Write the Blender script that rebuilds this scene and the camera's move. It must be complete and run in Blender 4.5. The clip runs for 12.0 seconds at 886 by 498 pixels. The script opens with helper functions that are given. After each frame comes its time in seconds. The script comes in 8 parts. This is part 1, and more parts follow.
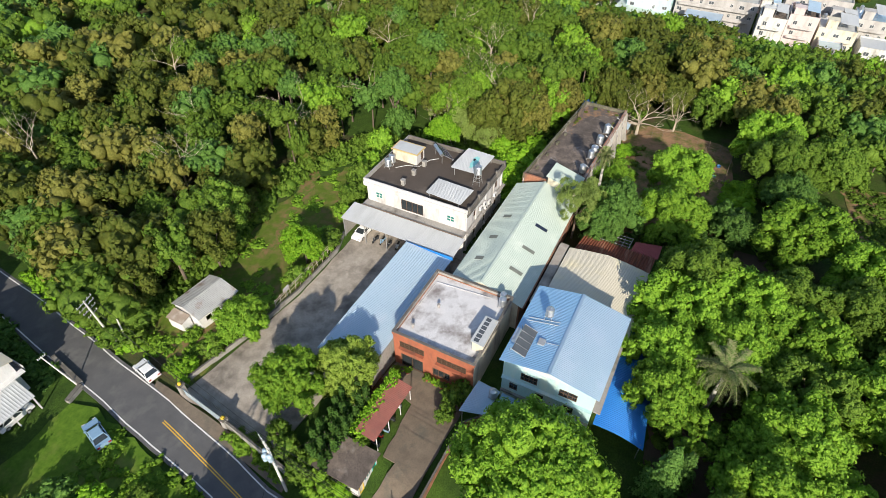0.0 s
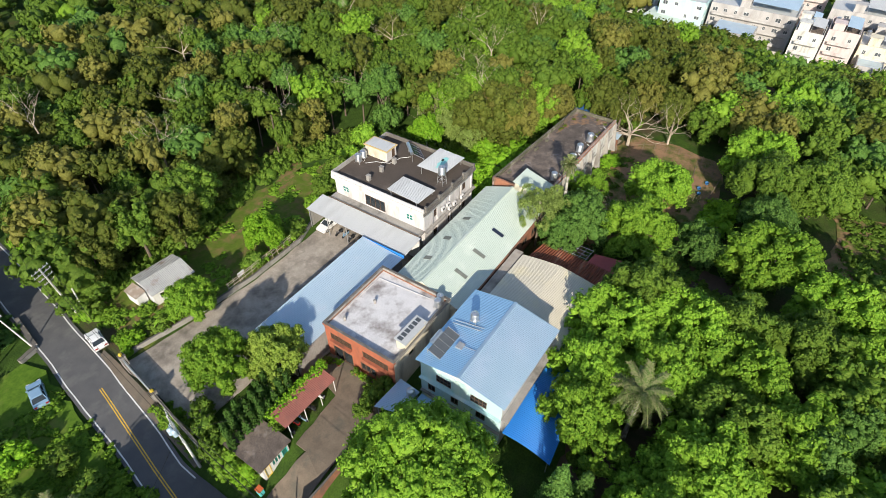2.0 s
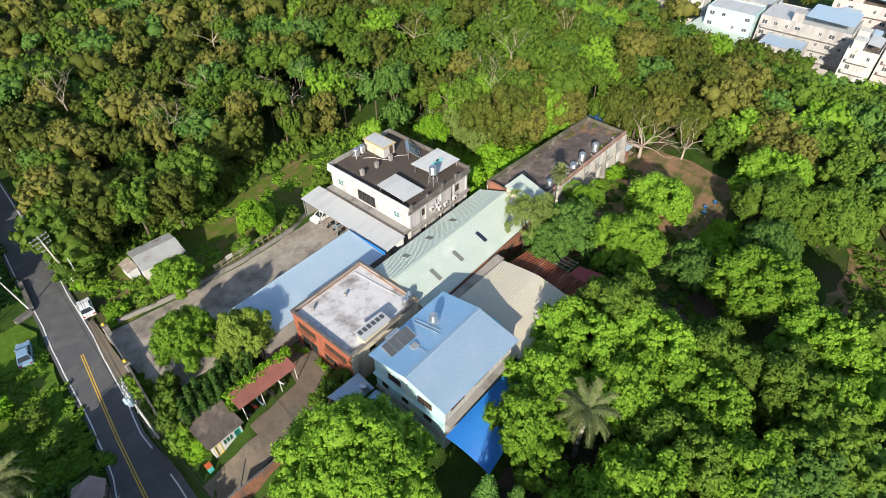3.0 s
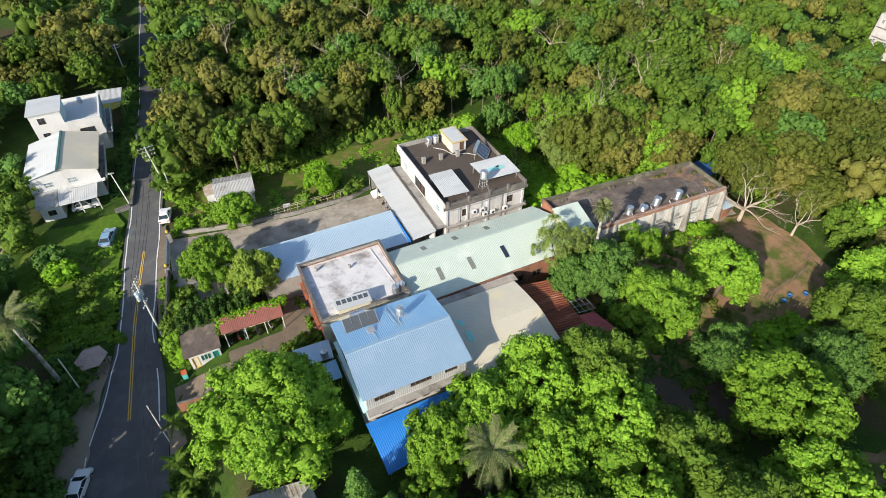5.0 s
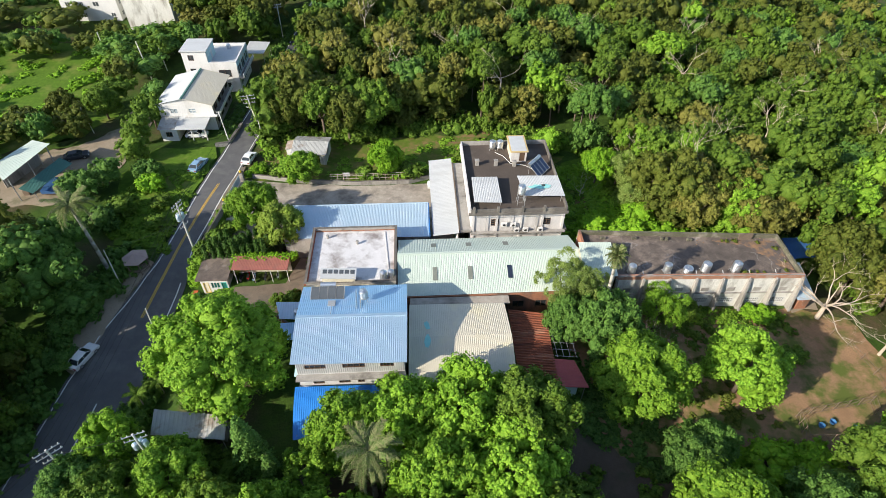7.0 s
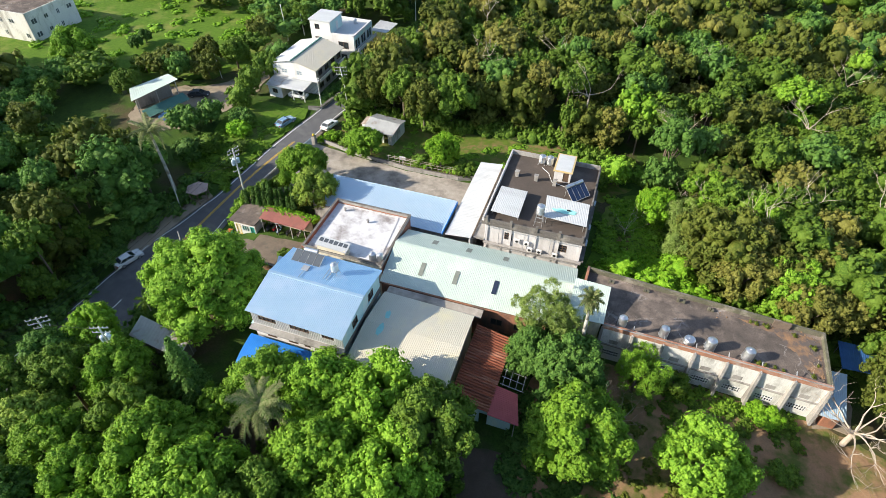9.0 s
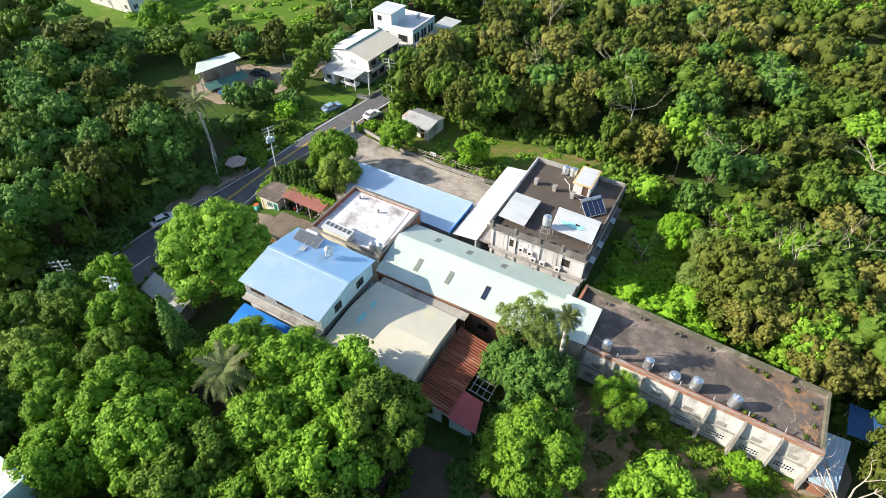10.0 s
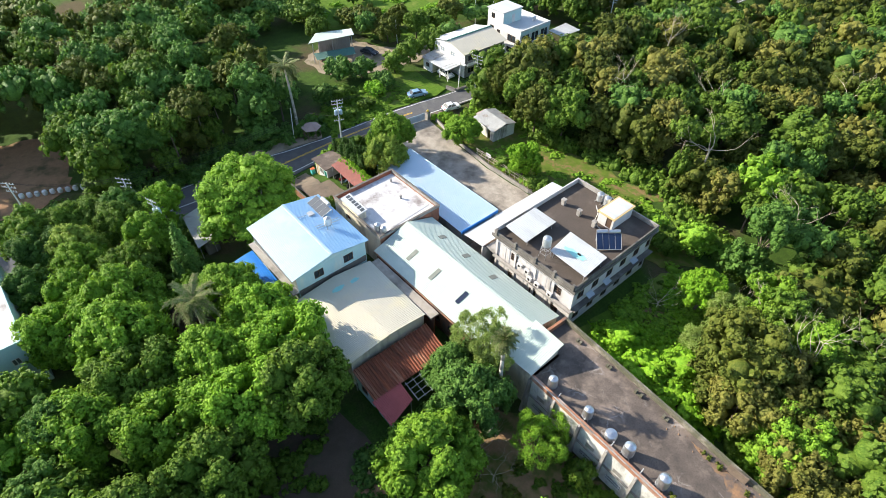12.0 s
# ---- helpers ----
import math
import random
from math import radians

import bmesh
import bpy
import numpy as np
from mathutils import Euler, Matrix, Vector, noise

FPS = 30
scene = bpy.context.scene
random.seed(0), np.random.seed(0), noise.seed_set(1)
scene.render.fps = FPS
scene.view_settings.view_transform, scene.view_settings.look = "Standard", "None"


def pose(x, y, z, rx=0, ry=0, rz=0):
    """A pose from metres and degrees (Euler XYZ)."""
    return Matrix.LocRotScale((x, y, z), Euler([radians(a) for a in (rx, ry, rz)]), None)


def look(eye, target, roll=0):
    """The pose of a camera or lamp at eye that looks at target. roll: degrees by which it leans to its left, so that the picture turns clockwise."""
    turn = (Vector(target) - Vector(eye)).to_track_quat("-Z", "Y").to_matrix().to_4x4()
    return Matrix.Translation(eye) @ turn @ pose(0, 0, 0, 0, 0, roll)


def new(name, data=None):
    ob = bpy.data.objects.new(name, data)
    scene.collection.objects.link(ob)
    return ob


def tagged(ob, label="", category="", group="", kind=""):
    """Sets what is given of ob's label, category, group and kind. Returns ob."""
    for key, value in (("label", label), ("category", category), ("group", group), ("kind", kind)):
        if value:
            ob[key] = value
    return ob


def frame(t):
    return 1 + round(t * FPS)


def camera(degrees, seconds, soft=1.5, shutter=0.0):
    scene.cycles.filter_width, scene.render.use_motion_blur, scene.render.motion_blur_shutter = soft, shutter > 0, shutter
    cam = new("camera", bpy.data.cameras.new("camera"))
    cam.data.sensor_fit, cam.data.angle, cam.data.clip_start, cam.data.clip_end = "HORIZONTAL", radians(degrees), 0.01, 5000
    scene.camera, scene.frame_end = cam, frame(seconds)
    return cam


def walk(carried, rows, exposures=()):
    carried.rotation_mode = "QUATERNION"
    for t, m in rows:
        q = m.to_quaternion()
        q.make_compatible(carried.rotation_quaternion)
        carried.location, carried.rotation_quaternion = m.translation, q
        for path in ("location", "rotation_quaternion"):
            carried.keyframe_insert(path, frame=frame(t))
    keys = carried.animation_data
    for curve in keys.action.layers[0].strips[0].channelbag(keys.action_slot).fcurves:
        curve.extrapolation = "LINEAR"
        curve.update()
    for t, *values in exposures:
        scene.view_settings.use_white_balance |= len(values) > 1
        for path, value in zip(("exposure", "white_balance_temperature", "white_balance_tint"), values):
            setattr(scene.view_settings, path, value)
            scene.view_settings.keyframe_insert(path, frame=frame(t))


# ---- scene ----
cam = camera(77.0, 12.0, 0.7)
METRES, EYE, TILT, LEAN, TURN = 120.0, 61.3, -43.0, 0.0, -62.7
ROWS = [
    (0.0, 0.0, 0.0, 0.0, 0.0, 0.0, -0.0),
    (0.5, 0.02, -0.0001, -0.0005, 0.07, -0.03, -0.0),
    (1.0, 0.0465, 0.0001, -0.0003, 0.9, -0.06, -0.78),
    (1.5, 0.0795, 0.001, 0.0004, 2.82, -0.05, -2.52),
    (2.0, 0.1163, 0.0034, 0.0028, 4.79, -0.14, -4.33),
    (2.5, 0.1558, 0.0076, 0.0068, 6.87, -0.34, -6.24),
    (4.5, 0.3204, 0.0515, 0.0469, 22.92, -4.04, -20.11),
    (5.0, 0.3569, 0.071, 0.0646, 28.43, -6.15, -24.32),
    (5.5, 0.3911, 0.0938, 0.0857, 34.15, -8.73, -28.06),
    (6.0, 0.4221, 0.1194, 0.1091, 39.73, -11.52, -31.25),
    (6.5, 0.4495, 0.1469, 0.1337, 45.3, -14.54, -34.07),
    (7.0, 0.4735, 0.1761, 0.1593, 51.08, -17.87, -36.53),
    (9.0, 0.5309, 0.3021, 0.2752, 77.92, -35.33, -43.01),
    (9.5, 0.5352, 0.3345, 0.3058, 85.37, -40.52, -43.56),
    (10.0, 0.5363, 0.3664, 0.3363, 92.71, -45.63, -43.63),
    (10.5, 0.5339, 0.3957, 0.3639, 99.31, -50.22, -43.25),
    (11.0, 0.5279, 0.4265, 0.3933, 106.12, -54.88, -42.42),
    (11.5, 0.5183, 0.4562, 0.4221, 112.67, -59.28, -41.25),
    (12.0, 0.5053, 0.4853, 0.4508, 119.0, -63.42, -39.69),
]
walk(cam, [(t, pose(0, 0, EYE, TILT, LEAN, TURN) @ pose(METRES * x, METRES * y, METRES * z, 90 + pitch, roll, yaw)) for t, x, y, z, yaw, pitch, roll in ROWS],
     [(0.0, 0.36), (2.5, 0.37), (5.5, 0.51), (7.0, 0.6), (9.5, 0.89), (12.0, 1.08)])


# ---- world, sun, exposure ----
SUN_AZ, SUN_EL = -152.0, 26.0
world = bpy.data.worlds.new("sky")
scene.world = world
world.use_nodes = True
wn = world.node_tree
sky = wn.nodes.new("ShaderNodeTexSky")
sky.sky_type = "NISHITA"
sky.sun_disc = False
sky.sun_elevation = radians(SUN_EL)
sky.sun_rotation = radians(90.0 - SUN_AZ)
sky.altitude = 100
wn.links.new(sky.outputs["Color"], wn.nodes["Background"].inputs["Color"])
wn.nodes["Background"].inputs["Strength"].default_value = 0.15
sun = new("sun", bpy.data.lights.new("sun", "SUN"))
sun.data.energy = 5.0
sun.data.angle = radians(0.5)
sun.data.color = (1.0, 0.92, 0.78)
sdir = Vector((math.cos(radians(SUN_AZ)) * math.cos(radians(SUN_EL)), math.sin(radians(SUN_AZ)) * math.cos(radians(SUN_EL)), math.sin(radians(SUN_EL))))
sun.matrix_world = look(sdir * 200, (0, 0, 0))


# ---- materials ----
def nodes_of(name):
    m = bpy.data.materials.new(name)
    m.use_nodes = True
    return m, m.node_tree.nodes, m.node_tree.links, m.node_tree.nodes["Principled BSDF"]


def noise_node(nt, scale, detail=4.0, rough=0.6, vec=None, stretch=None):
    n = nt.nodes.new("ShaderNodeTexNoise")
    n.inputs["Scale"].default_value = scale
    n.inputs["Detail"].default_value = detail
    n.inputs["Roughness"].default_value = rough
    tc = nt.nodes.new("ShaderNodeTexCoord")
    src = tc.outputs["Object"]
    if stretch:
        mp = nt.nodes.new("ShaderNodeMapping")
        mp.inputs["Scale"].default_value = stretch
        nt.links.new(src, mp.inputs["Vector"])
        src = mp.outputs["Vector"]
    nt.links.new(src, n.inputs["Vector"])
    return n


def ramp(nt, src, lo, hi):
    r = nt.nodes.new("ShaderNodeMapRange")
    r.inputs["From Min"].default_value = lo
    r.inputs["From Max"].default_value = hi
    nt.links.new(src, r.inputs["Value"])
    return r.outputs["Result"]


def mix(nt, fac, a, b):
    m = nt.nodes.new("ShaderNodeMix")
    m.data_type = "RGBA"
    for sock, v in ((m.inputs["Factor"], fac), (m.inputs["A"], a), (m.inputs["B"], b)):
        if isinstance(v, (tuple, list)):
            sock.default_value = (*v, 1)
        elif isinstance(v, (int, float)):
            sock.default_value = v
        else:
            nt.links.new(v, sock)
    return m.outputs["Result"]


def mat(name, c1, c2=None, scale=1.2, rough=0.75, metal=0.0, bump=0.15, grain=14.0, stain=None, stain_scale=0.35, stain_lo=0.52, stain_hi=0.68, stretch=None, spec=0.3, veins=None, vein_scale=0.5, coat=0.0):
    """Two colours mixed by fine grain, stains at a larger scale, and a fine bump."""
    m, nd, lk, bs = nodes_of(name)
    nt = m.node_tree
    c2 = c2 or tuple(v * 0.78 for v in c1)
    fine = noise_node(nt, grain, 5, 0.65, stretch=stretch)
    mid = noise_node(nt, scale, 4, 0.6, stretch=stretch)
    col = mix(nt, ramp(nt, mid.outputs["Fac"], 0.3, 0.7), c1, c2)
    dark = mix(nt, 0.75, col, tuple(v * 0.8 for v in c2))
    col = mix(nt, ramp(nt, fine.outputs["Fac"], 0.45, 0.75), col, dark)
    if stain:
        st = noise_node(nt, stain_scale, 6, 0.62, stretch=stretch)
        col = mix(nt, ramp(nt, st.outputs["Fac"], stain_lo, stain_hi), col, stain)
    if veins:
        wob = noise_node(nt, 0.7, 5, 0.65)
        at = nd.new("ShaderNodeNewGeometry")
        sh = nd.new("ShaderNodeVectorMath")
        sh.operation = "MULTIPLY_ADD"
        sh.inputs[1].default_value = (2.4, 2.4, 0.0)
        lk.new(wob.outputs["Color"], sh.inputs[0])
        lk.new(at.outputs["Position"], sh.inputs[2])
        vo = nd.new("ShaderNodeTexVoronoi")
        vo.feature = "DISTANCE_TO_EDGE"
        vo.inputs["Scale"].default_value = vein_scale
        lk.new(sh.outputs[0], vo.inputs["Vector"])
        fade = noise_node(nt, 0.3, 4, 0.6)
        line = nd.new("ShaderNodeMath")
        line.operation = "MULTIPLY"
        lk.new(ramp(nt, vo.outputs["Distance"], 0.05, 0.0), line.inputs[0])
        lk.new(ramp(nt, fade.outputs["Fac"], 0.5, 0.72), line.inputs[1])
        col = mix(nt, line.outputs[0], col, veins)
    lk.new(col, bs.inputs["Base Color"])
    bs.inputs["Roughness"].default_value = rough
    bs.inputs["Metallic"].default_value = metal
    bs.inputs["Specular IOR Level"].default_value = spec
    if coat:
        bs.inputs["Coat Weight"].default_value = coat
        bs.inputs["Coat Roughness"].default_value = 0.36
        bs.inputs["Coat IOR"].default_value = 1.7
    if bump:
        b = nd.new("ShaderNodeBump")
        b.inputs["Strength"].default_value = bump
        b.inputs["Distance"].default_value = 0.03
        lk.new(fine.outputs["Fac"], b.inputs["Height"])
        lk.new(b.outputs["Normal"], bs.inputs["Normal"])
    return m


def leaf_mat(name, a, b, c, scale=0.22, trans=0.3, clump=4.2):
    """Leaves: three greens, patches across the crown and a shade of its own for each leaf and each tree."""
    m, nd, lk, bs = nodes_of(name)
    nt = m.node_tree
    geo = nd.new("ShaderNodeNewGeometry")
    info = nd.new("ShaderNodeObjectInfo")
    patch = noise_node(nt, scale, 3, 0.6)
    lk.new(geo.outputs["Position"], patch.inputs["Vector"])
    col = mix(nt, ramp(nt, patch.outputs["Fac"], 0.35, 0.65), a, b)
    rnd = nd.new("ShaderNodeMath")
    rnd.operation = "POWER"
    rnd.inputs[1].default_value = 2.6
    lk.new(geo.outputs["Random Per Island"], rnd.inputs[0])
    col = mix(nt, rnd.outputs[0], col, c)
    wob = noise_node(nt, 1.6, 3, 0.7)
    lk.new(geo.outputs["Position"], wob.inputs["Vector"])
    shift = nd.new("ShaderNodeVectorMath")
    shift.operation = "MULTIPLY_ADD"
    shift.inputs[1].default_value = (0.7, 0.7, 0.7)
    lk.new(wob.outputs["Color"], shift.inputs[0])
    lk.new(geo.outputs["Position"], shift.inputs[2])
    cells = nd.new("ShaderNodeTexVoronoi")
    cells.inputs["Scale"].default_value = clump
    cells.inputs["Detail"].default_value = 1.2
    cells.inputs["Roughness"].default_value = 0.6
    lk.new(shift.outputs[0], cells.inputs["Vector"])
    tone = nd.new("ShaderNodeSeparateColor")
    lk.new(cells.outputs["Color"], tone.inputs[0])
    col = mix(nt, ramp(nt, tone.outputs[0], 0.55, 1.3), col, c)
    col = mix(nt, ramp(nt, tone.outputs[1], 0.5, 0.0), col, tuple(v * 0.6 for v in a))
    bp = nd.new("ShaderNodeBump")
    bp.invert = True
    bp.inputs["Strength"].default_value = 0.5
    bp.inputs["Distance"].default_value = 0.2
    lk.new(cells.outputs["Distance"], bp.inputs["Height"])
    lk.new(bp.outputs["Normal"], bs.inputs["Normal"])
    hsv = nd.new("ShaderNodeHueSaturation")
    lk.new(col, hsv.inputs["Color"])
    v = nd.new("ShaderNodeMapRange")
    v.inputs["To Min"].default_value = 0.82
    v.inputs["To Max"].default_value = 1.18
    lk.new(info.outputs["Random"], v.inputs["Value"])
    lk.new(v.outputs["Result"], hsv.inputs["Value"])
    lk.new(hsv.outputs["Color"], bs.inputs["Base Color"])
    bs.inputs["Roughness"].default_value = 0.55
    bs.inputs["Specular IOR Level"].default_value = 0.16
    tr = nd.new("ShaderNodeBsdfTranslucent")
    lk.new(hsv.outputs["Color"], tr.inputs["Color"])
    ms = nd.new("ShaderNodeMixShader")
    ms.inputs[0].default_value = trans
    lk.new(bs.outputs[0], ms.inputs[1])
    lk.new(tr.outputs[0], ms.inputs[2])
    lk.new(ms.outputs[0], nd["Material Output"].inputs["Surface"])
    return m


def ground_mat():
    """Earth, undergrowth and grass in patches."""
    m, nd, lk, bs = nodes_of("undergrowth_ground")
    nt = m.node_tree
    big = noise_node(nt, 0.06, 5, 0.6)
    mid = noise_node(nt, 0.5, 6, 0.7)
    fine = noise_node(nt, 5.0, 5, 0.7)
    col = mix(nt, ramp(nt, mid.outputs["Fac"], 0.35, 0.65), (0.035, 0.07, 0.014), (0.07, 0.13, 0.02))
    col = mix(nt, ramp(nt, big.outputs["Fac"], 0.5, 0.62), col, (0.10, 0.075, 0.045))
    col = mix(nt, ramp(nt, fine.outputs["Fac"], 0.4, 0.8), col, (0.025, 0.045, 0.01))
    lk.new(col, bs.inputs["Base Color"])
    bs.inputs["Roughness"].default_value = 0.95
    bs.inputs["Specular IOR Level"].default_value = 0.1
    b = nd.new("ShaderNodeBump")
    b.inputs["Strength"].default_value = 0.6
    b.inputs["Distance"].default_value = 0.15
    lk.new(fine.outputs["Fac"], b.inputs["Height"])
    lk.new(b.outputs["Normal"], bs.inputs["Normal"])
    return m


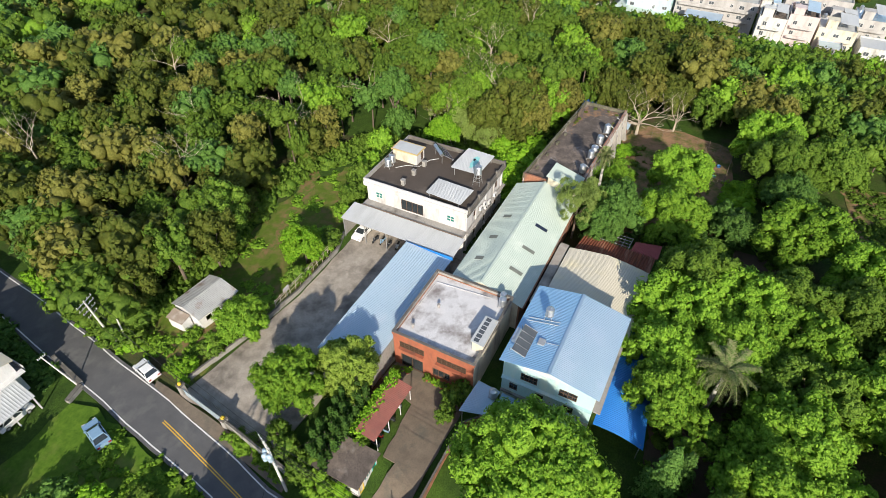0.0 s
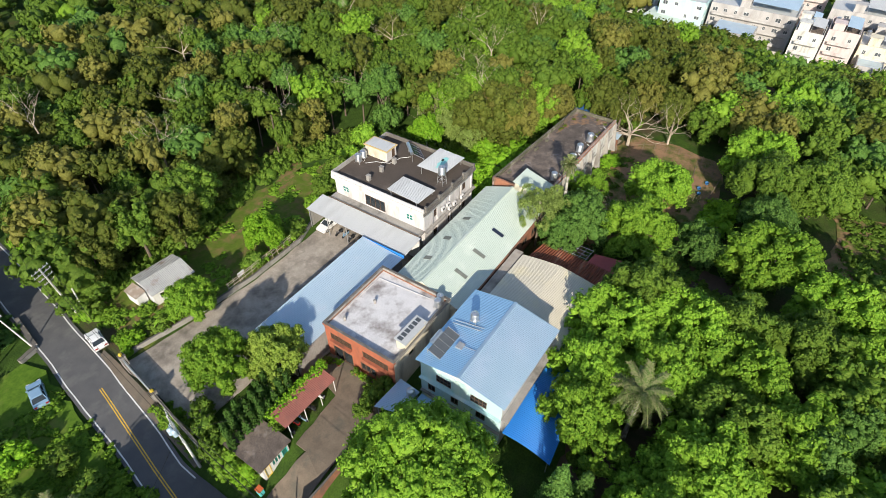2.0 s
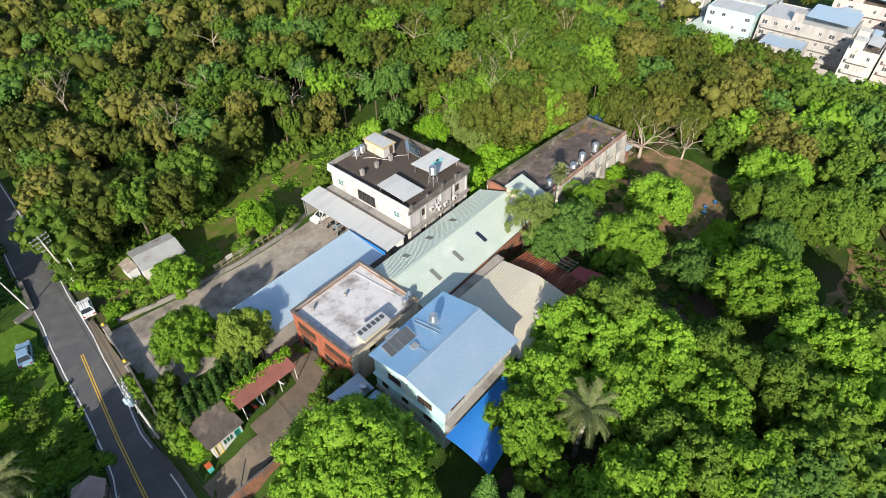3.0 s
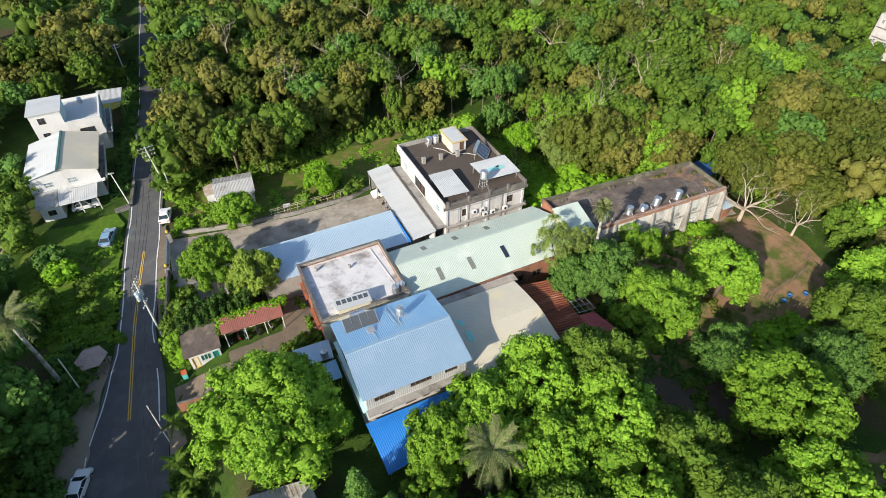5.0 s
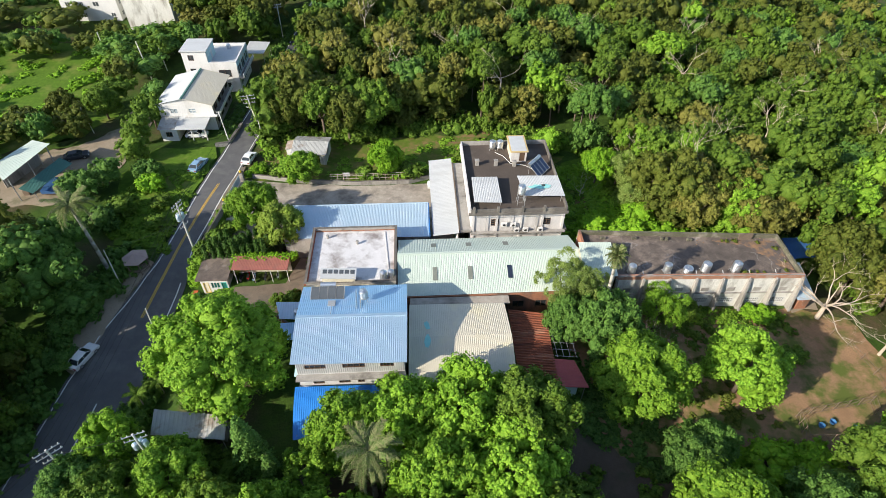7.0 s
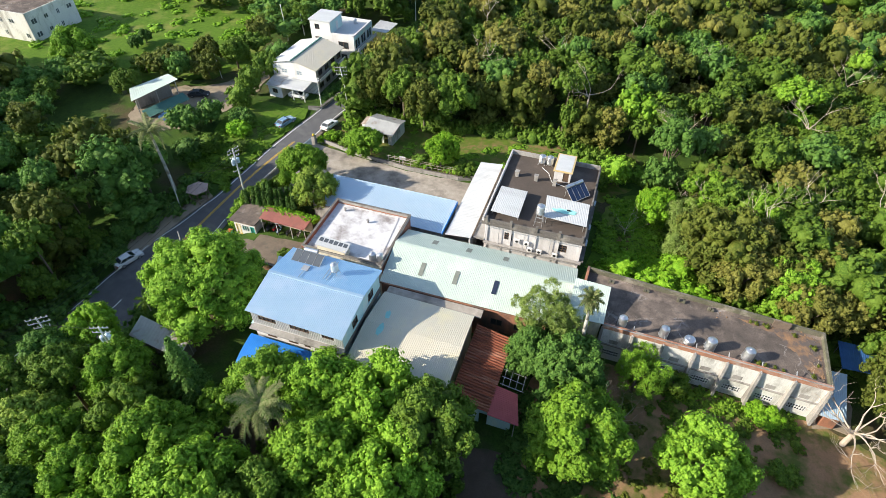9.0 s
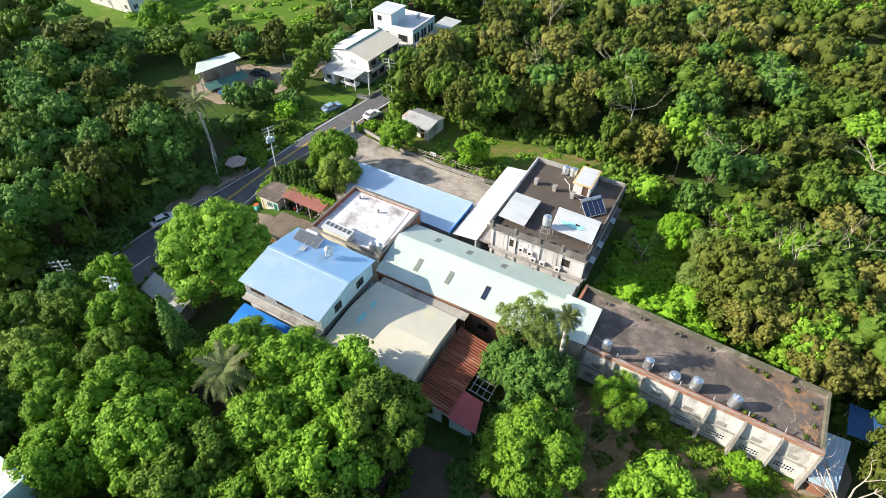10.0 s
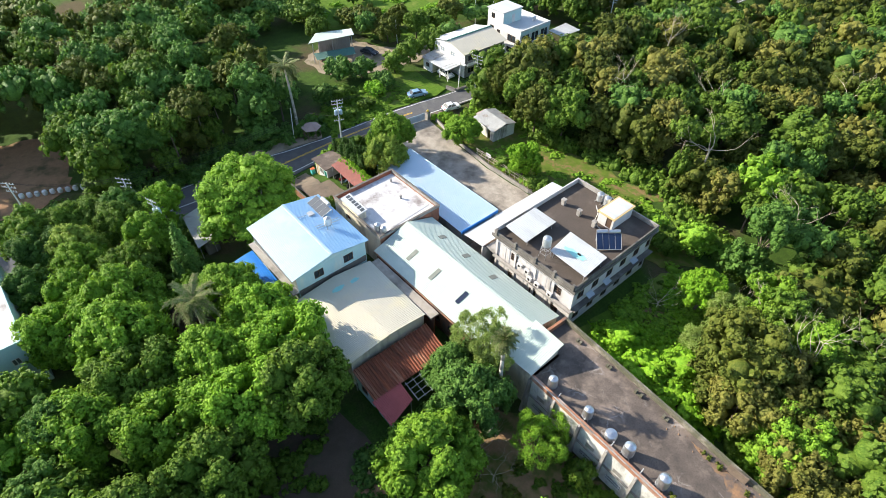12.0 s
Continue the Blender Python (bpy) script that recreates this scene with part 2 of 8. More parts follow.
M = {
    "ground": ground_mat(),
    "grass": mat("grass_turf", (0.125, 0.175, 0.026), (0.08, 0.128, 0.018), 0.9, 0.95, bump=0.9, grain=4, stain=(0.19, 0.145, 0.06), stain_scale=0.5, stain_lo=0.46, stain_hi=0.66, spec=0.1),
    "meadow": mat("meadow_grass", (0.115, 0.20, 0.022), (0.065, 0.13, 0.014), 0.9, 0.95, bump=1.0, grain=2.5, stain=(0.18, 0.20, 0.05), stain_scale=0.12, stain_lo=0.5, stain_hi=0.66, spec=0.1),
    "soil": mat("bare_soil", (0.34, 0.20, 0.115), (0.25, 0.15, 0.085), 0.7, 0.95, bump=0.5, grain=7, stain=(0.09, 0.085, 0.04), stain_scale=0.25, stain_lo=0.5, stain_hi=0.68, spec=0.1),
    # bare soil whose colour is darkened for the shade beneath the grove
    "shade_soil": mat("soil_with_tree_shade", (0.135, 0.10, 0.075), (0.10, 0.072, 0.052), 0.7, 0.95, bump=0.5, grain=7, stain=(0.06, 0.07, 0.035), stain_scale=0.3, stain_lo=0.5, stain_hi=0.68, spec=0.1),
    "lot": mat("pale_dirt", (0.34, 0.28, 0.21), (0.26, 0.21, 0.15), 0.4, 0.95, bump=0.4, grain=6, stain=(0.12, 0.12, 0.06), stain_scale=0.15, stain_lo=0.55, spec=0.1),
    "asphalt": mat("asphalt", (0.122, 0.12, 0.122), (0.098, 0.097, 0.1), 0.6, 0.9, bump=0.25, grain=30, stain=(0.15, 0.147, 0.142), stain_scale=0.25, spec=0.2),
    "paint_white": mat("road_paint_white", (0.75, 0.75, 0.73), (0.6, 0.6, 0.58), 2.0, 0.7),
    "paint_yellow": mat("road_paint_yellow", (0.75, 0.48, 0.06), (0.62, 0.38, 0.05), 2.0, 0.7),
    "slab": mat("weathered_concrete_slab", (0.45, 0.395, 0.335), (0.32, 0.28, 0.235), 0.9, 0.92, bump=0.3, grain=6, stain=(0.15, 0.13, 0.11), stain_scale=0.28, stain_lo=0.46, stain_hi=0.7, spec=0.15),
    "drive": mat("mossy_concrete", (0.215, 0.172, 0.13), (0.15, 0.12, 0.092), 0.8, 0.92, bump=0.3, grain=8, stain=(0.11, 0.105, 0.085), stain_scale=0.25, spec=0.15),
    "roof_dark": mat("dark_bitumen_roof", (0.105, 0.085, 0.072), (0.085, 0.07, 0.06), 0.4, 0.95, bump=0.2, grain=9, stain=(0.15, 0.125, 0.105), stain_scale=0.18, spec=0.1),
    "roof_long": mat("weathered_dark_roof", (0.175, 0.14, 0.118), (0.085, 0.072, 0.064), 0.45, 0.95, bump=0.3, grain=7, stain=(0.28, 0.22, 0.18), stain_scale=0.26, stain_lo=0.47, stain_hi=0.66, spec=0.1, veins=(0.40, 0.365, 0.34), vein_scale=0.45),
    "moss": mat("mossy_concrete_parapet", (0.16, 0.145, 0.11), (0.10, 0.10, 0.065), 0.9, 0.95, bump=0.4, grain=7, stain=(0.26, 0.235, 0.19), stain_scale=0.6, spec=0.1),
    "soil_film": mat("thin_orange_soil", (0.33, 0.19, 0.105), (0.21, 0.135, 0.085), 1.2, 0.95, bump=0.4, grain=7, stain=(0.12, 0.10, 0.09), stain_scale=0.5, stain_lo=0.42, stain_hi=0.56, spec=0.1),
    "soil_grass": mat("trodden_soil_with_grass", (0.26, 0.165, 0.085), (0.185, 0.125, 0.06), 0.8, 0.95, bump=0.6, grain=6, stain=(0.10, 0.15, 0.025), stain_scale=0.9, stain_lo=0.42, stain_hi=0.56, spec=0.1),
    "yard_soil": mat("weedy_yard_soil", (0.36, 0.22, 0.125), (0.25, 0.155, 0.09), 0.5, 0.95, bump=0.5, grain=6, stain=(0.10, 0.125, 0.03), stain_scale=0.3, stain_lo=0.44, stain_hi=0.6, spec=0.1),
    "roof_white": mat("whitewashed_roof", (0.68, 0.66, 0.66), (0.57, 0.555, 0.555), 0.5, 0.9, bump=0.15, grain=8, stain=(0.24, 0.21, 0.20), stain_scale=0.3, stain_lo=0.47, stain_hi=0.64, spec=0.2),
    "white": mat("white_plaster", (0.70, 0.69, 0.68), (0.60, 0.59, 0.58), 0.6, 0.85, bump=0.1, stain=(0.42, 0.40, 0.37), stain_scale=0.5, stain_lo=0.58, stain_hi=0.8, stretch=(1, 1, 0.25)),
    "white_old": mat("aged_white_plaster", (0.60, 0.575, 0.565), (0.52, 0.495, 0.48), 0.6, 0.88, bump=0.12, stain=(0.34, 0.315, 0.29), stain_scale=0.6, stain_lo=0.54, stain_hi=0.74, stretch=(1, 1, 0.22)),
    "parapet_brick": mat("worn_brick_parapet", (0.40, 0.19, 0.115), (0.29, 0.15, 0.10), 1.0, 0.9, bump=0.3, grain=9, stain=(0.36, 0.31, 0.27), stain_scale=0.7, stain_lo=0.52, stain_hi=0.7),
    "turq_pale": mat("pale_turquoise_coating", (0.30, 0.64, 0.61), (0.25, 0.56, 0.54), 2.0, 0.6),
    "cream": mat("cream_plaster", (0.72, 0.66, 0.52), (0.62, 0.56, 0.43), 0.7, 0.85, bump=0.1, stain=(0.36, 0.32, 0.25), stain_scale=0.5, stretch=(1, 1, 0.3)),
    "pinkwall": mat("pale_pink_plaster", (0.66, 0.55, 0.53), (0.58, 0.48, 0.46), 0.6, 0.85, bump=0.1, stain=(0.40, 0.34, 0.32), stain_scale=0.4, stretch=(1, 1, 0.3)),
    "yellowtrim": mat("tan_painted_edge", (0.60, 0.45, 0.22), (0.52, 0.38, 0.18), 0.8, 0.8, bump=0.1),
    "townwall": mat("weathered_pale_render", (0.50, 0.48, 0.465), (0.42, 0.40, 0.385), 0.5, 0.85, bump=0.1, stain=(0.27, 0.25, 0.235), stain_scale=0.35, stain_lo=0.48, stain_hi=0.75, stretch=(1, 1, 0.3)),
    "grey": mat("stained_concrete", (0.38, 0.36, 0.33), (0.28, 0.26, 0.24), 0.7, 0.9, bump=0.25, grain=8, stain=(0.13, 0.12, 0.105), stain_scale=0.4, stretch=(1, 1, 0.35)),
    "darkgrey": mat("blackened_concrete", (0.16, 0.145, 0.13), (0.11, 0.10, 0.09), 0.7, 0.92, bump=0.25, grain=8, stain=(0.26, 0.24, 0.21), stain_scale=0.4, stretch=(1, 1, 0.5)),
    "panel": mat("pale_wall_panel", (0.68, 0.67, 0.63), (0.58, 0.57, 0.53), 0.6, 0.9, bump=0.2, grain=8, stain=(0.22, 0.20, 0.17), stain_scale=0.5, stain_lo=0.5, stain_hi=0.72, stretch=(1, 1, 0.3)),
    "brick": mat("red_brick_tile", (0.42, 0.14, 0.075), (0.33, 0.105, 0.06), 1.2, 0.8, bump=0.25, grain=12, stain=(0.17, 0.085, 0.06), stain_scale=0.5, stretch=(1, 1, 0.4)),
    "brick_old": mat("old_brick", (0.38, 0.17, 0.10), (0.26, 0.12, 0.075), 1.0, 0.9, bump=0.3, grain=10, stain=(0.14, 0.10, 0.08), stain_scale=0.5, stain_lo=0.48, stretch=(1, 1, 0.4)),
    "metal_lblue": mat("pale_blue_steel_sheet", (0.47, 0.59, 0.68), (0.42, 0.55, 0.655), 0.5, 0.45, metal=0.2, bump=0.05, stain=(0.50, 0.58, 0.67), stain_scale=0.3, spec=0.6, coat=0.5),
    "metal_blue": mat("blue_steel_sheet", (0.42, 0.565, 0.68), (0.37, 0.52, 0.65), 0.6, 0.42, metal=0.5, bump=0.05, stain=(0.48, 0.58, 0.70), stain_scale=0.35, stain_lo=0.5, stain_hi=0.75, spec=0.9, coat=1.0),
    # blue sheet deepened in colour for the slope turned away from the sun
    "metal_blue_shade": mat("blue_steel_sheet_with_shade", (0.29, 0.51, 0.72), (0.245, 0.46, 0.685), 0.6, 0.42, metal=0.4, bump=0.05, stain=(0.38, 0.52, 0.70), stain_scale=0.35, stain_lo=0.52, stain_hi=0.75, spec=0.9, coat=1.0),
    "metal_vblue": mat("vivid_blue_sheet", (0.03, 0.24, 0.72), (0.025, 0.20, 0.62), 0.6, 0.4, bump=0.05, spec=0.5),
    "metal_green": mat("pale_green_steel_sheet", (0.505, 0.57, 0.505), (0.46, 0.535, 0.47), 0.4, 0.45, bump=0.05, stain=(0.57, 0.62, 0.55), stain_scale=0.25, spec=0.22),
    "metal_white": mat("white_steel_sheet", (0.53, 0.54, 0.54), (0.48, 0.49, 0.495), 0.5, 0.5, bump=0.05, stain=(0.38, 0.38, 0.38), stain_scale=0.4, stain_lo=0.52, stain_hi=0.8, stretch=(0.25, 1, 1), spec=0.2),
    "metal_beige": mat("beige_steel_sheet", (0.60, 0.55, 0.44), (0.55, 0.50, 0.40), 0.35, 0.6, bump=0.05, stain=(0.66, 0.58, 0.38), stain_scale=0.15, spec=0.35),
    "rust": mat("rusty_red_sheet", (0.40, 0.125, 0.065), (0.12, 0.045, 0.03), 0.8, 0.8, bump=0.2, stain=(0.46, 0.22, 0.14), stain_scale=0.4, stain_lo=0.56, stretch=(0.3, 3.4, 1)),
    "pink": mat("faded_red_sheet", (0.42, 0.10, 0.10), (0.34, 0.08, 0.08), 0.7, 0.65, bump=0.1),
    "redroof": mat("dull_red_sheet", (0.34, 0.13, 0.10), (0.27, 0.10, 0.08), 0.8, 0.7, bump=0.1, stain=(0.2, 0.1, 0.08)),
    "fibre": mat("grey_fibre_cement_sheet", (0.45, 0.45, 0.44), (0.36, 0.36, 0.35), 0.7, 0.85, bump=0.2, stain=(0.24, 0.19, 0.15), stain_scale=0.5),
    "fibre_brown": mat("brown_stained_fibre_sheet", (0.33, 0.27, 0.22), (0.26, 0.205, 0.165), 0.7, 0.85, bump=0.2, stain=(0.42, 0.38, 0.34), stain_scale=0.6),
    "greysheet": mat("grey_blue_sheet", (0.42, 0.46, 0.52), (0.35, 0.39, 0.45), 0.6, 0.5, bump=0.1),
    "dgreen": mat("dark_green_sheet", (0.05, 0.16, 0.13), (0.04, 0.12, 0.10), 0.7, 0.5, bump=0.1),
    "turq": mat("turquoise_coating", (0.13, 0.62, 0.58), (0.10, 0.52, 0.50), 2.0, 0.6),
    "teal": mat("pale_teal_wall", (0.50, 0.68, 0.68), (0.42, 0.60, 0.61), 0.6, 0.8, bump=0.1, stain=(0.62, 0.66, 0.60), stain_scale=0.4, stretch=(1, 1, 0.3)),
    "steel": mat("stainless_steel", (0.70, 0.71, 0.72), (0.60, 0.61, 0.63), 2.0, 0.3, metal=0.9, bump=0.03, spec=0.5),
    "galv": mat("galvanised_steel", (0.5, 0.5, 0.5), (0.4, 0.4, 0.4), 3.0, 0.5, metal=0.5, bump=0.05),
    "glass": mat("dark_window_glass", (0.03, 0.04, 0.045), (0.025, 0.03, 0.035), 0.5, 0.08, bump=0, spec=0.7),
    # pale base colour carries the reflection seen in these panes
    "glass_pale": mat("glass_with_painted_reflection", (0.35, 0.42, 0.45), (0.30, 0.36, 0.39), 0.5, 0.1, bump=0, spec=0.7),
    "glass_teal": mat("teal_window_glass", (0.03, 0.20, 0.17), (0.025, 0.16, 0.14), 0.5, 0.1, bump=0, spec=0.7),
    "frame_brown": mat("brown_window_frame", (0.12, 0.075, 0.05), None, 3.0, 0.6),
    "frame_white": mat("white_window_frame", (0.7, 0.7, 0.69), None, 3.0, 0.5),
    "solar": mat("solar_collector_glass", (0.012, 0.022, 0.06), (0.015, 0.03, 0.075), 2.0, 0.12, bump=0, spec=0.8),
    "solar_old": mat("dusty_collector_glass", (0.10, 0.11, 0.12), (0.08, 0.09, 0.10), 2.0, 0.25, bump=0, spec=0.6),
    "skylight": mat("grey_skylight_sheet", (0.22, 0.23, 0.20), (0.17, 0.18, 0.15), 1.5, 0.5, bump=0.1),
    "skylight_dark": mat("dark_skylight_glass", (0.03, 0.04, 0.07), None, 1.5, 0.15, bump=0),
    "bark": mat("grey_brown_bark", (0.17, 0.13, 0.10), (0.11, 0.085, 0.065), 2.0, 0.95, bump=0.5, grain=8, stretch=(1, 1, 0.3)),
    "deadwood": mat("bleached_dead_wood", (0.52, 0.44, 0.35), (0.40, 0.33, 0.26), 1.5, 0.9, bump=0.3, grain=8),
    "palmtrunk": mat("pale_palm_trunk", (0.42, 0.40, 0.36), (0.34, 0.32, 0.28), 1.5, 0.9, bump=0.3, grain=7),
    "wood": mat("weathered_timber", (0.20, 0.15, 0.11), (0.14, 0.105, 0.08), 1.5, 0.85, bump=0.2),
    "tyre": mat("black_rubber", (0.02, 0.02, 0.02), None, 3.0, 0.8),
    "car_white": mat("white_car_paint", (0.8, 0.8, 0.8), (0.78, 0.78, 0.78), 1.0, 0.2, bump=0, spec=0.6),
    "car_blue": mat("pale_blue_car_paint", (0.30, 0.46, 0.62), (0.29, 0.45, 0.6), 1.0, 0.25, metal=0.3, bump=0, spec=0.6),
    "car_dark": mat("dark_grey_paint", (0.04, 0.045, 0.055), None, 1.0, 0.3, bump=0, spec=0.5),
    "lamp_red": mat("red_lamp_glass", (0.35, 0.02, 0.02), None, 1.0, 0.2, bump=0),
    "lamp_clear": mat("clear_lamp_glass", (0.6, 0.62, 0.65), None, 1.0, 0.15, bump=0),
    "tarp_blue": mat("blue_tarpaulin", (0.04, 0.12, 0.30), None, 1.0, 0.6),
    "tub_blue": mat("faded_blue_plastic", (0.05, 0.17, 0.36), None, 1.0, 0.6),
    "orange": mat("orange_plastic", (0.6, 0.14, 0.05), None, 1.0, 0.6),
    "yellow": mat("yellow_paint", (0.70, 0.50, 0.05), None, 1.0, 0.6),
    "gaz": mat("pinkish_brown_shingle", (0.44, 0.32, 0.285), (0.36, 0.26, 0.23), 1.0, 0.85, bump=0.2),
    "leaf_bright": leaf_mat("bright_green_leaves", (0.098, 0.235, 0.018), (0.155, 0.305, 0.024), (0.25, 0.42, 0.04)),
    "leaf_mid": leaf_mat("mid_green_leaves", (0.066, 0.148, 0.015), (0.1, 0.182, 0.02), (0.165, 0.262, 0.034)),
    "leaf_olive": leaf_mat("olive_green_leaves", (0.072, 0.113, 0.014), (0.1, 0.132, 0.019), (0.155, 0.18, 0.032)),
    "leaf_dark": leaf_mat("dark_green_leaves", (0.055, 0.14, 0.024), (0.08, 0.172, 0.03), (0.14, 0.26, 0.05)),
    "leaf_brown": leaf_mat("brownish_leaves", (0.14, 0.14, 0.027), (0.128, 0.152, 0.026), (0.22, 0.215, 0.05)),
    "leaf_lime": leaf_mat("lime_green_leaves", (0.115, 0.30, 0.012), (0.165, 0.36, 0.018), (0.25, 0.44, 0.03)),
    "leaf_yellow": leaf_mat("yellowish_green_leaves", (0.15, 0.25, 0.028), (0.20, 0.30, 0.036), (0.30, 0.40, 0.07)),
    "leaf_juniper": leaf_mat("dark_juniper_needles", (0.03, 0.085, 0.014), (0.04, 0.10, 0.016), (0.075, 0.15, 0.025)),
    "leaf_pale": leaf_mat("pale_green_fronds", (0.18, 0.29, 0.05), (0.25, 0.36, 0.075), (0.34, 0.43, 0.12), clump=4.0),
    "frond": leaf_mat("dusty_palm_fronds", (0.095, 0.185, 0.035), (0.14, 0.21, 0.052), (0.27, 0.27, 0.13), clump=5.0),
}


# ---- builders ----
ORIGIN = {}


def thing(name, label, category, at=(0, 0, 0), group="", kind=""):
    """An Empty at the thing's base; its parts are given in world metres and stored about that base."""
    ob = new(name)
    ob.empty_display_size = 0.3
    ob.location = at
    ORIGIN[ob.name] = Vector(at)
    return tagged(ob, label, category, group, kind)


def finish(me, material, smooth=False):
    if material:
        me.materials.append(material)
    if smooth:
        me.polygons.foreach_set("use_smooth", [True] * len(me.polygons))
    me.update()
    return me


def part(name, bm, material, parent=None, label="", smooth=False):
    base = ORIGIN.get(parent.name, Vector()) if parent else Vector()
    for v in bm.verts:
        v.co -= base
    me = bpy.data.meshes.new(name)
    bm.to_mesh(me)
    bm.free()
    ob = new(name, finish(me, M[material], smooth))
    if parent:
        ob.parent = parent
        ORIGIN[ob.name] = base
    if label:
        ob["label"] = label
    return ob


def box(bm, x0, x1, y0, y1, z0, z1):
    v = [bm.verts.new((x, y, z)) for z in (z0, z1) for y in (y0, y1) for x in (x0, x1)]
    for f in ((0, 2, 3, 1), (4, 5, 7, 6), (0, 1, 5, 4), (2, 6, 7, 3), (0, 4, 6, 2), (1, 3, 7, 5)):
        bm.faces.new([v[i] for i in f])
    return v


def boxes(*rows):
    bm = bmesh.new()
    for r in rows:
        box(bm, *r)
    return bm


def prism(bm, pts, z0, z1):
    """A flat outline raised from z0 to z1; z may be a function of (x, y)."""
    f0 = z0 if callable(z0) else (lambda x, y: z0)
    f1 = z1 if callable(z1) else (lambda x, y: z1)
    lo = [bm.verts.new((x, y, f0(x, y))) for x, y in pts]
    hi = [bm.verts.new((x, y, f1(x, y))) for x, y in pts]
    n = len(pts)
    bm.faces.new(lo[::-1])
    bm.faces.new(hi)
    for i in range(n):
        bm.faces.new((lo[i], lo[(i + 1) % n], hi[(i + 1) % n], hi[i]))


def tube(bm, a, b, r0, r1=None, n=8):
    """A tapered rod from a to b, with ends."""
    a, b = Vector(a), Vector(b)
    r1 = r0 if r1 is None else r1
    q = (b - a).to_track_quat("Z", "Y")
    ra = [bm.verts.new(a + q @ Vector((math.cos(t) * r0, math.sin(t) * r0, 0))) for t in (2 * math.pi * i / n for i in range(n))]
    rb = [bm.verts.new(b + q @ Vector((math.cos(t) * r1, math.sin(t) * r1, 0))) for t in (2 * math.pi * i / n for i in range(n))]
    for i in range(n):
        bm.faces.new((ra[i], ra[(i + 1) % n], rb[(i + 1) % n], rb[i]))
    bm.faces.new(ra[::-1])
    bm.faces.new(rb)


def turned(bm, c, profile, n=16):
    """A turned body about the upright through c: profile rows of radius and height."""
    rings = [[bm.verts.new((c[0] + r * math.cos(2 * math.pi * i / n), c[1] + r * math.sin(2 * math.pi * i / n), c[2] + z)) for i in range(n)] for r, z in profile]
    for a, b in zip(rings, rings[1:]):
        for i in range(n):
            bm.faces.new((a[i], a[(i + 1) % n], b[(i + 1) % n], b[i]))
    bm.faces.new(rings[0][::-1])
    bm.faces.new(rings[-1])


def corrugated(bm, a, b, c, d, pitch=0.24, depth=0.02, steps=1, sag=0.0, thick=0.04):
    """A ribbed sheet between the top edge a-b and the bottom edge d-c; the ribs run from a to d. sag lifts the middle of each rib."""
    a, b, c, d = (Vector(p) for p in (a, b, c, d))
    n = max(1, round((b - a).length / pitch))
    us = []
    for i in range(n):
        for f, h in ((0.0, 0.0), (0.5, 0.0), (0.62, 1.0), (0.88, 1.0)):
            us.append(((i + f) / n, h))
    us.append((1.0, 0.0))
    up = (b - a).cross(d - a)
    up.normalize()
    if up.z < 0:
        up = -up
    rows = []
    for k in range(steps + 1):
        t = k / steps
        p, q = a.lerp(d, t), b.lerp(c, t)
        lift = sag * 4 * t * (1 - t)
        rows.append([bm.verts.new(p.lerp(q, u) + up * (h * depth + lift)) for u, h in us])
    for r0, r1 in zip(rows, rows[1:]):
        for i in range(len(us) - 1):
            bm.faces.new((r0[i], r1[i], r1[i + 1], r0[i + 1]))
    low = []
    for k in range(steps + 1):
        t = k / steps
        lift = sag * 4 * t * (1 - t)
        low.append([bm.verts.new(a.lerp(d, t) + up * (lift - thick)), bm.verts.new(b.lerp(c, t) + up * (lift - thick))])
    for r0, r1 in zip(low, low[1:]):
        bm.faces.new((r0[0], r0[1], r1[1], r1[0]))
    for r, l in ((rows[0], low[0]), (rows[-1], low[-1])):
        bm.faces.new((*r, l[1], l[0]))
    for side in (0, -1):
        for k in range(steps):
            bm.faces.new((rows[k][side], rows[k + 1][side], low[k + 1][side], low[k][side]))


def sheet(a, b, c, d, **kw):
    bm = bmesh.new()
    corrugated(bm, a, b, c, d, **kw)
    return bm


def wall_bm(p0, p1, z0, z1, th, holes=()):
    """A wall from p0 to p1, its thickness to the left, with holes (u0, u1, v0, v1) cut right through; v is the height above 0."""
    p0, p1 = Vector((*p0, 0)), Vector((*p1, 0))
    along = (p1 - p0).normalized()
    side = Vector((-along.y, along.x, 0))
    length = (p1 - p0).length
    us = sorted({0.003, length - 0.003, *(u for h in holes for u in h[:2])})
    vs = sorted({z0, z1, *(v for h in holes for v in h[2:])})
    bm = bmesh.new()
    for u0, u1 in zip(us, us[1:]):
        for v0, v1 in zip(vs, vs[1:]):
            if any(h[0] < (u0 + u1) / 2 < h[1] and h[2] < (v0 + v1) / 2 < h[3] for h in holes):
                continue
            vv = [bm.verts.new(p0 + along * u + side * s + Vector((0, 0, z))) for z in (v0, v1) for s in (0, th) for u in (u0, u1)]
            for f in ((0, 2, 3, 1), (4, 5, 7, 6), (0, 1, 5, 4), (2, 6, 7, 3), (0, 4, 6, 2), (1, 3, 7, 5)):
                bm.faces.new([vv[i] for i in f])
    bmesh.ops.remove_doubles(bm, verts=bm.verts, dist=0.001)
    seen = {}
    for f in bm.faces:
        seen.setdefault(tuple(round(x, 3) for x in f.calc_center_median()), []).append(f)
    bmesh.ops.delete(bm, geom=[f for fs in seen.values() if len(fs) > 1 for f in fs], context="FACES")
    return bm


def window(parent, p0, p1, hole, depth=0.08, frame_m="frame_white", glass="glass", bars=1, rails=0, name="window", label=""):
    """A window filling a hole of the wall p0-p1: frame with mullions, and a pane."""
    p0, p1 = Vector((*p0, 0)), Vector((*p1, 0))
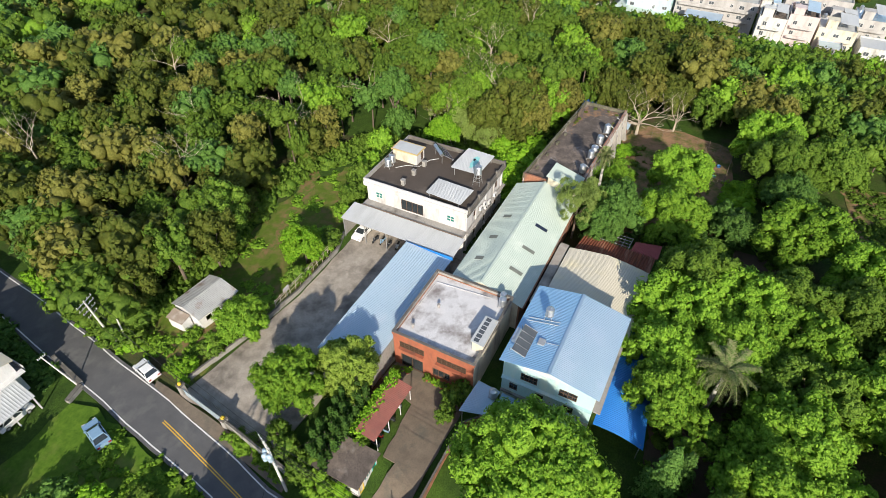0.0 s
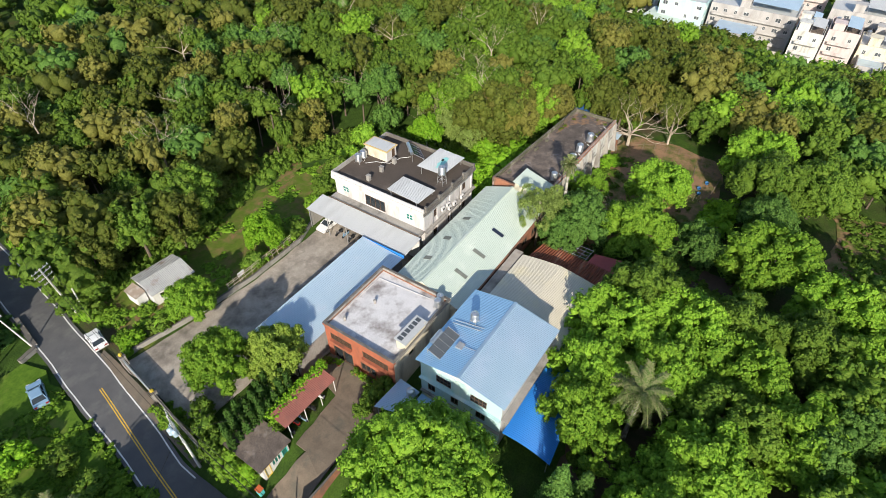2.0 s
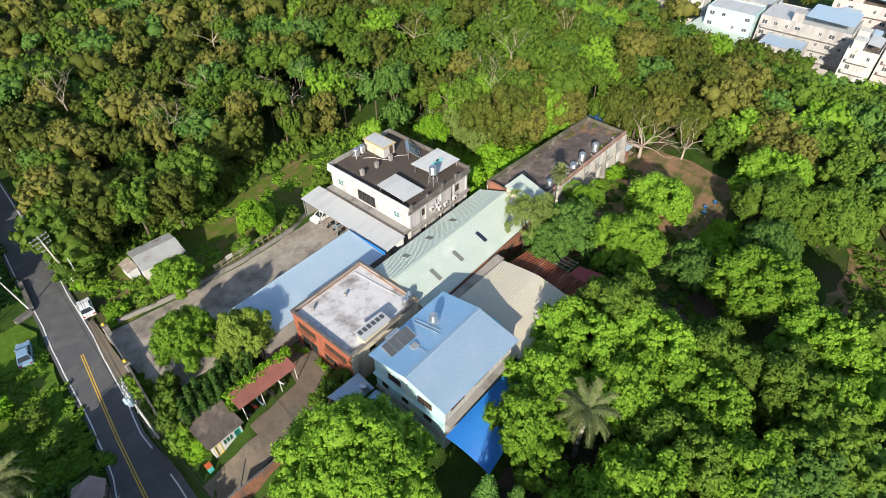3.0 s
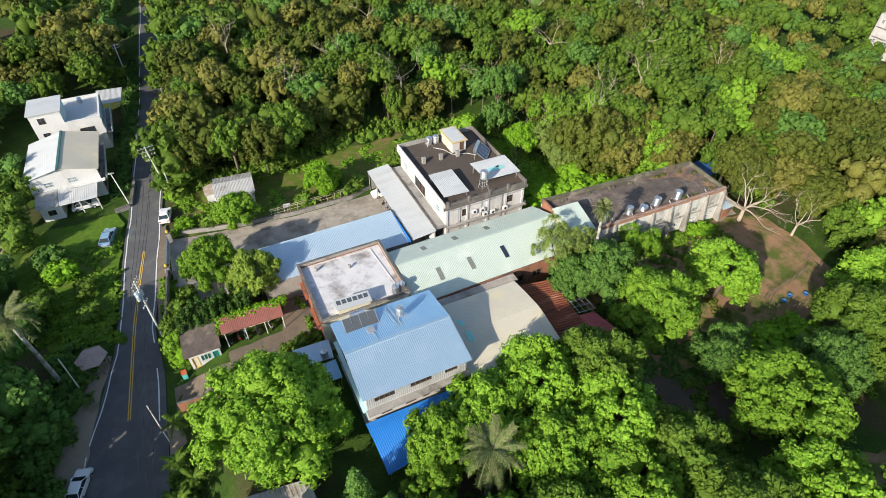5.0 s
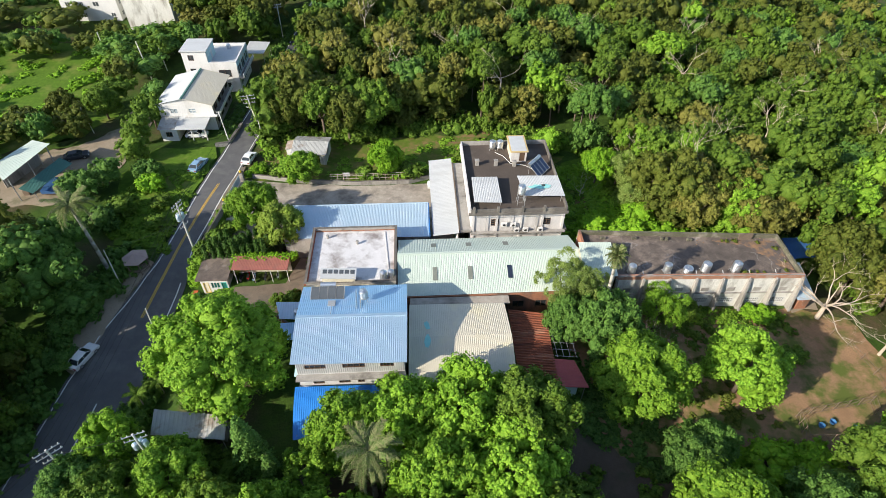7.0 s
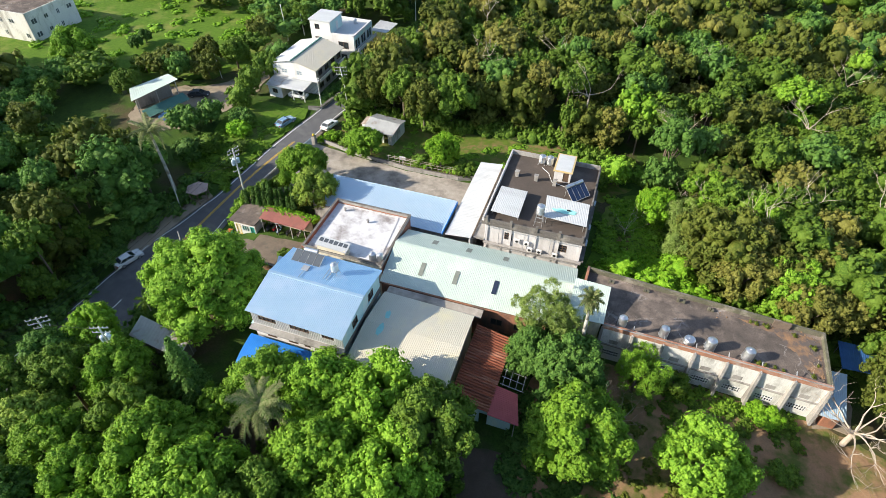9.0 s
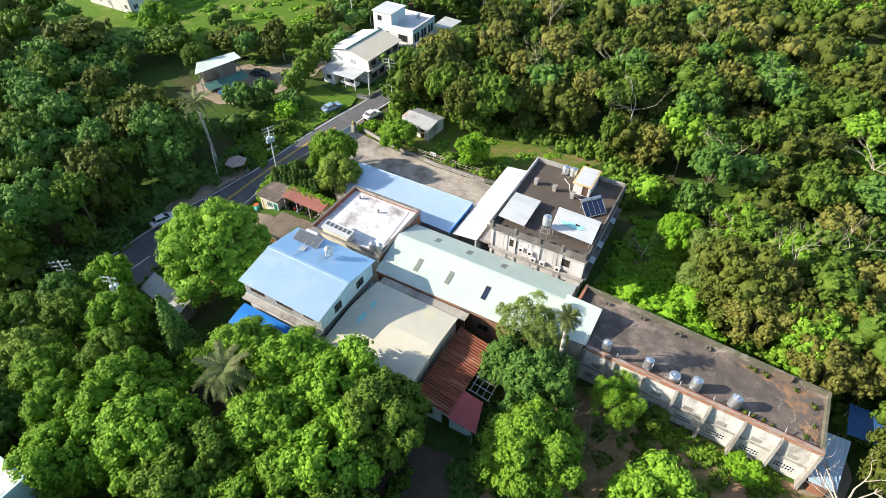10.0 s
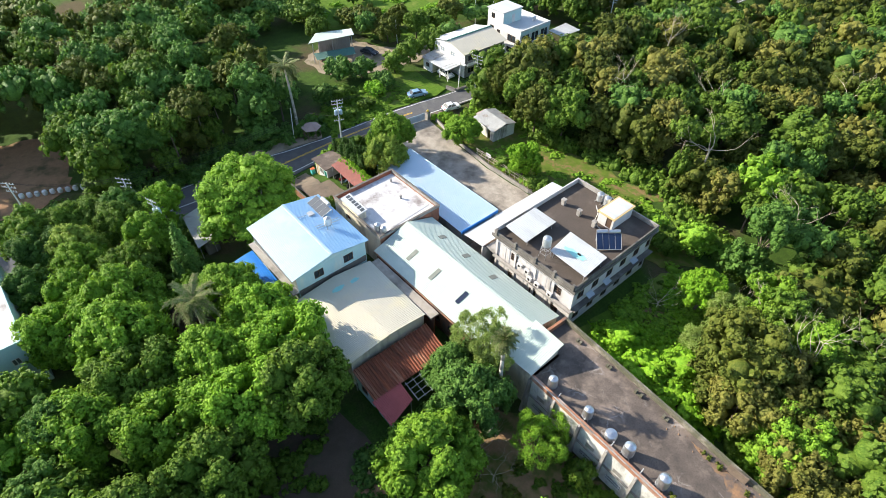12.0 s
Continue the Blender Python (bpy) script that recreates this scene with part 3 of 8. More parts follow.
    al = (p1 - p0).normalized()
    sd = Vector((-al.y, al.x, 0))
    u0, u1, v0, v1 = hole

    def bit(bm, a0, a1, b0, b1, s0, s1):
        vv = [bm.verts.new(p0 + al * u + sd * s + Vector((0, 0, z))) for z in (b0, b1) for s in (s0, s1) for u in (a0, a1)]
        for f in ((0, 2, 3, 1), (4, 5, 7, 6), (0, 1, 5, 4), (2, 6, 7, 3), (0, 4, 6, 2), (1, 3, 7, 5)):
            bm.faces.new([vv[i] for i in f])
    w = 0.07
    us = [u0 + (u1 - u0) * k / (bars + 1) for k in range(bars + 2)]
    vs = [v0 + (v1 - v0) * k / (rails + 1) for k in range(rails + 2)]
    gaps = [(a + (w if k == 0 else w / 2) - u0, b - (w if k == bars else w / 2) - u0, c + (w if q == 0 else w / 2), d - (w if q == rails else w / 2)) for k, (a, b) in enumerate(zip(us, us[1:])) for q, (c, d) in enumerate(zip(vs, vs[1:]))]
    o = p0 + al * u0 - sd * 0.03
    e = p0 + al * u1 - sd * 0.03
    bm = wall_bm((o.x, o.y), (e.x, e.y), v0, v1, depth + 0.03, gaps)
    f = part(name, bm, frame_m, parent, label)
    bm = bmesh.new()
    bit(bm, u0 + w * 0.5, u1 - w * 0.5, v0 + w * 0.5, v1 - w * 0.5, depth * 0.6, depth * 0.6 + 0.02)
    part("pane", bm, glass, f)
    return f


# ---- leaves ----
def unit(v):
    return v / np.maximum(np.linalg.norm(v, axis=1, keepdims=True), 1e-6)


def ico(level):
    b = bmesh.new()
    bmesh.ops.create_icosphere(b, subdivisions=level, radius=1)
    v, f = np.array([q.co[:] for q in b.verts]), np.array([[q.index for q in p.verts] for p in b.faces])
    b.free()
    return v, f


OCTA = (np.array([(1, 0, 0), (0, 1, 0), (-1, 0, 0), (0, -1, 0), (0, 0, 1), (0, 0, -1)], float), np.array([(0, 1, 4), (1, 2, 4), (2, 3, 4), (3, 0, 4), (1, 0, 5), (2, 1, 5), (3, 2, 5), (0, 3, 5)]))
ICO = {1: ico(1)}


def leaf_quads(rng, pos, out, size, flat=0.8, thin=0.62, loose=0.36):
    """Lozenge leaves at pos, facing roughly out; returns their corners as an n x 4 x 3 array."""
    n = len(pos)
    nor = unit(out * flat + rng.normal(size=(n, 3)) * loose + np.array([0, 0, 0.2]))
    t = unit(np.cross(nor, rng.normal(size=(n, 3))))
    b = np.cross(nor, t)
    s = size * rng.uniform(0.7, 1.35, (n, 1))
    return np.stack([pos - t * s, pos - b * s * thin, pos + t * s, pos + b * s * thin], axis=1)


def crown_arrays(rng, R, H, lobes, tufts, per, size, low=-0.3, core=0.88, ragged=0.22, thin=0.62, loose=0.35, swell=1.42, tuft=0.38):
    """A crown R wide and H high about the origin: billowing lobes with valleys between them, round tufts over each lobe, and small leaves lying on each tuft.
    Returns leaf corners, and verts and triangles."""
    k = np.arange(lobes) + 0.5
    z = 1 - k / lobes * (1 - low)
    a = k * 2.39996 + rng.uniform(0, 6)
    d = np.stack([np.cos(a) * np.sqrt(1 - z * z), np.sin(a) * np.sqrt(1 - z * z), z], 1)
    d = unit(d + rng.normal(size=d.shape) * 0.16)
    rl = R * swell / math.sqrt(lobes) * rng.uniform(0.75, 1.25, (lobes, 1))
    c = d * np.array([R, R, H]) * rng.uniform(1 - ragged, 1.0 + ragged * 0.4, (lobes, 1)) - d * rl * 0.85
    li = np.repeat(np.arange(lobes), tufts)
    td = unit(rng.normal(size=(len(li), 3)) * 0.62 + d[li] * 0.8 + np.array([0, 0, 0.15]))
    tc = c[li] + td * rl[li] * rng.uniform(0.82, 1.06, (len(li), 1))
    far = np.linalg.norm(tc[:, None] - c[None], axis=2) / rl[None, :, 0]
    far[np.arange(len(li)), li] = 9
    keep = far.min(axis=1) > 0.84
    tc, td, li = tc[keep], td[keep], li[keep]
    rt = rl[li] * tuft * rng.uniform(0.7, 1.3, (len(li), 1))
    ti = np.repeat(np.arange(len(li)), per)
    ld = unit(rng.normal(size=(len(ti), 3)) * 0.75 + td[ti])
    pos = tc[ti] + ld * rt[ti] * rng.uniform(0.8, 1.2, (len(ti), 1))
    quads = leaf_quads(rng, pos, ld, size, flat=1.0, thin=thin, loose=loose)
    if core < 0.5:
        return quads, np.zeros((3, 3)), np.zeros((0, 3), int)
    cv, cf = [], []
    for at, rad, (V, F), jit in ((tc, rt * 0.8, OCTA, 0.2), (c, rl * core, ICO[1], 0.1)):
        off = sum(len(v) for v in cv)
        cv.append((V[None] * rad[:, None] * rng.uniform(1 - jit, 1 + jit, (len(at), len(V), 1)) + at[:, None]).reshape(-1, 3))
        cf.append((F[None] + off + (np.arange(len(at)) * len(V))[:, None, None]).reshape(-1, 3))
    return quads, np.concatenate(cv), np.concatenate(cf)


def mesh_from(name, quads, cv, cf, material):
    """One mesh of leaf quads and core triangles."""
    nq, nt_ = len(quads), len(cf)
    verts = np.concatenate([quads.reshape(-1, 3), cv]).astype(np.float32)
    loops = np.concatenate([np.arange(nq * 4), (cf + nq * 4).ravel()]).astype(np.int32)
    start = np.concatenate([np.arange(nq) * 4, nq * 4 + np.arange(nt_) * 3]).astype(np.int32)
    me = bpy.data.meshes.new(name)
    me.vertices.add(len(verts))
    me.vertices.foreach_set("co", verts.ravel())
    me.loops.add(len(loops))
    me.loops.foreach_set("vertex_index", loops)
    me.polygons.add(len(start))
    me.polygons.foreach_set("loop_start", start)
    me.polygons.foreach_set("use_smooth", np.ones(nq + nt_, bool))
    me.update(calc_edges=True)
    me.validate()
    return finish(me, M[material])


def trunk_bm(rng, height, r, spread, limbs=6):
    bm = bmesh.new()
    lean = Vector((rng.uniform(-0.3, 0.3), rng.uniform(-0.3, 0.3), 0))
    fork = Vector((0, 0, height * 0.45)) + lean
    tube(bm, (0, 0, -0.3), fork, r, r * 0.75, 8)
    for i in range(limbs):
        a = 2 * math.pi * (i + rng.uniform(-0.3, 0.3)) / limbs
        mid = fork + Vector((math.cos(a) * spread * 0.35, math.sin(a) * spread * 0.35, height * rng.uniform(0.12, 0.22)))
        end = fork + Vector((math.cos(a) * spread * 0.7, math.sin(a) * spread * 0.7, height * rng.uniform(0.25, 0.42)))
        tube(bm, fork - Vector((0, 0, 0.2)), mid, r * 0.5, r * 0.33, 6)
        tube(bm, mid, end, r * 0.33, r * 0.12, 5)
    return bm


TEMPLATES = {}


def tree(x, y, top, R, leaf, style="round", label="", seed=0, z=0.0, name="tree"):
    """A broad-leaved tree: tapered trunk with limbs, and a crown of leaf clumps. A few crowns are built once and scaled."""
    key = (style, leaf, seed % 3)
    rng = np.random.default_rng(100 + seed % 3 + len(style) * 7)
    if key not in TEMPLATES:
        kw = {"round": dict(R=5, H=4.2, lobes=24, tufts=20, per=15, size=0.17),
              "big": dict(R=5, H=4.2, lobes=36, tufts=22, per=17, size=0.12),
              "fine": dict(R=5, H=4.4, lobes=20, tufts=14, per=14, size=0.2, ragged=0.34, core=0.75),
              "bush": dict(R=5, H=4.0, lobes=9, tufts=9, per=9, size=0.4, low=-0.4, ragged=0.3),
              "wispy": dict(R=5, H=4.4, lobes=26, tufts=15, per=22, size=0.5, ragged=0.55, core=0.3, thin=0.1, loose=0.9),
              "acacia": dict(R=5, H=4.0, lobes=20, tufts=12, per=12, size=0.22, ragged=0.3, core=0.85)}[style]
        tw = trunk_bm(rng, 10, 0.32, 4.0)
        me = bpy.data.meshes.new("trunk")
        tw.to_mesh(me)
        tw.free()
        TEMPLATES[key] = (mesh_from("crown", *crown_arrays(rng, **kw), leaf), finish(me, M["bark"], True))
    crown_me, trunk_me = TEMPLATES[key]
    ob = tagged(new(name), label, "bush" if name == "bush" else "tree", kind="")
    s = R / 5
    ob.location = (x, y, z)
    ob.rotation_euler = (0, 0, seed * 2.1)
    hz = min((top - z) / 4.0 * 0.48, s * 1.15)
    c = new("crown", crown_me)
    c.parent = ob
    c.location = (0, 0, top - z - 4.1 * hz)
    c.scale = (s, s, hz)
    t = new("trunk", trunk_me)
    t.parent = ob
    t.scale = (s, s, (top - z) / 10 * 0.95)
    return ob


# ---- ground, road, yards ----
def smooth(a, b, t):
    """0 at a, 1 at b, gliding between; a may lie above b."""
    t = min(1.0, max(0.0, (t - a) / (b - a)))
    return t * t * (3 - 2 * t)


def ground_z(x, y):
    """Level round the houses; falls away to the east, and southwards along the road."""
    return -18.0 * smooth(135, 200, x) - 4.8 * smooth(45, -4, y) * (1 - smooth(16, 24, x))


def lines(lo, hi, step):
    near = list(np.arange(lo, hi + 0.1, step))
    return [-4000, -2000, -900, -450, lo - 120, lo - 50] + near + [hi + 50, hi + 120, 700, 1200, 2400, 4500]


# the road: rows of y, west edge x, east edge x
ROAD = [(-137.5, -34, -24), (-87.5, -18, -8), (-57.5, -9.5, 0.5), (-37.5, -4.5, 5.0), (-24.1, -0.92, 9.11), (-7.9, 1.77, 11.48), (5.8, 3.29, 13.46), (13.7, 5.16, 14.34), (22.9, 8.59, 15.31), (29.2, 10.63, 15.02), (37.4, 11.93, 16.55),
        (43.0, 12.49, 17.29), (49, 13.2, 18.3), (57, 14.4, 19.1), (66, 15.3, 20.3), (80, 16.9, 21.9), (105, 19.3, 24.0), (125, 20.8, 25.5), (160, 23.5, 28.5), (260, 31, 36)]


def road_at(y):
    for (a, w0, e0), (b, w1, e1) in zip(ROAD, ROAD[1:]):
        if a <= y <= b:
            t = smooth(0, 1, (y - a) / (b - a)) * 0.4 + (y - a) / (b - a) * 0.6
            return w0 + (w1 - w0) * t, e0 + (e1 - e0) * t
    return (ROAD[0][1], ROAD[0][2]) if y < 0 else (ROAD[-1][1], ROAD[-1][2])


bm = bmesh.new()
gx, gy = lines(-130, 270, 4), lines(-110, 260, 4)
grid = [[bm.verts.new((x, y, ground_z(x, y) - 0.06 + 0.05 * noise.noise((x * 0.1, y * 0.1, 0)) - (0.3 if y < 60 and road_at(y)[0] - 2 < x < road_at(y)[1] + 2 else 0))) for x in gx] for y in gy]
for r0, r1 in zip(grid, grid[1:]):
    for i in range(len(gx) - 1):
        bm.faces.new((r0[i], r0[i + 1], r1[i + 1], r1[i]))
tagged(part("ground", bm, "ground", None, smooth=True), "dark earth and green undergrowth beneath the trees", "ground", kind="structure")


def ribbon(ys, fx0, fx1, z0, z1):
    """A low slab that follows the road between two offsets."""
    b = bmesh.new()
    rows = [[b.verts.new((x, y, z + ground_z(x, y))) for x, z in ((fx0(y), z0), (fx0(y), z1), (fx1(y), z1), (fx1(y), z0))] for y in ys]
    for r, q in zip(rows, rows[1:]):
        for i in range(3):
            b.faces.new((r[i], r[i + 1], q[i + 1], q[i]))
    b.faces.new(rows[0][::-1])
    b.faces.new(rows[-1])
    bmesh.ops.recalc_face_normals(b, faces=b.faces)
    return b


ys_road = [float(v) for v in np.arange(-140, 260, 2.5)]
road = tagged(part("road", ribbon(ys_road, lambda y: road_at(y)[0] - 0.35, lambda y: road_at(y)[1] + 0.35, -0.6, 0.02), "asphalt"), "grey two-lane asphalt road with painted lines", "road", kind="structure")
part("edge_line", ribbon([y for y in ys_road if y > -60], lambda y: road_at(y)[0], lambda y: road_at(y)[0] + 0.16, 0.015, 0.034), "paint_white", road, "white painted edge line")
part("edge_line", ribbon([y for y in ys_road if y > 27], lambda y: road_at(y)[1] - 0.16, lambda y: road_at(y)[1], 0.015, 0.034), "paint_white", road, "white painted edge line")
part("edge_line", ribbon([15.8, 17.5, 19.5, 21.5, 23.4], lambda y: road_at(y)[1] - 0.6, lambda y: road_at(y)[1] - 0.44, 0.015, 0.034), "paint_white", road, "white painted edge line")
part("edge_line", ribbon([-9.5, -7, -4.5, -2, 0.5, 3, 4.2], lambda y: road_at(y)[0] + 5.4, lambda y: road_at(y)[0] + 5.56, 0.015, 0.034), "paint_white", road, "white painted edge line")


def mid_x(y):
    return float(np.interp(y, [17.4, 31.4, 46], [10.6, 12.9, 15.65]))


ys_mid = [17.4, 20, 22, 24, 26, 28, 30, 32, 34, 36, 38, 40, 42, 44, 46.2]
for off in (-0.19, 0.08):
    part("centre_line", ribbon(ys_mid, lambda y: mid_x(y) + off, lambda y: mid_x(y) + off + 0.12, 0.015, 0.035), "paint_yellow", road, "yellow painted centre line")


def patch(name, pts, material, label, category, z=0.01, ragged=0.5, seed=1, depth=0.25):
    """A ground patch with a ragged outline."""
    rng = random.Random(seed)
    out = []
    n = len(pts)
    for i in range(n):
        a, b = Vector(pts[i]), Vector(pts[(i + 1) % n])
        k = max(1, int((b - a).length / 1.5))
        for j in range(k):
            p = a.lerp(b, j / k)
            out.append((p.x + rng.uniform(-ragged, ragged), p.y + rng.uniform(-ragged, ragged)))
    b = bmesh.new()
    prism(b, out, z - depth, z)
    bmesh.ops.triangulate(b, faces=[f for f in b.faces if len(f.verts) > 4])
    if min(p[0] for p in pts) < 24 and min(p[1] for p in pts) < 45:
        bmesh.ops.subdivide_edges(b, edges=[e for e in b.edges if e.calc_length() > 3.0], cuts=5, use_grid_fill=True)
        bmesh.ops.triangulate(b, faces=[f for f in b.faces if len(f.verts) > 4])
        for v in b.verts:
            v.co.z += ground_z(v.co.x, v.co.y) + 0.03
    return tagged(part(name, b, material), label, category, kind="structure")


patch("courtyard", [(19.2, 47.2), (19.0, 31.5), (30.5, 31.0), (33, 26), (59, 26), (59, 44.5), (50, 44.6), (40, 44.4), (30, 45.5)], "slab", "weathered pale grey concrete courtyard with stains", "courtyard", 0.03, 0.12, 2)
patch("driveway", [(16.2, 15.2), (33.5, 14.6), (36.2, 14.0), (36.2, 25.6), (33.0, 26.0), (31.5, 20.6), (24, 20.2), (24, 18.6), (16.4, 19.6)], "drive", "brown-grey mossy concrete driveway", "driveway", 0.024, 0.1, 3)
patch("lawn", [(22, 47.5), (40, 45.2), (54, 46.8), (60, 46.5), (76, 47), (80, 52), (62, 61), (45, 60.5), (38, 60), (24, 61), (21.8, 55)], "grass", "sunlit grass clearing with bare patches", "lawn", 0.0, 0.6, 4)
patch("clearing", [(75, 26.5), (92, 24.5), (96, 30), (90, 42), (86, 52), (80.5, 51), (76.5, 46)], "meadow", "shaded grass clearing behind the house", "lawn", 0.008, 0.4, 5)
patch("bare_patch", [(78.6, 35.4), (81, 35.6), (83, 37), (83.2, 39.4), (81, 40.2), (79.2, 38.6)], "soil_grass", "small brown bare patch in the grass", "soil", 0.02, 0.7, 25)
patch("soil_patch", [(57, 58.6), (60, 60.4), (63, 61.6), (67, 64.6), (69, 63.4), (65.5, 60), (61, 58.4), (58.4, 57.6)], "soil_grass", "reddish bare soil strip at the wood's edge", "soil", 0.02, 0.5, 6)
patch("worn_path", [(44, 54.6), (48, 54.2), (52, 56.0), (56, 57.6), (55.4, 58.6), (50, 57.0), (45, 56.0)], "soil_grass", "worn path through the grass", "soil", 0.018, 0.5, 16)
patch("trodden_ground", [(22.6, 50.5), (27, 49.8), (30, 51), (28, 53), (26, 56), (24, 60), (22.6, 57)], "soil_grass", "yellowish brown trodden ground by the shed", "soil", 0.018, 0.7, 15)
patch("dirt_yard", [(74, -8), (86, -9.5), (99, -9), (110, -8), (113, 0), (112, 10), (105.5, 12.5), (92, 13), (80, 13), (72, 9), (70.5, 0)], "yard_soil", "reddish brown dirt yard with weeds", "yard", 0.012, 0.5, 7)
patch("rubble_bank", [(105, 12), (109, 12.5), (110, 16), (108.6, 19.4), (106, 19), (105, 15)], "lot", "pale bank of earth and rubble", "bank", 0.03, 0.5, 31)
patch("pavement", [(15.75, 28.6), (17.1, 28.4), (17.7, 33.5), (18.4, 38.8), (19.2, 47.4), (19.5, 51.5), (18.7, 51), (18.25, 48.6), (17.3, 43), (16.7, 37)], "drive", "grey concrete strip between the road and the wall", "pavement", 0.03, 0.05, 41)
patch("verge", [(2.33, 31.04), (10.02, 30.59), (11.79, 43.03), (13.0, 55.0), (12.5, 58.2), (1.0, 58.2), (-3.0, 50.0), (-0.1, 40.17)], "meadow", "green weedy roadside verge", "verge", 0.0, 0.4, 8)
patch("shoulder", [(-0.09, 11.74), (3.81, 8.81), (8.17, 22.94), (9.72, 27.9), (5.71, 28.8), (3.15, 20.2)], "lot", "dusty grey roadside shoulder", "verge", 0.005, 0.4, 9)
patch("roadside_strip", [(14.6, 14.4), (16.6, 15.0), (17.6, 10), (16.6, 4), (15.2, -2), (13.2, -2.4), (13.8, 5), (14.4, 10)], "lot", "pale dusty strip beside the road", "verge", 0.012, 0.3, 19)
patch("dirt_lot", [(-13, 41), (-8, 43), (-4, 52), (-2.5, 62), (-5, 82), (-9, 83), (-8.5, 67), (-14.5, 60), (-22, 57), (-24, 48), (-20, 41)], "lot", "pale dirt lot and track beside the pavilion", "lot", 0.005, 0.6, 10)
patch("field", [(-30, 57), (-15, 64), (-11, 71), (-14, 82), (-26, 108), (-75, 112), (-100, 80), (-90, 50), (-52, 46), (-40, 52)], "meadow", "bright green open grass field", "field", 0.0, 0.8, 11)
patch("roadside_dirt", [(-32.73, -11.13), (-10.99, -15.48), (-7.73, -22.0), (-10.99, -35.05), (-21.86, -45.92), (-37.08, -30.7)], "soil", "brown bare dirt beside the road", "soil", 0.006, 0.5, 12)
patch("soil_clearing", [(80, -28), (88, -26.5), (97, -28), (108, -27), (109, -42), (96, -43), (81, -40)], "yard_soil", "reddish bare soil clearing with weeds", "soil", 0.006, 0.6, 14)
# the trees' shade on this ground is put into the soil colour
patch("south_yard", [(33, -14), (36.2, -6.5), (52, -6), (70.4, -3), (73.8, -8.5), (80, -10), (80, -20), (66, -16)], "shade_soil", "bare earth under the trees, darkened for their shade", "soil", 0.004, 0.5, 13)


# ---- the long two-storey house with the dark roof ----
def parapet(parent, x0, x1, y0, y1, z0, z1, th, material, name="parapet"):
    for r in ((x0, x1, y0, y0 + th), (x0, x1, y1 - th, y1), (x0, x0 + th, y0 + th, y1 - th), (x1 - th, x1, y0 + th, y1 - th)):
        part(name, boxes((*r, z0, z1)), material, parent)


def dark_house():
    x0, x1, y0, y1 = 59.6, 73.7, 26.9, 44.7
    t = thing("house", "two-storey white plaster house with a dark flat roof", "house", ((x0 + x1) / 2, (y0 + y1) / 2, 0))
    west = [(1.6, 2.9, 5.2, 6.3), (6.4, 10.4, 4.5, 6.5), (14.6, 15.9, 5.2, 6.3)]
    a, b = (x0, y1), (x0, y0)
    part("wall", wall_bm(a, b, 0, 7.6, 0.25, west), "white_old", t)
    window(t, a, b, west[0], frame_m="frame_white", glass="glass_teal", bars=1, rails=1)
    window(t, a, b, west[1], frame_m="frame_brown", bars=3)
    window(t, a, b, west[2], frame_m="frame_white", glass="glass_teal", bars=1, rails=1)
    south = [(3.0, 4.2, 4.9, 6.2), (11.0, 12.2, 4.9, 6.2), (2.8, 3.9, 1.2, 2.3), (7.0, 8.2, 1.0, 2.3), (11.0, 12.2, 1.2, 2.3)]
    a, b = (x0, y0), (x1, y0)
    part("wall", wall_bm(a, b, 0, 7.6, 0.25, south), "white_old", t)
    for h in south:
        window(t, a, b, h, frame_m="frame_brown", bars=1, rails=2, label="brown window with bars")
    east = [(1.0 + 3.1 * i, 2.3 + 3.1 * i, 5.0, 6.3) for i in range(6)] + [(1.0 + 3.1 * i, 2.3 + 3.1 * i, 1.0, 2.4) for i in range(6)]
    a, b = (x1, y0), (x1, y1)
    part("wall", wall_bm(a, b, 0, 7.6, 0.25, east), "white_old", t)
    for h in east:
        window(t, a, b, h, frame_m="frame_brown", bars=1)
    part("wall", wall_bm((x1, y1), (x0, y1), 0, 7.6, 0.25), "white_old", t)
    part("floor_slab", boxes((x0 + 0.25, x1 - 0.25, y0 + 0.25, y1 - 0.25, 3.6, 3.9)), "grey", t)
    part("roof", boxes((x0 - 0.35, x1 + 0.3, y0 - 0.45, y1 + 0.3, 7.6, 7.85)), "roof_dark", t, "dark stained flat roof")
    part("cornice", boxes((x0 - 0.5, x0 - 0.35, y0 - 0.45, y1 + 0.3, 7.3, 8.1)), "white_old", t, "white painted cornice")
    part("cornice", boxes((x0 - 0.5, x1 + 0.3, y0 - 0.6, y0 - 0.45, 7.4, 7.9)), "darkgrey", t, "blackened concrete cornice")
    part("cornice", boxes((x1 + 0.3, x1 + 0.45, y0 - 0.6, y1 + 0.3, 7.4, 7.9)), "darkgrey", t, "blackened concrete cornice")
    part("parapet", boxes((x0 - 0.35, x0 - 0.15, y0 - 0.45, y1 + 0.3, 7.85, 8.62)), "white_old", t)
    part("parapet", boxes((x1 + 0.1, x1 + 0.3, y0 - 0.45, y1 + 0.3, 7.85, 8.6)), "darkgrey", t, "blackened parapet")
    part("parapet", boxes((x0 - 0.15, x1 + 0.1, y1 + 0.1, y1 + 0.3, 7.85, 8.62)), "grey", t)
    part("parapet", boxes((x0 - 0.15, x1 + 0.1, y0 - 0.45, y0 - 0.27, 7.85, 8.45)), "darkgrey", t, "blackened parapet")
    for x in (x0 + 0.1, x0 + 3.7, x0 + 7.4, x0 + 10.7, x1 - 0.2):
        part("pilaster", boxes((x, x + 0.35, y0 - 0.18, y0 - 0.002, 0, 7.4)), "white_old", t)
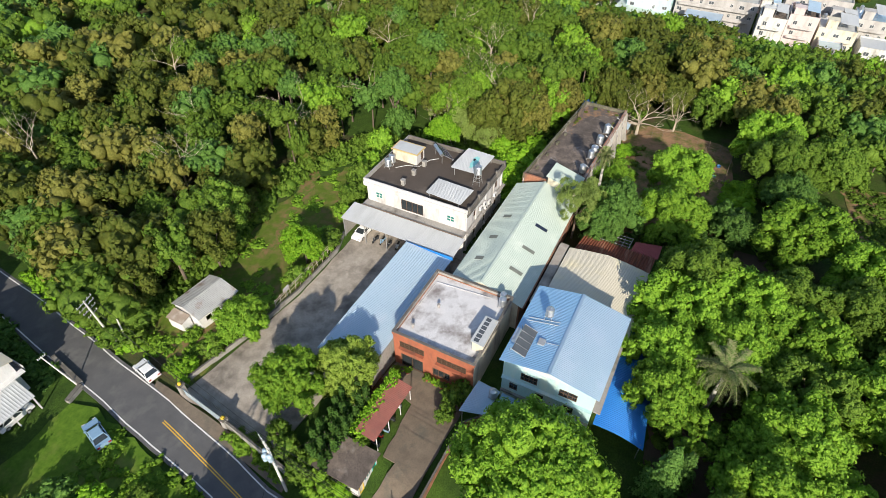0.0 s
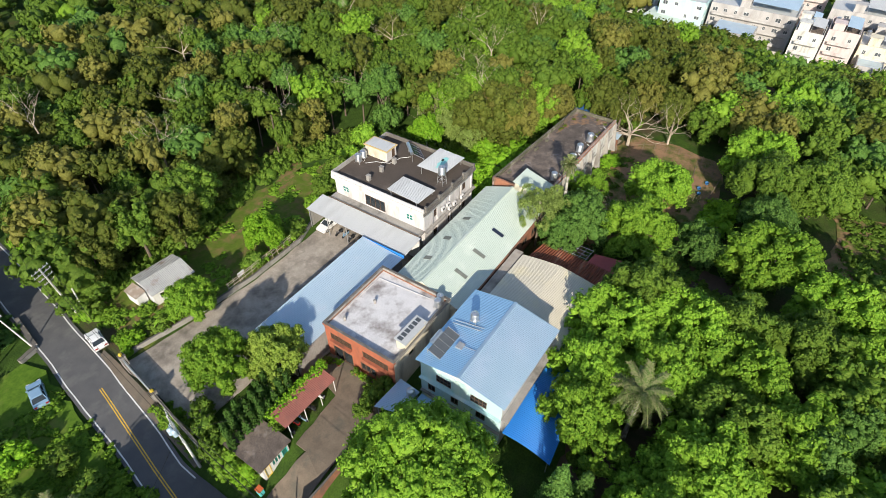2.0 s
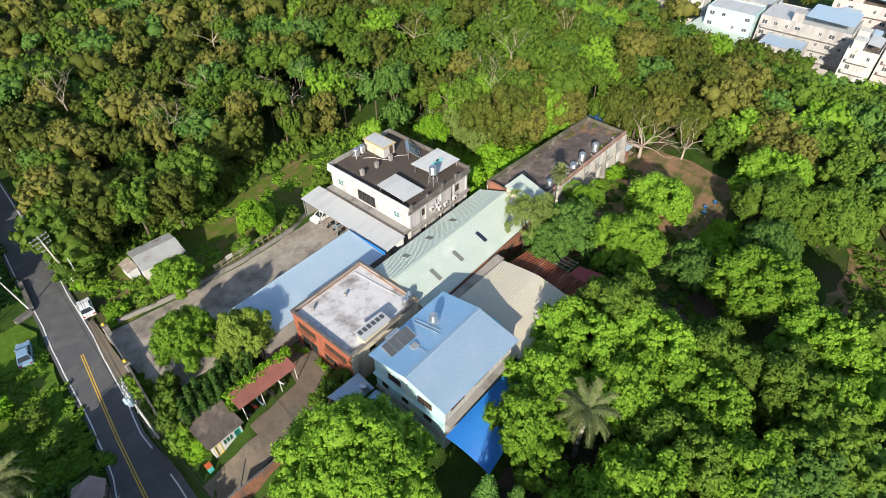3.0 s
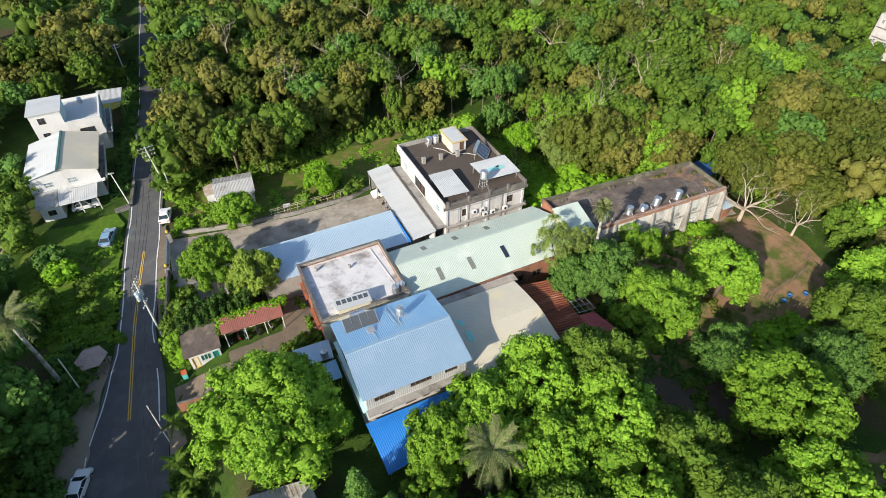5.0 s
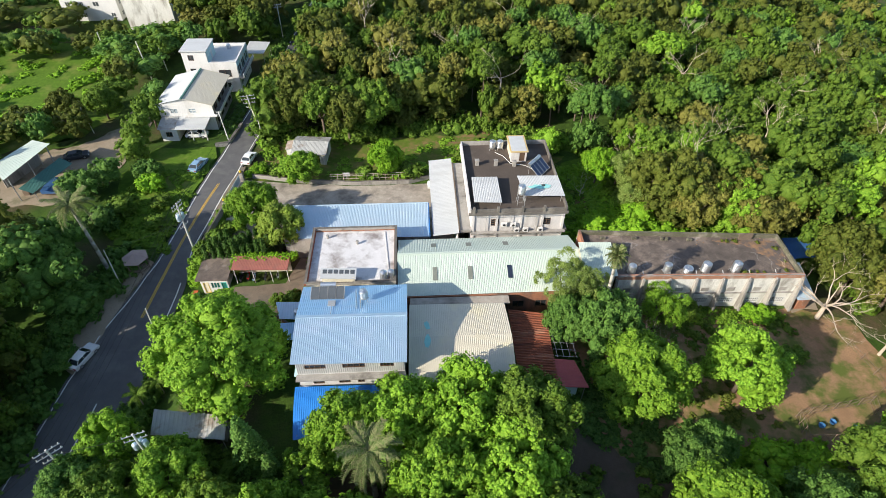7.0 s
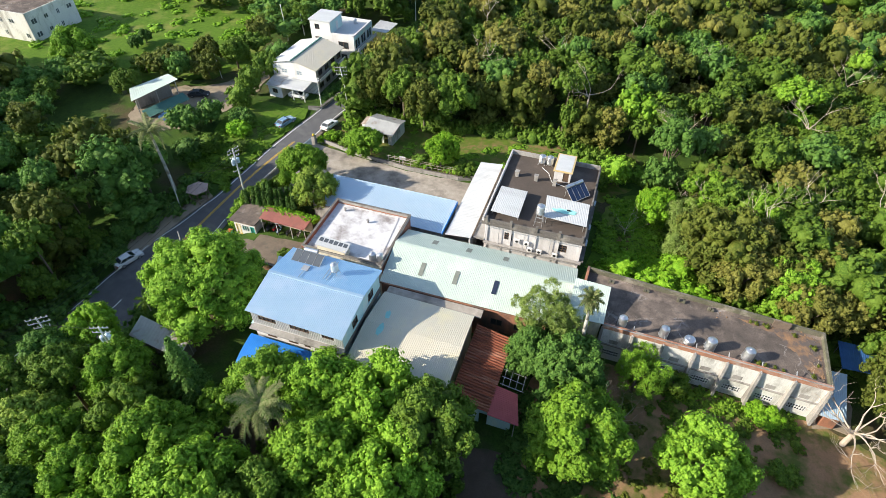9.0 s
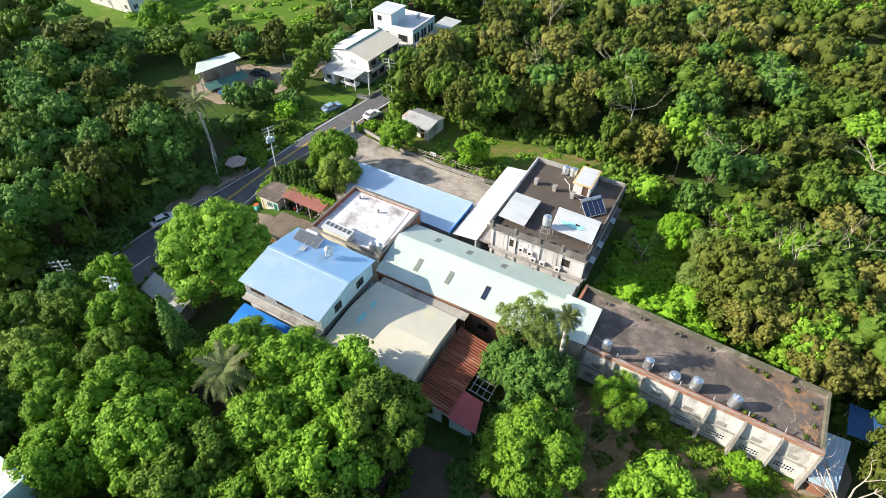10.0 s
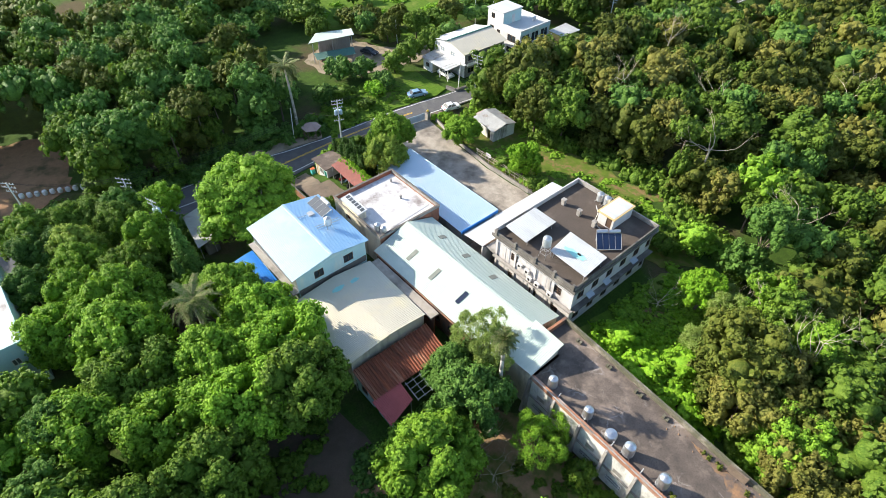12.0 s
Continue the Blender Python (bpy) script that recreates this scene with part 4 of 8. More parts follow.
        part("post", boxes((x, x + 0.35, y0 - 0.62, y0 - 0.26, 7.9, 8.9)), "darkgrey", t, "stained parapet post")
    part("ledge", boxes((x0, x1 + 0.5, y0 - 0.7, y0 - 0.19, 3.75, 3.95)), "grey", t, "stained concrete ledge")
    part("ledge", boxes((x1 + 0.002, x1 + 0.8, y0 - 0.19, y1, 3.75, 3.95)), "darkgrey", t, "blackened ledge")
    part("terrace", boxes((x0 - 1.7, x0 - 0.004, y0 - 0.3, y1 + 0.2, 3.9, 4.2)), "grey", t, "stained terrace slab")
    part("terrace_edge", boxes((x0 - 1.85, x0 - 1.7, y0 - 0.3, y1 + 0.2, 3.9, 4.45)), "wood", t, "brown terrace edge")
    for y in (29.7, 33.4, 39.6):
        b2 = bmesh.new()
        corrugated(b2, (x1 + 0.05, y, 4.9), (x1 + 0.05, y + 1.3, 4.9), (x1 + 0.8, y + 1.3, 4.6), (x1 + 0.8, y, 4.6))
        part("awning", b2, "greysheet", t, "small grey-blue metal awning")
    for y, z in ((y0 - 0.32, 3.2), (y0 - 0.38, 6.9)):
        b2 = bmesh.new()
        tube(b2, (x0 + 0.5, y, z), (x1 - 0.3, y, z), 0.05, n=6)
        part("pipe", b2, "galv", t, "grey pipe along the wall")
    for x in (61.8, 65.6, 69.4):
        b2 = bmesh.new()
        tube(b2, (x, y0 - 0.3, 0.0), (x, y0 - 0.3, 7.3), 0.05, n=6)
        part("drainpipe", b2, "galv", t, "grey upright pipe")
    # roof stubs
    for x, y in ((61.5, 38.9), (64.6, 38.7), (67.6, 38.4)):
        part("chimney_stub", boxes((x - 0.28, x + 0.28, y - 0.28, y + 0.28, 7.85, 8.75), (x - 0.34, x + 0.34, y - 0.34, y + 0.34, 8.75, 8.87)), "grey", t, "stubby concrete vent")
    # stair head
    s = part("stair_head", wall_bm((67.2, 39.6), (69.8, 39.6), 7.85, 9.8, 0.18, [(1.4, 2.3, 7.95, 9.6)]), "white_old", t, "white stair head with a cream lid")
    part("side_wall", boxes((67.2, 67.38, 39.78, 44.2, 7.85, 9.8)), "cream", s, "cream side wall")
    part("side_wall", boxes((69.62, 69.8, 39.78, 44.2, 7.85, 9.8)), "white", s)
    part("back_wall", boxes((67.38, 69.62, 44.02, 44.2, 7.85, 9.8)), "cream", s)
    part("door", boxes((68.6, 69.5, 39.68, 39.73, 7.95, 9.6)), "frame_brown", s, "dark door")
    part("lid", boxes((67.0, 70.0, 39.35, 44.4, 9.8, 9.95)), "yellowtrim", s, "tan edged lid")
    part("lid_top", boxes((67.25, 69.75, 39.6, 44.15, 9.95, 9.98)), "metal_white", s, "white coated lid")
    b2 = bmesh.new()
    pipe = [(64.9, 42.4), (66.2, 41.2), (67.1, 39.0), (69.4, 38.4), (70.6, 37.2)]
    for p, q in zip(pipe, pipe[1:]):
        tube(b2, (*p, 7.93), (*q, 7.93), 0.045, n=6)
    part("pipe", b2, "frame_white", t, "white water pipe across the roof")
    return t


dark_house()


def ac_unit(x, y, z):
    t = thing("air_conditioner", "white air conditioner on a wall bracket", "air conditioner", (x, y, z), "air conditioners on the house")
    part("casing", boxes((x - 0.4, x + 0.4, y - 0.35, y, z, z + 0.6)), "white", t)
    b2 = bmesh.new()
    tube(b2, (x, y - 0.36, z + 0.3), (x, y - 0.352, z + 0.3), 0.22, n=12)
    part("fan_grille", b2, "tyre", t, "dark fan grille")
    for dx in (-0.38, 0.33):
        part("bracket", boxes((x + dx, x + dx + 0.05, y - 0.4, y + 0.1, z - 0.06, z - 0.004)), "galv", t)


for x, z in ((64.6, 5.1), (66.0, 5.0), (66.6, 3.97), (68.0, 3.97), (70.3, 3.97)):
    ac_unit(x, 26.68, z)


def tank(x, y, z, r=0.55, h=1.5, stand=0.5, label="ribbed stainless steel water tank on a steel stand", group="water tanks"):
    """A ribbed steel tank with a domed lid on a four-legged stand."""
    t = thing("water_tank", label, "water tank", (x, y, z), group)
    prof = [(r * 0.9, 0.0), (r, 0.04)]
    for i in range(1, 6):
        zz = h * 0.8 * i / 6
        prof += [(r, zz - 0.05), (r * 1.04, zz), (r, zz + 0.05)]
    prof += [(r, h * 0.8), (r * 0.9, h * 0.88), (r * 0.5, h * 0.97), (r * 0.28, h)]
    b2 = bmesh.new()
    turned(b2, (x, y, z + stand), prof)
    body = part("drum", b2, "steel", t, smooth=False)
    b2 = bmesh.new()
    turned(b2, (x, y, z + stand + h), [(r * 0.3, 0), (r * 0.3, 0.06), (r * 0.1, 0.1)], 12)
    part("lid", b2, "steel", body)
    if stand > 0.02:
        for sx, sy in ((-1, -1), (-1, 1), (1, -1), (1, 1)):
            b2 = bmesh.new()
            tube(b2, (x + sx * r * 0.95, y + sy * r * 0.95, z), (x + sx * r * 0.7, y + sy * r * 0.7, z + stand), 0.035, n=6)
            part("leg", b2, "galv", t)
        b2 = bmesh.new()
        turned(b2, (x, y, z + stand - 0.05), [(r * 1.05, 0), (r * 1.05, 0.045)])
        part("ring", b2, "galv", t)
        if stand > 1.0:
            for k in (0.35, 0.7):
                b2 = bmesh.new()
                w = r * (0.95 - 0.25 * k)
                zz = z + stand * k
                for p, q in (((-w, -w), (w, -w)), ((w, -w), (w, w)), ((w, w), (-w, w)), ((-w, w), (-w, -w))):
                    tube(b2, (x + p[0], y + p[1], zz), (x + q[0], y + q[1], zz), 0.025, n=5)
                part("brace", b2, "galv", t)
    return t


tank(64.6, 43.6, 7.85, 0.55, 1.4, 0.35)
tank(65.9, 43.6, 7.85, 0.55, 1.4, 0.35)
tank(67.1, 28.4, 7.85, 0.6, 1.5, 2.1, "ribbed stainless steel water tank on a tall stand")


def solar_heater(x, y, z, yaw, wide=3.4, label="blue solar water heater with steel drums on a roof", panel="solar", drums=2, panels=3, rise=0.9):
    """Collector panels on a tilted frame with storage drums along the upper edge."""
    t = thing("solar_heater", label, "solar heater", (0, 0, 0))
    ORIGIN[t.name] = Vector()
    w = wide / panels
    for i in range(panels):
        x0 = -wide / 2 + i * w
        b2 = bmesh.new()
        v = [b2.verts.new(p) for p in ((x0 + 0.03, -1.0, 0.25), (x0 + w - 0.03, -1.0, 0.25), (x0 + w - 0.03, 0.8, 0.25 + rise), (x0 + 0.03, 0.8, 0.25 + rise), (x0 + 0.03, -1.04, 0.33), (x0 + w - 0.03, -1.04, 0.33), (x0 + w - 0.03, 0.76, 0.33 + rise), (x0 + 0.03, 0.76, 0.33 + rise))]
        for f in ((3, 2, 1, 0), (4, 5, 6, 7), (0, 1, 5, 4), (1, 2, 6, 5), (2, 3, 7, 6), (3, 0, 4, 7)):
            b2.faces.new([v[k] for k in f])
        p = part("collector", b2, panel, t)
        b2 = bmesh.new()
        for xx in (x0, x0 + w):
            tube(b2, (xx, -1.05, 0.3), (xx, 0.82, 0.34 + rise), 0.045, n=6)
        tube(b2, (x0, -1.05, 0.3), (x0 + w, -1.05, 0.3), 0.045, n=6)
        part("rim", b2, "galv", p, "aluminium rim")
    for i in range(drums):
        cx = -wide / 2 + wide * (i + 0.5) / drums
        b2 = bmesh.new()
        half = min(wide / drums * 0.45, 0.95)
        tube(b2, (cx - half, 1.05, 0.35 + rise), (cx + half, 1.05, 0.42 + rise), 0.3, n=14)
        part("drum", b2, "steel", t, "stainless steel drum")
    for xx in (-wide / 2 + 0.2, wide / 2 - 0.2):
        for yy, zz in ((-0.9, 0.3), (1.0, 0.2 + rise)):
            b2 = bmesh.new()
            tube(b2, (xx, yy, 0), (xx, yy, zz), 0.035, n=6)
            part("leg", b2, "galv", t)
    t.location = (x, y, z)
    t.rotation_euler = (0, 0, radians(yaw))
    return t


solar_heater(71.4, 36.6, 7.85, 49, panels=4, rise=1.35)


def sheet_roof(label, corners, material, posts, z0, pitch=0.25):
    """A light sheet roof on posts."""
    cx = sum(c[0] for c in corners) / 4
    cy = sum(c[1] for c in corners) / 4
    t = thing("canopy", label, "canopy", (cx, cy, z0))
    part("sheet", sheet(*corners, pitch=pitch), material, t)
    a, b, c, d = (Vector(q) for q in corners)
    for u, v in posts:
        p = a.lerp(b, u).lerp(d.lerp(c, u), v)
        b2 = bmesh.new()
        tube(b2, (p.x, p.y, z0), (p.x, p.y, p.z - 0.03), 0.05, n=6)
        part("post", b2, "galv", t)
    for k in (0.08, 0.92):
        b2 = bmesh.new()
        p, q = a.lerp(d, k), b.lerp(c, k)
        tube(b2, p - Vector((0, 0, 0.09)), q - Vector((0, 0, 0.09)), 0.045, n=6)
        part("purlin", b2, "galv", t)
    return t


t = sheet_roof("white metal sheet roof on posts over a flat roof", [(60.1, 34.0, 9.0), (64.2, 33.9, 9.0), (64.2, 27.7, 8.75), (60.0, 28.0, 8.75)], "metal_white", [(0.04, 0.1), (0.96, 0.1), (0.04, 0.92), (0.96, 0.92)], 7.85)
t = sheet_roof("white metal sheet roof with a turquoise patch", [(67.2, 33.3, 9.55), (73.6, 33.1, 9.55), (73.8, 28.3, 9.25), (67.7, 28.6, 9.25)], "metal_white", [(0.06, 0.1), (0.94, 0.1), (0.06, 0.9), (0.94, 0.9)], 7.85)


def blot(x, y, z, rx, ry, yaw, material, parent, label, slope=0.0, seed=3):
    """A flat irregular patch of coating laid on a sheet."""
    rng = random.Random(seed)
    b2 = bmesh.new()
    pts = []
    for i in range(22):
        a = 2 * math.pi * i / 22
        k = rng.uniform(0.75, 1.1)
        u, v = rx * k * math.cos(a), ry * k * math.sin(a)
        px, py = x + u * math.cos(yaw) - v * math.sin(yaw), y + u * math.sin(yaw) + v * math.cos(yaw)
        pts.append((px, py))
    prism(b2, pts, lambda px, py: z + (py - y) * slope - 0.012, lambda px, py: z + (py - y) * slope)
    return part("coating", b2, material, parent, label)


blot(70.4, 30.5, 9.475, 1.9, 0.55, 0.05, "turq_pale", t, "turquoise waterproof coating", 0.0625)
part("vent", boxes((70.6, 71.1, 30.6, 30.85, 9.45, 9.6)), "tyre", t, "small dark vent")

# garage lean-to along the house
gar = thing("garage", "open white sheet-metal garage along the house", "garage", (56.5, 36, 0))
for i, m_ in enumerate(("metal_white", "metal_white", "metal_white", "metal_white")):
    y_a, y_b = 26.0 + i * 5.05, 26.0 + (i + 1) * 5.05
    part("roof_sheet", sheet((57.72, y_b, 4.35 + 0.01 * (i % 2)), (57.72, y_a, 4.35 + 0.01 * (i % 2)), (53.7, y_a, 3.95), (53.7, y_b, 3.95), pitch=0.35, depth=0.015), m_, gar)
for y in (33.9, 37.9, 41.9, 45.9):
    b2 = bmesh.new()
    tube(b2, (53.9, y, 0.0), (53.9, y, 3.9), 0.07, n=8)
    part("post", b2, "galv", gar)
part("beam", boxes((53.82, 53.98, 26.1, 46.1, 3.75, 3.9)), "galv", gar)
part("back_wall", boxes((57.4, 57.6, 26.2, 45.9, 0, 3.85)), "white", gar)
part("end_wall", boxes((54.2, 57.4, 46.0, 46.12, 0, 3.8)), "grey", gar)

# pale blue lean-to roof beside the yard
lb = thing("storage_shed", "long shed with a pale blue corrugated roof", "shed", (42, 30, 0))
part("roof", sheet((30.9, 33.6, 4.35), (53.2, 33.6, 4.35), (53.1, 26.0, 3.85), (30.6, 26.4, 3.85), pitch=0.24), "metal_lblue", lb, "pale blue corrugated roof")
part("fascia", boxes((53.21, 53.3, 25.9, 33.7, 3.7, 4.3)), "metal_vblue", lb, "blue edge trim")
part("fascia", boxes((30.8, 53.2, 33.62, 33.7, 4.2, 4.45)), "metal_lblue", lb)
part("wall", wall_bm((53.0, 33.4), (31.0, 33.4), 0, 4.2, 0.15, [(3, 6, 0.0, 2.6), (9, 12, 0, 2.6), (15, 18, 0, 2.6)]), "grey", lb)
for u in (3, 9, 15):
    part("shutter", boxes((50.0 - u + 3 - 2.95, 50.0 - u + 3 - 0.05 - 0.0, 33.3, 33.34, 0, 2.6)), "galv", lb, "grey roller shutter")
part("wall", boxes((31.0, 31.15, 26.6, 33.24, 0, 3.8)), "cream", lb)
part("wall", boxes((31.15, 53.0, 26.2, 26.35, 0, 3.75)), "grey", lb)
part("wall", boxes((52.85, 53.0, 26.35, 33.24, 0, 3.8)), "grey", lb)


# ---- brick house with the white roof ----
def brick_house():
    x0, x1, y0, y1 = 36.1, 48.2, 14.5, 25.7
    t = thing("house", "two-storey red brick house with a whitewashed flat roof", "house", ((x0 + x1) / 2, (y0 + y1) / 2, 0))
    west = [(0.9, 4.4, 3.9, 5.0), (6.2, 10.2, 3.9, 5.0), (1.0, 4.2, 0.0, 2.5), (5.6, 8.0, 0.9, 2.3)]
    a, b = (x0, y1), (x0, y0)
    part("wall", wall_bm(a, b, 0, 6.0, 0.28, west), "brick", t, "red brick-tiled wall")
    window(t, a, b, west[0], 0.25, "frame_brown", bars=4, rails=2, label="dark balcony grille")
    window(t, a, b, west[1], 0.25, "frame_brown", bars=5, rails=2, label="dark balcony grille")
    window(t, a, b, west[2], 0.25, "frame_brown", bars=1, name="door", label="brown sliding door")
    window(t, a, b, west[3], 0.2, "frame_brown", bars=2)
    for h in west[:2]:
        part("balcony_shelf", boxes((x0 - 0.45, x0 - 0.003, y1 - h[1], y1 - h[0], 3.72, 3.85)), "brick", t, "brick plant shelf")
    part("wall", wall_bm((x0, y0), (x1, y0), 0, 6.0, 0.28, [(3, 4.2, 3.9, 5.0)]), "cream", t, "stained cream wall")
    part("wall", wall_bm((x1, y0), (x1, y1), 0, 6.0, 0.28), "brick_old", t, "stained old brick wall")
    part("wall", wall_bm((x1, y1), (x0, y1), 0, 6.0, 0.28), "brick_old", t, "stained old brick wall")
    part("roof", boxes((x0 + 0.28, x1 - 0.28, y0 + 0.28, y1 - 0.28, 5.5, 5.85)), "roof_white", t, "whitewashed flat roof with grey stains")
    for r, m_ in (((x0 - 0.12, x0 + 0.2, y0 - 0.1, y1 + 0.1), "brick"), ((x1 - 0.2, x1 + 0.1, y0 - 0.1, y1 + 0.1), "grey"), ((x0 + 0.2, x1 - 0.2, y1 - 0.2, y1 + 0.1), "grey"), ((x0 + 0.2, x1 - 0.2, y0 - 0.1, y0 + 0.2), "grey")):
        part("parapet", boxes((*r, 6.0, 6.42)), m_, t)
        part("coping", boxes((r[0] - 0.02, r[1] + 0.02, r[2] - 0.02, r[3] + 0.02, 6.42, 6.47)) if r[3] - r[2] > 1 else boxes((r[0] + 0.03, r[1] - 0.03, r[2] - 0.02, r[3] + 0.02, 6.42, 6.468)), "darkgrey", t, "blackened coping")
    # stair head along the south edge with a slanting glazed lid
    s = part("stair_head", boxes((38.5, 42.8, 14.5, 15.9, 5.85, 7.2)), "cream", t, "cream stair head with a slanting glazed lid")
    b2 = bmesh.new()
    prism(b2, [(38.3, 14.35), (43.0, 14.35), (43.0, 16.1), (38.3, 16.1)], lambda x, y: 7.2 + (y - 14.6) * 0.12 + (40.6 - x) * 0.06, lambda x, y: 7.32 + (y - 14.6) * 0.12 + (40.6 - x) * 0.06)
    part("lid", b2, "metal_white", s, "pale metal lid")
    for i in range(6):
        xx = 38.55 + i * 0.73
        b2 = bmesh.new()
        prism(b2, [(xx, 15.15), (xx + 0.55, 15.15), (xx + 0.55, 15.8), (xx, 15.8)], lambda x, y: 7.32 + (y - 14.6) * 0.12 + (40.6 - x) * 0.06, lambda x, y: 7.35 + (y - 14.6) * 0.12 + (40.6 - x) * 0.06)
        part("glazing", b2, "solar_old", s, "dusty glass panel")
    for x, y in ((38.2, 24.0), (42.6, 22.6)):
        b2 = bmesh.new()
        turned(b2, (x, y, 5.85), [(0.16, 0), (0.16, 0.45), (0.24, 0.47), (0.2, 0.62)], 10)
        part("roof_vent", b2, "grey", t, "small grey roof vent")
    b2 = bmesh.new()
    tube(b2, (38.5, 25.2, 5.95), (46.5, 24.9, 5.95), 0.04, n=6)
    tube(b2, (46.5, 24.9, 5.95), (47.2, 17, 5.95), 0.04, n=6)
    part("pipe", b2, "white", t, "white water pipe")
    return t


brick_house()
tank(46.6, 15.3, 5.85, 0.5, 1.3, 0.35)
tank(47.6, 15.6, 5.85, 0.45, 1.2, 0.3)
tank(35.2, 11.5, 3.15, 0.5, 1.2, 0.2)


# ---- green-roofed hall ----
def green_hall():
    t = thing("hall", "long hall with a pale green corrugated gable roof", "hall", (61.5, 18.6, 0))
    part("roof_slope", sheet((48.45, 19.2, 6.75), (74.2, 19.3, 6.75), (74.0, 24.1, 5.0), (48.45, 24.1, 5.0), pitch=0.24), "metal_green", t)
    part("roof_slope", sheet((74.2, 19.3, 6.75), (48.45, 19.2, 6.75), (48.45, 13.1, 4.7), (74.2, 13.2, 4.7), pitch=0.24), "metal_green", t)
    b2 = bmesh.new()
    prism(b2, [(48.45, 19.05), (74.2, 19.1), (74.2, 19.45), (48.45, 19.4)], lambda x, y: 6.78 - abs(y - 19.25) * 0.35, lambda x, y: 6.86 - abs(y - 19.25) * 0.35)
    part("ridge_cap", b2, "metal_green", t)
    part("wall", wall_bm((48.5, 13.5), (74.0, 13.5), 0, 4.7, 0.2, [(3 + 3.2 * i, 4.6 + 3.2 * i, 1.4, 2.6) for i in range(7)]), "brick_old", t, "old brick wall")
    for i in range(7):
        window(t, (48.5, 13.5), (74.0, 13.5), (3 + 3.2 * i, 4.6 + 3.2 * i, 1.4, 2.6), 0.1, "frame_brown", bars=1)
    part("wall", boxes((48.5, 74.0, 23.6, 23.8, 0, 4.9)), "grey", t)
    for x in (48.5, 73.85):
        b2 = bmesh.new()
        v0 = [b2.verts.new((x, y, z)) for y, z in ((13.72, 0), (23.58, 0), (23.58, 5.0), (19.25, 6.62), (13.72, 4.78))]
        v1 = [b2.verts.new((x + 0.15, v.co.y, v.co.z)) for v in v0]
        b2.faces.new(v0)
        b2.faces.new(v1[::-1])
        for i in range(5):
            b2.faces.new((v0[i], v1[i], v1[(i + 1) % 5], v0[(i + 1) % 5]))
        part("gable_wall", b2, "cream", t)
    part("gutter", boxes((48.5, 74.0, 12.95, 13.08, 4.5, 4.66)), "brick_old", t, "rust-brown gutter")
    zs = lambda y: 6.75 - (19.2 - y) * 0.336 + 0.05
    for x, m_ in ((53.6, "skylight"), (58.5, "skylight"), (64.0, "skylight_dark")):
        b2 = bmesh.new()
        prism(b2, [(x - 0.32, 15.2), (x + 0.32, 15.2), (x + 0.32, 17.1), (x - 0.32, 17.1)], lambda px, py: zs(py) - 0.03, lambda px, py: zs(py) + 0.02)
        part("skylight", b2, m_, t, "dull translucent roof panel")
    zn = lambda y: 6.75 - (y - 19.2) * 0.357 + 0.05
    for x in (53.6, 58.7, 64.1):
        b2 = bmesh.new()
        prism(b2, [(x - 0.38, 21.2), (x + 0.38, 21.2), (x + 0.38, 22.4), (x - 0.38, 22.4)], lambda px, py: zn(py) - 0.03, lambda px, py: zn(py) + 0.02)
        part("skylight", b2, "skylight", t, "dull translucent roof panel")
    e = thing("lean_to", "small annexe with a pale green single-pitch roof", "annexe", (76.2, 16.2, 0))
    part("roof", sheet((73.9, 19.2, 8.05), (78.5, 19.0, 8.05), (78.4, 13.8, 6.6), (73.9, 13.6, 6.6), pitch=0.24), "metal_green", e)
    b2 = bmesh.new()
    prism(b2, [(74.1, 13.9), (78.1, 14.0), (78.1, 18.8), (74.1, 18.9)], 0, lambda x, y: 6.6 + (y - 13.7) * 0.266 - 0.1)
    part("wall", b2, "cream", e)


green_hall()


# ---- long old building with the dark roof ----
def long_building():
    t = thing("building", "long old concrete building with a dark flat roof", "building", (90, 18, 0))
    A, B, C, D = (78.4, 13.9), (104.2, 13.1), (104.6, 21.5), (75.2, 23.6)
    b2 = bmesh.new()
    prism(b2, [(78.4, 14.15), (103.95, 13.35), (104.35, 21.3), (75.4, 23.35), (75.3, 19.4), (78.4, 18.9)], 5.5, 5.8)
    bmesh.ops.triangulate(b2, faces=[f for f in b2.faces if len(f.verts) > 4])
    part("roof", b2, "roof_long", t, "dark roof with soil and weeds")
    bays = 7
    L = math.hypot(B[0] - A[0], B[1] - A[1])
    holes = []
    for i in range(bays):
        u = L * i / bays
        holes.append((u + 0.8, u + 2.9, 0.9, 1.9))
    part("wall", wall_bm(A, B, 0, 5.85, 0.25, holes), "panel", t, "stained pale wall in bays")
    for i, h in enumerate(holes):
        window(t, A, B, h, 0.1, "frame_white", bars=6, rails=1, label="window with a white grille")
    al = (Vector((*B, 0)) - Vector((*A, 0))).normalized()
    for i in range(bays):
        p = Vector((*A, 0)) + al * (L * (i + 0.5) / bays)
        part("wall_panel", boxes((p.x - 0.55, p.x + 0.55, p.y - 0.035, p.y - 0.004, 3.3, 4.0)), "grey", t, "blocked-up window panel")
    for i in range(bays + 1):
        p = Vector((*A, 0)) + al * (L * i / bays)
        b2 = bmesh.new()
        v = []
        for dx in (-0.16, 0.16):
            v.append([b2.verts.new((p.x + dx, p.y + yy, z)) for yy, z in ((-1.15, 0), (-0.003, 0), (-0.003, 6.0), (-0.3, 6.0))])
        b2.faces.new(v[0][::-1])
        b2.faces.new(v[1])
        for k in range(4):
            b2.faces.new((v[0][k], v[0][(k + 1) % 4], v[1][(k + 1) % 4], v[1][k]))
        part("buttress", b2, "grey", t, "slanting concrete buttress")
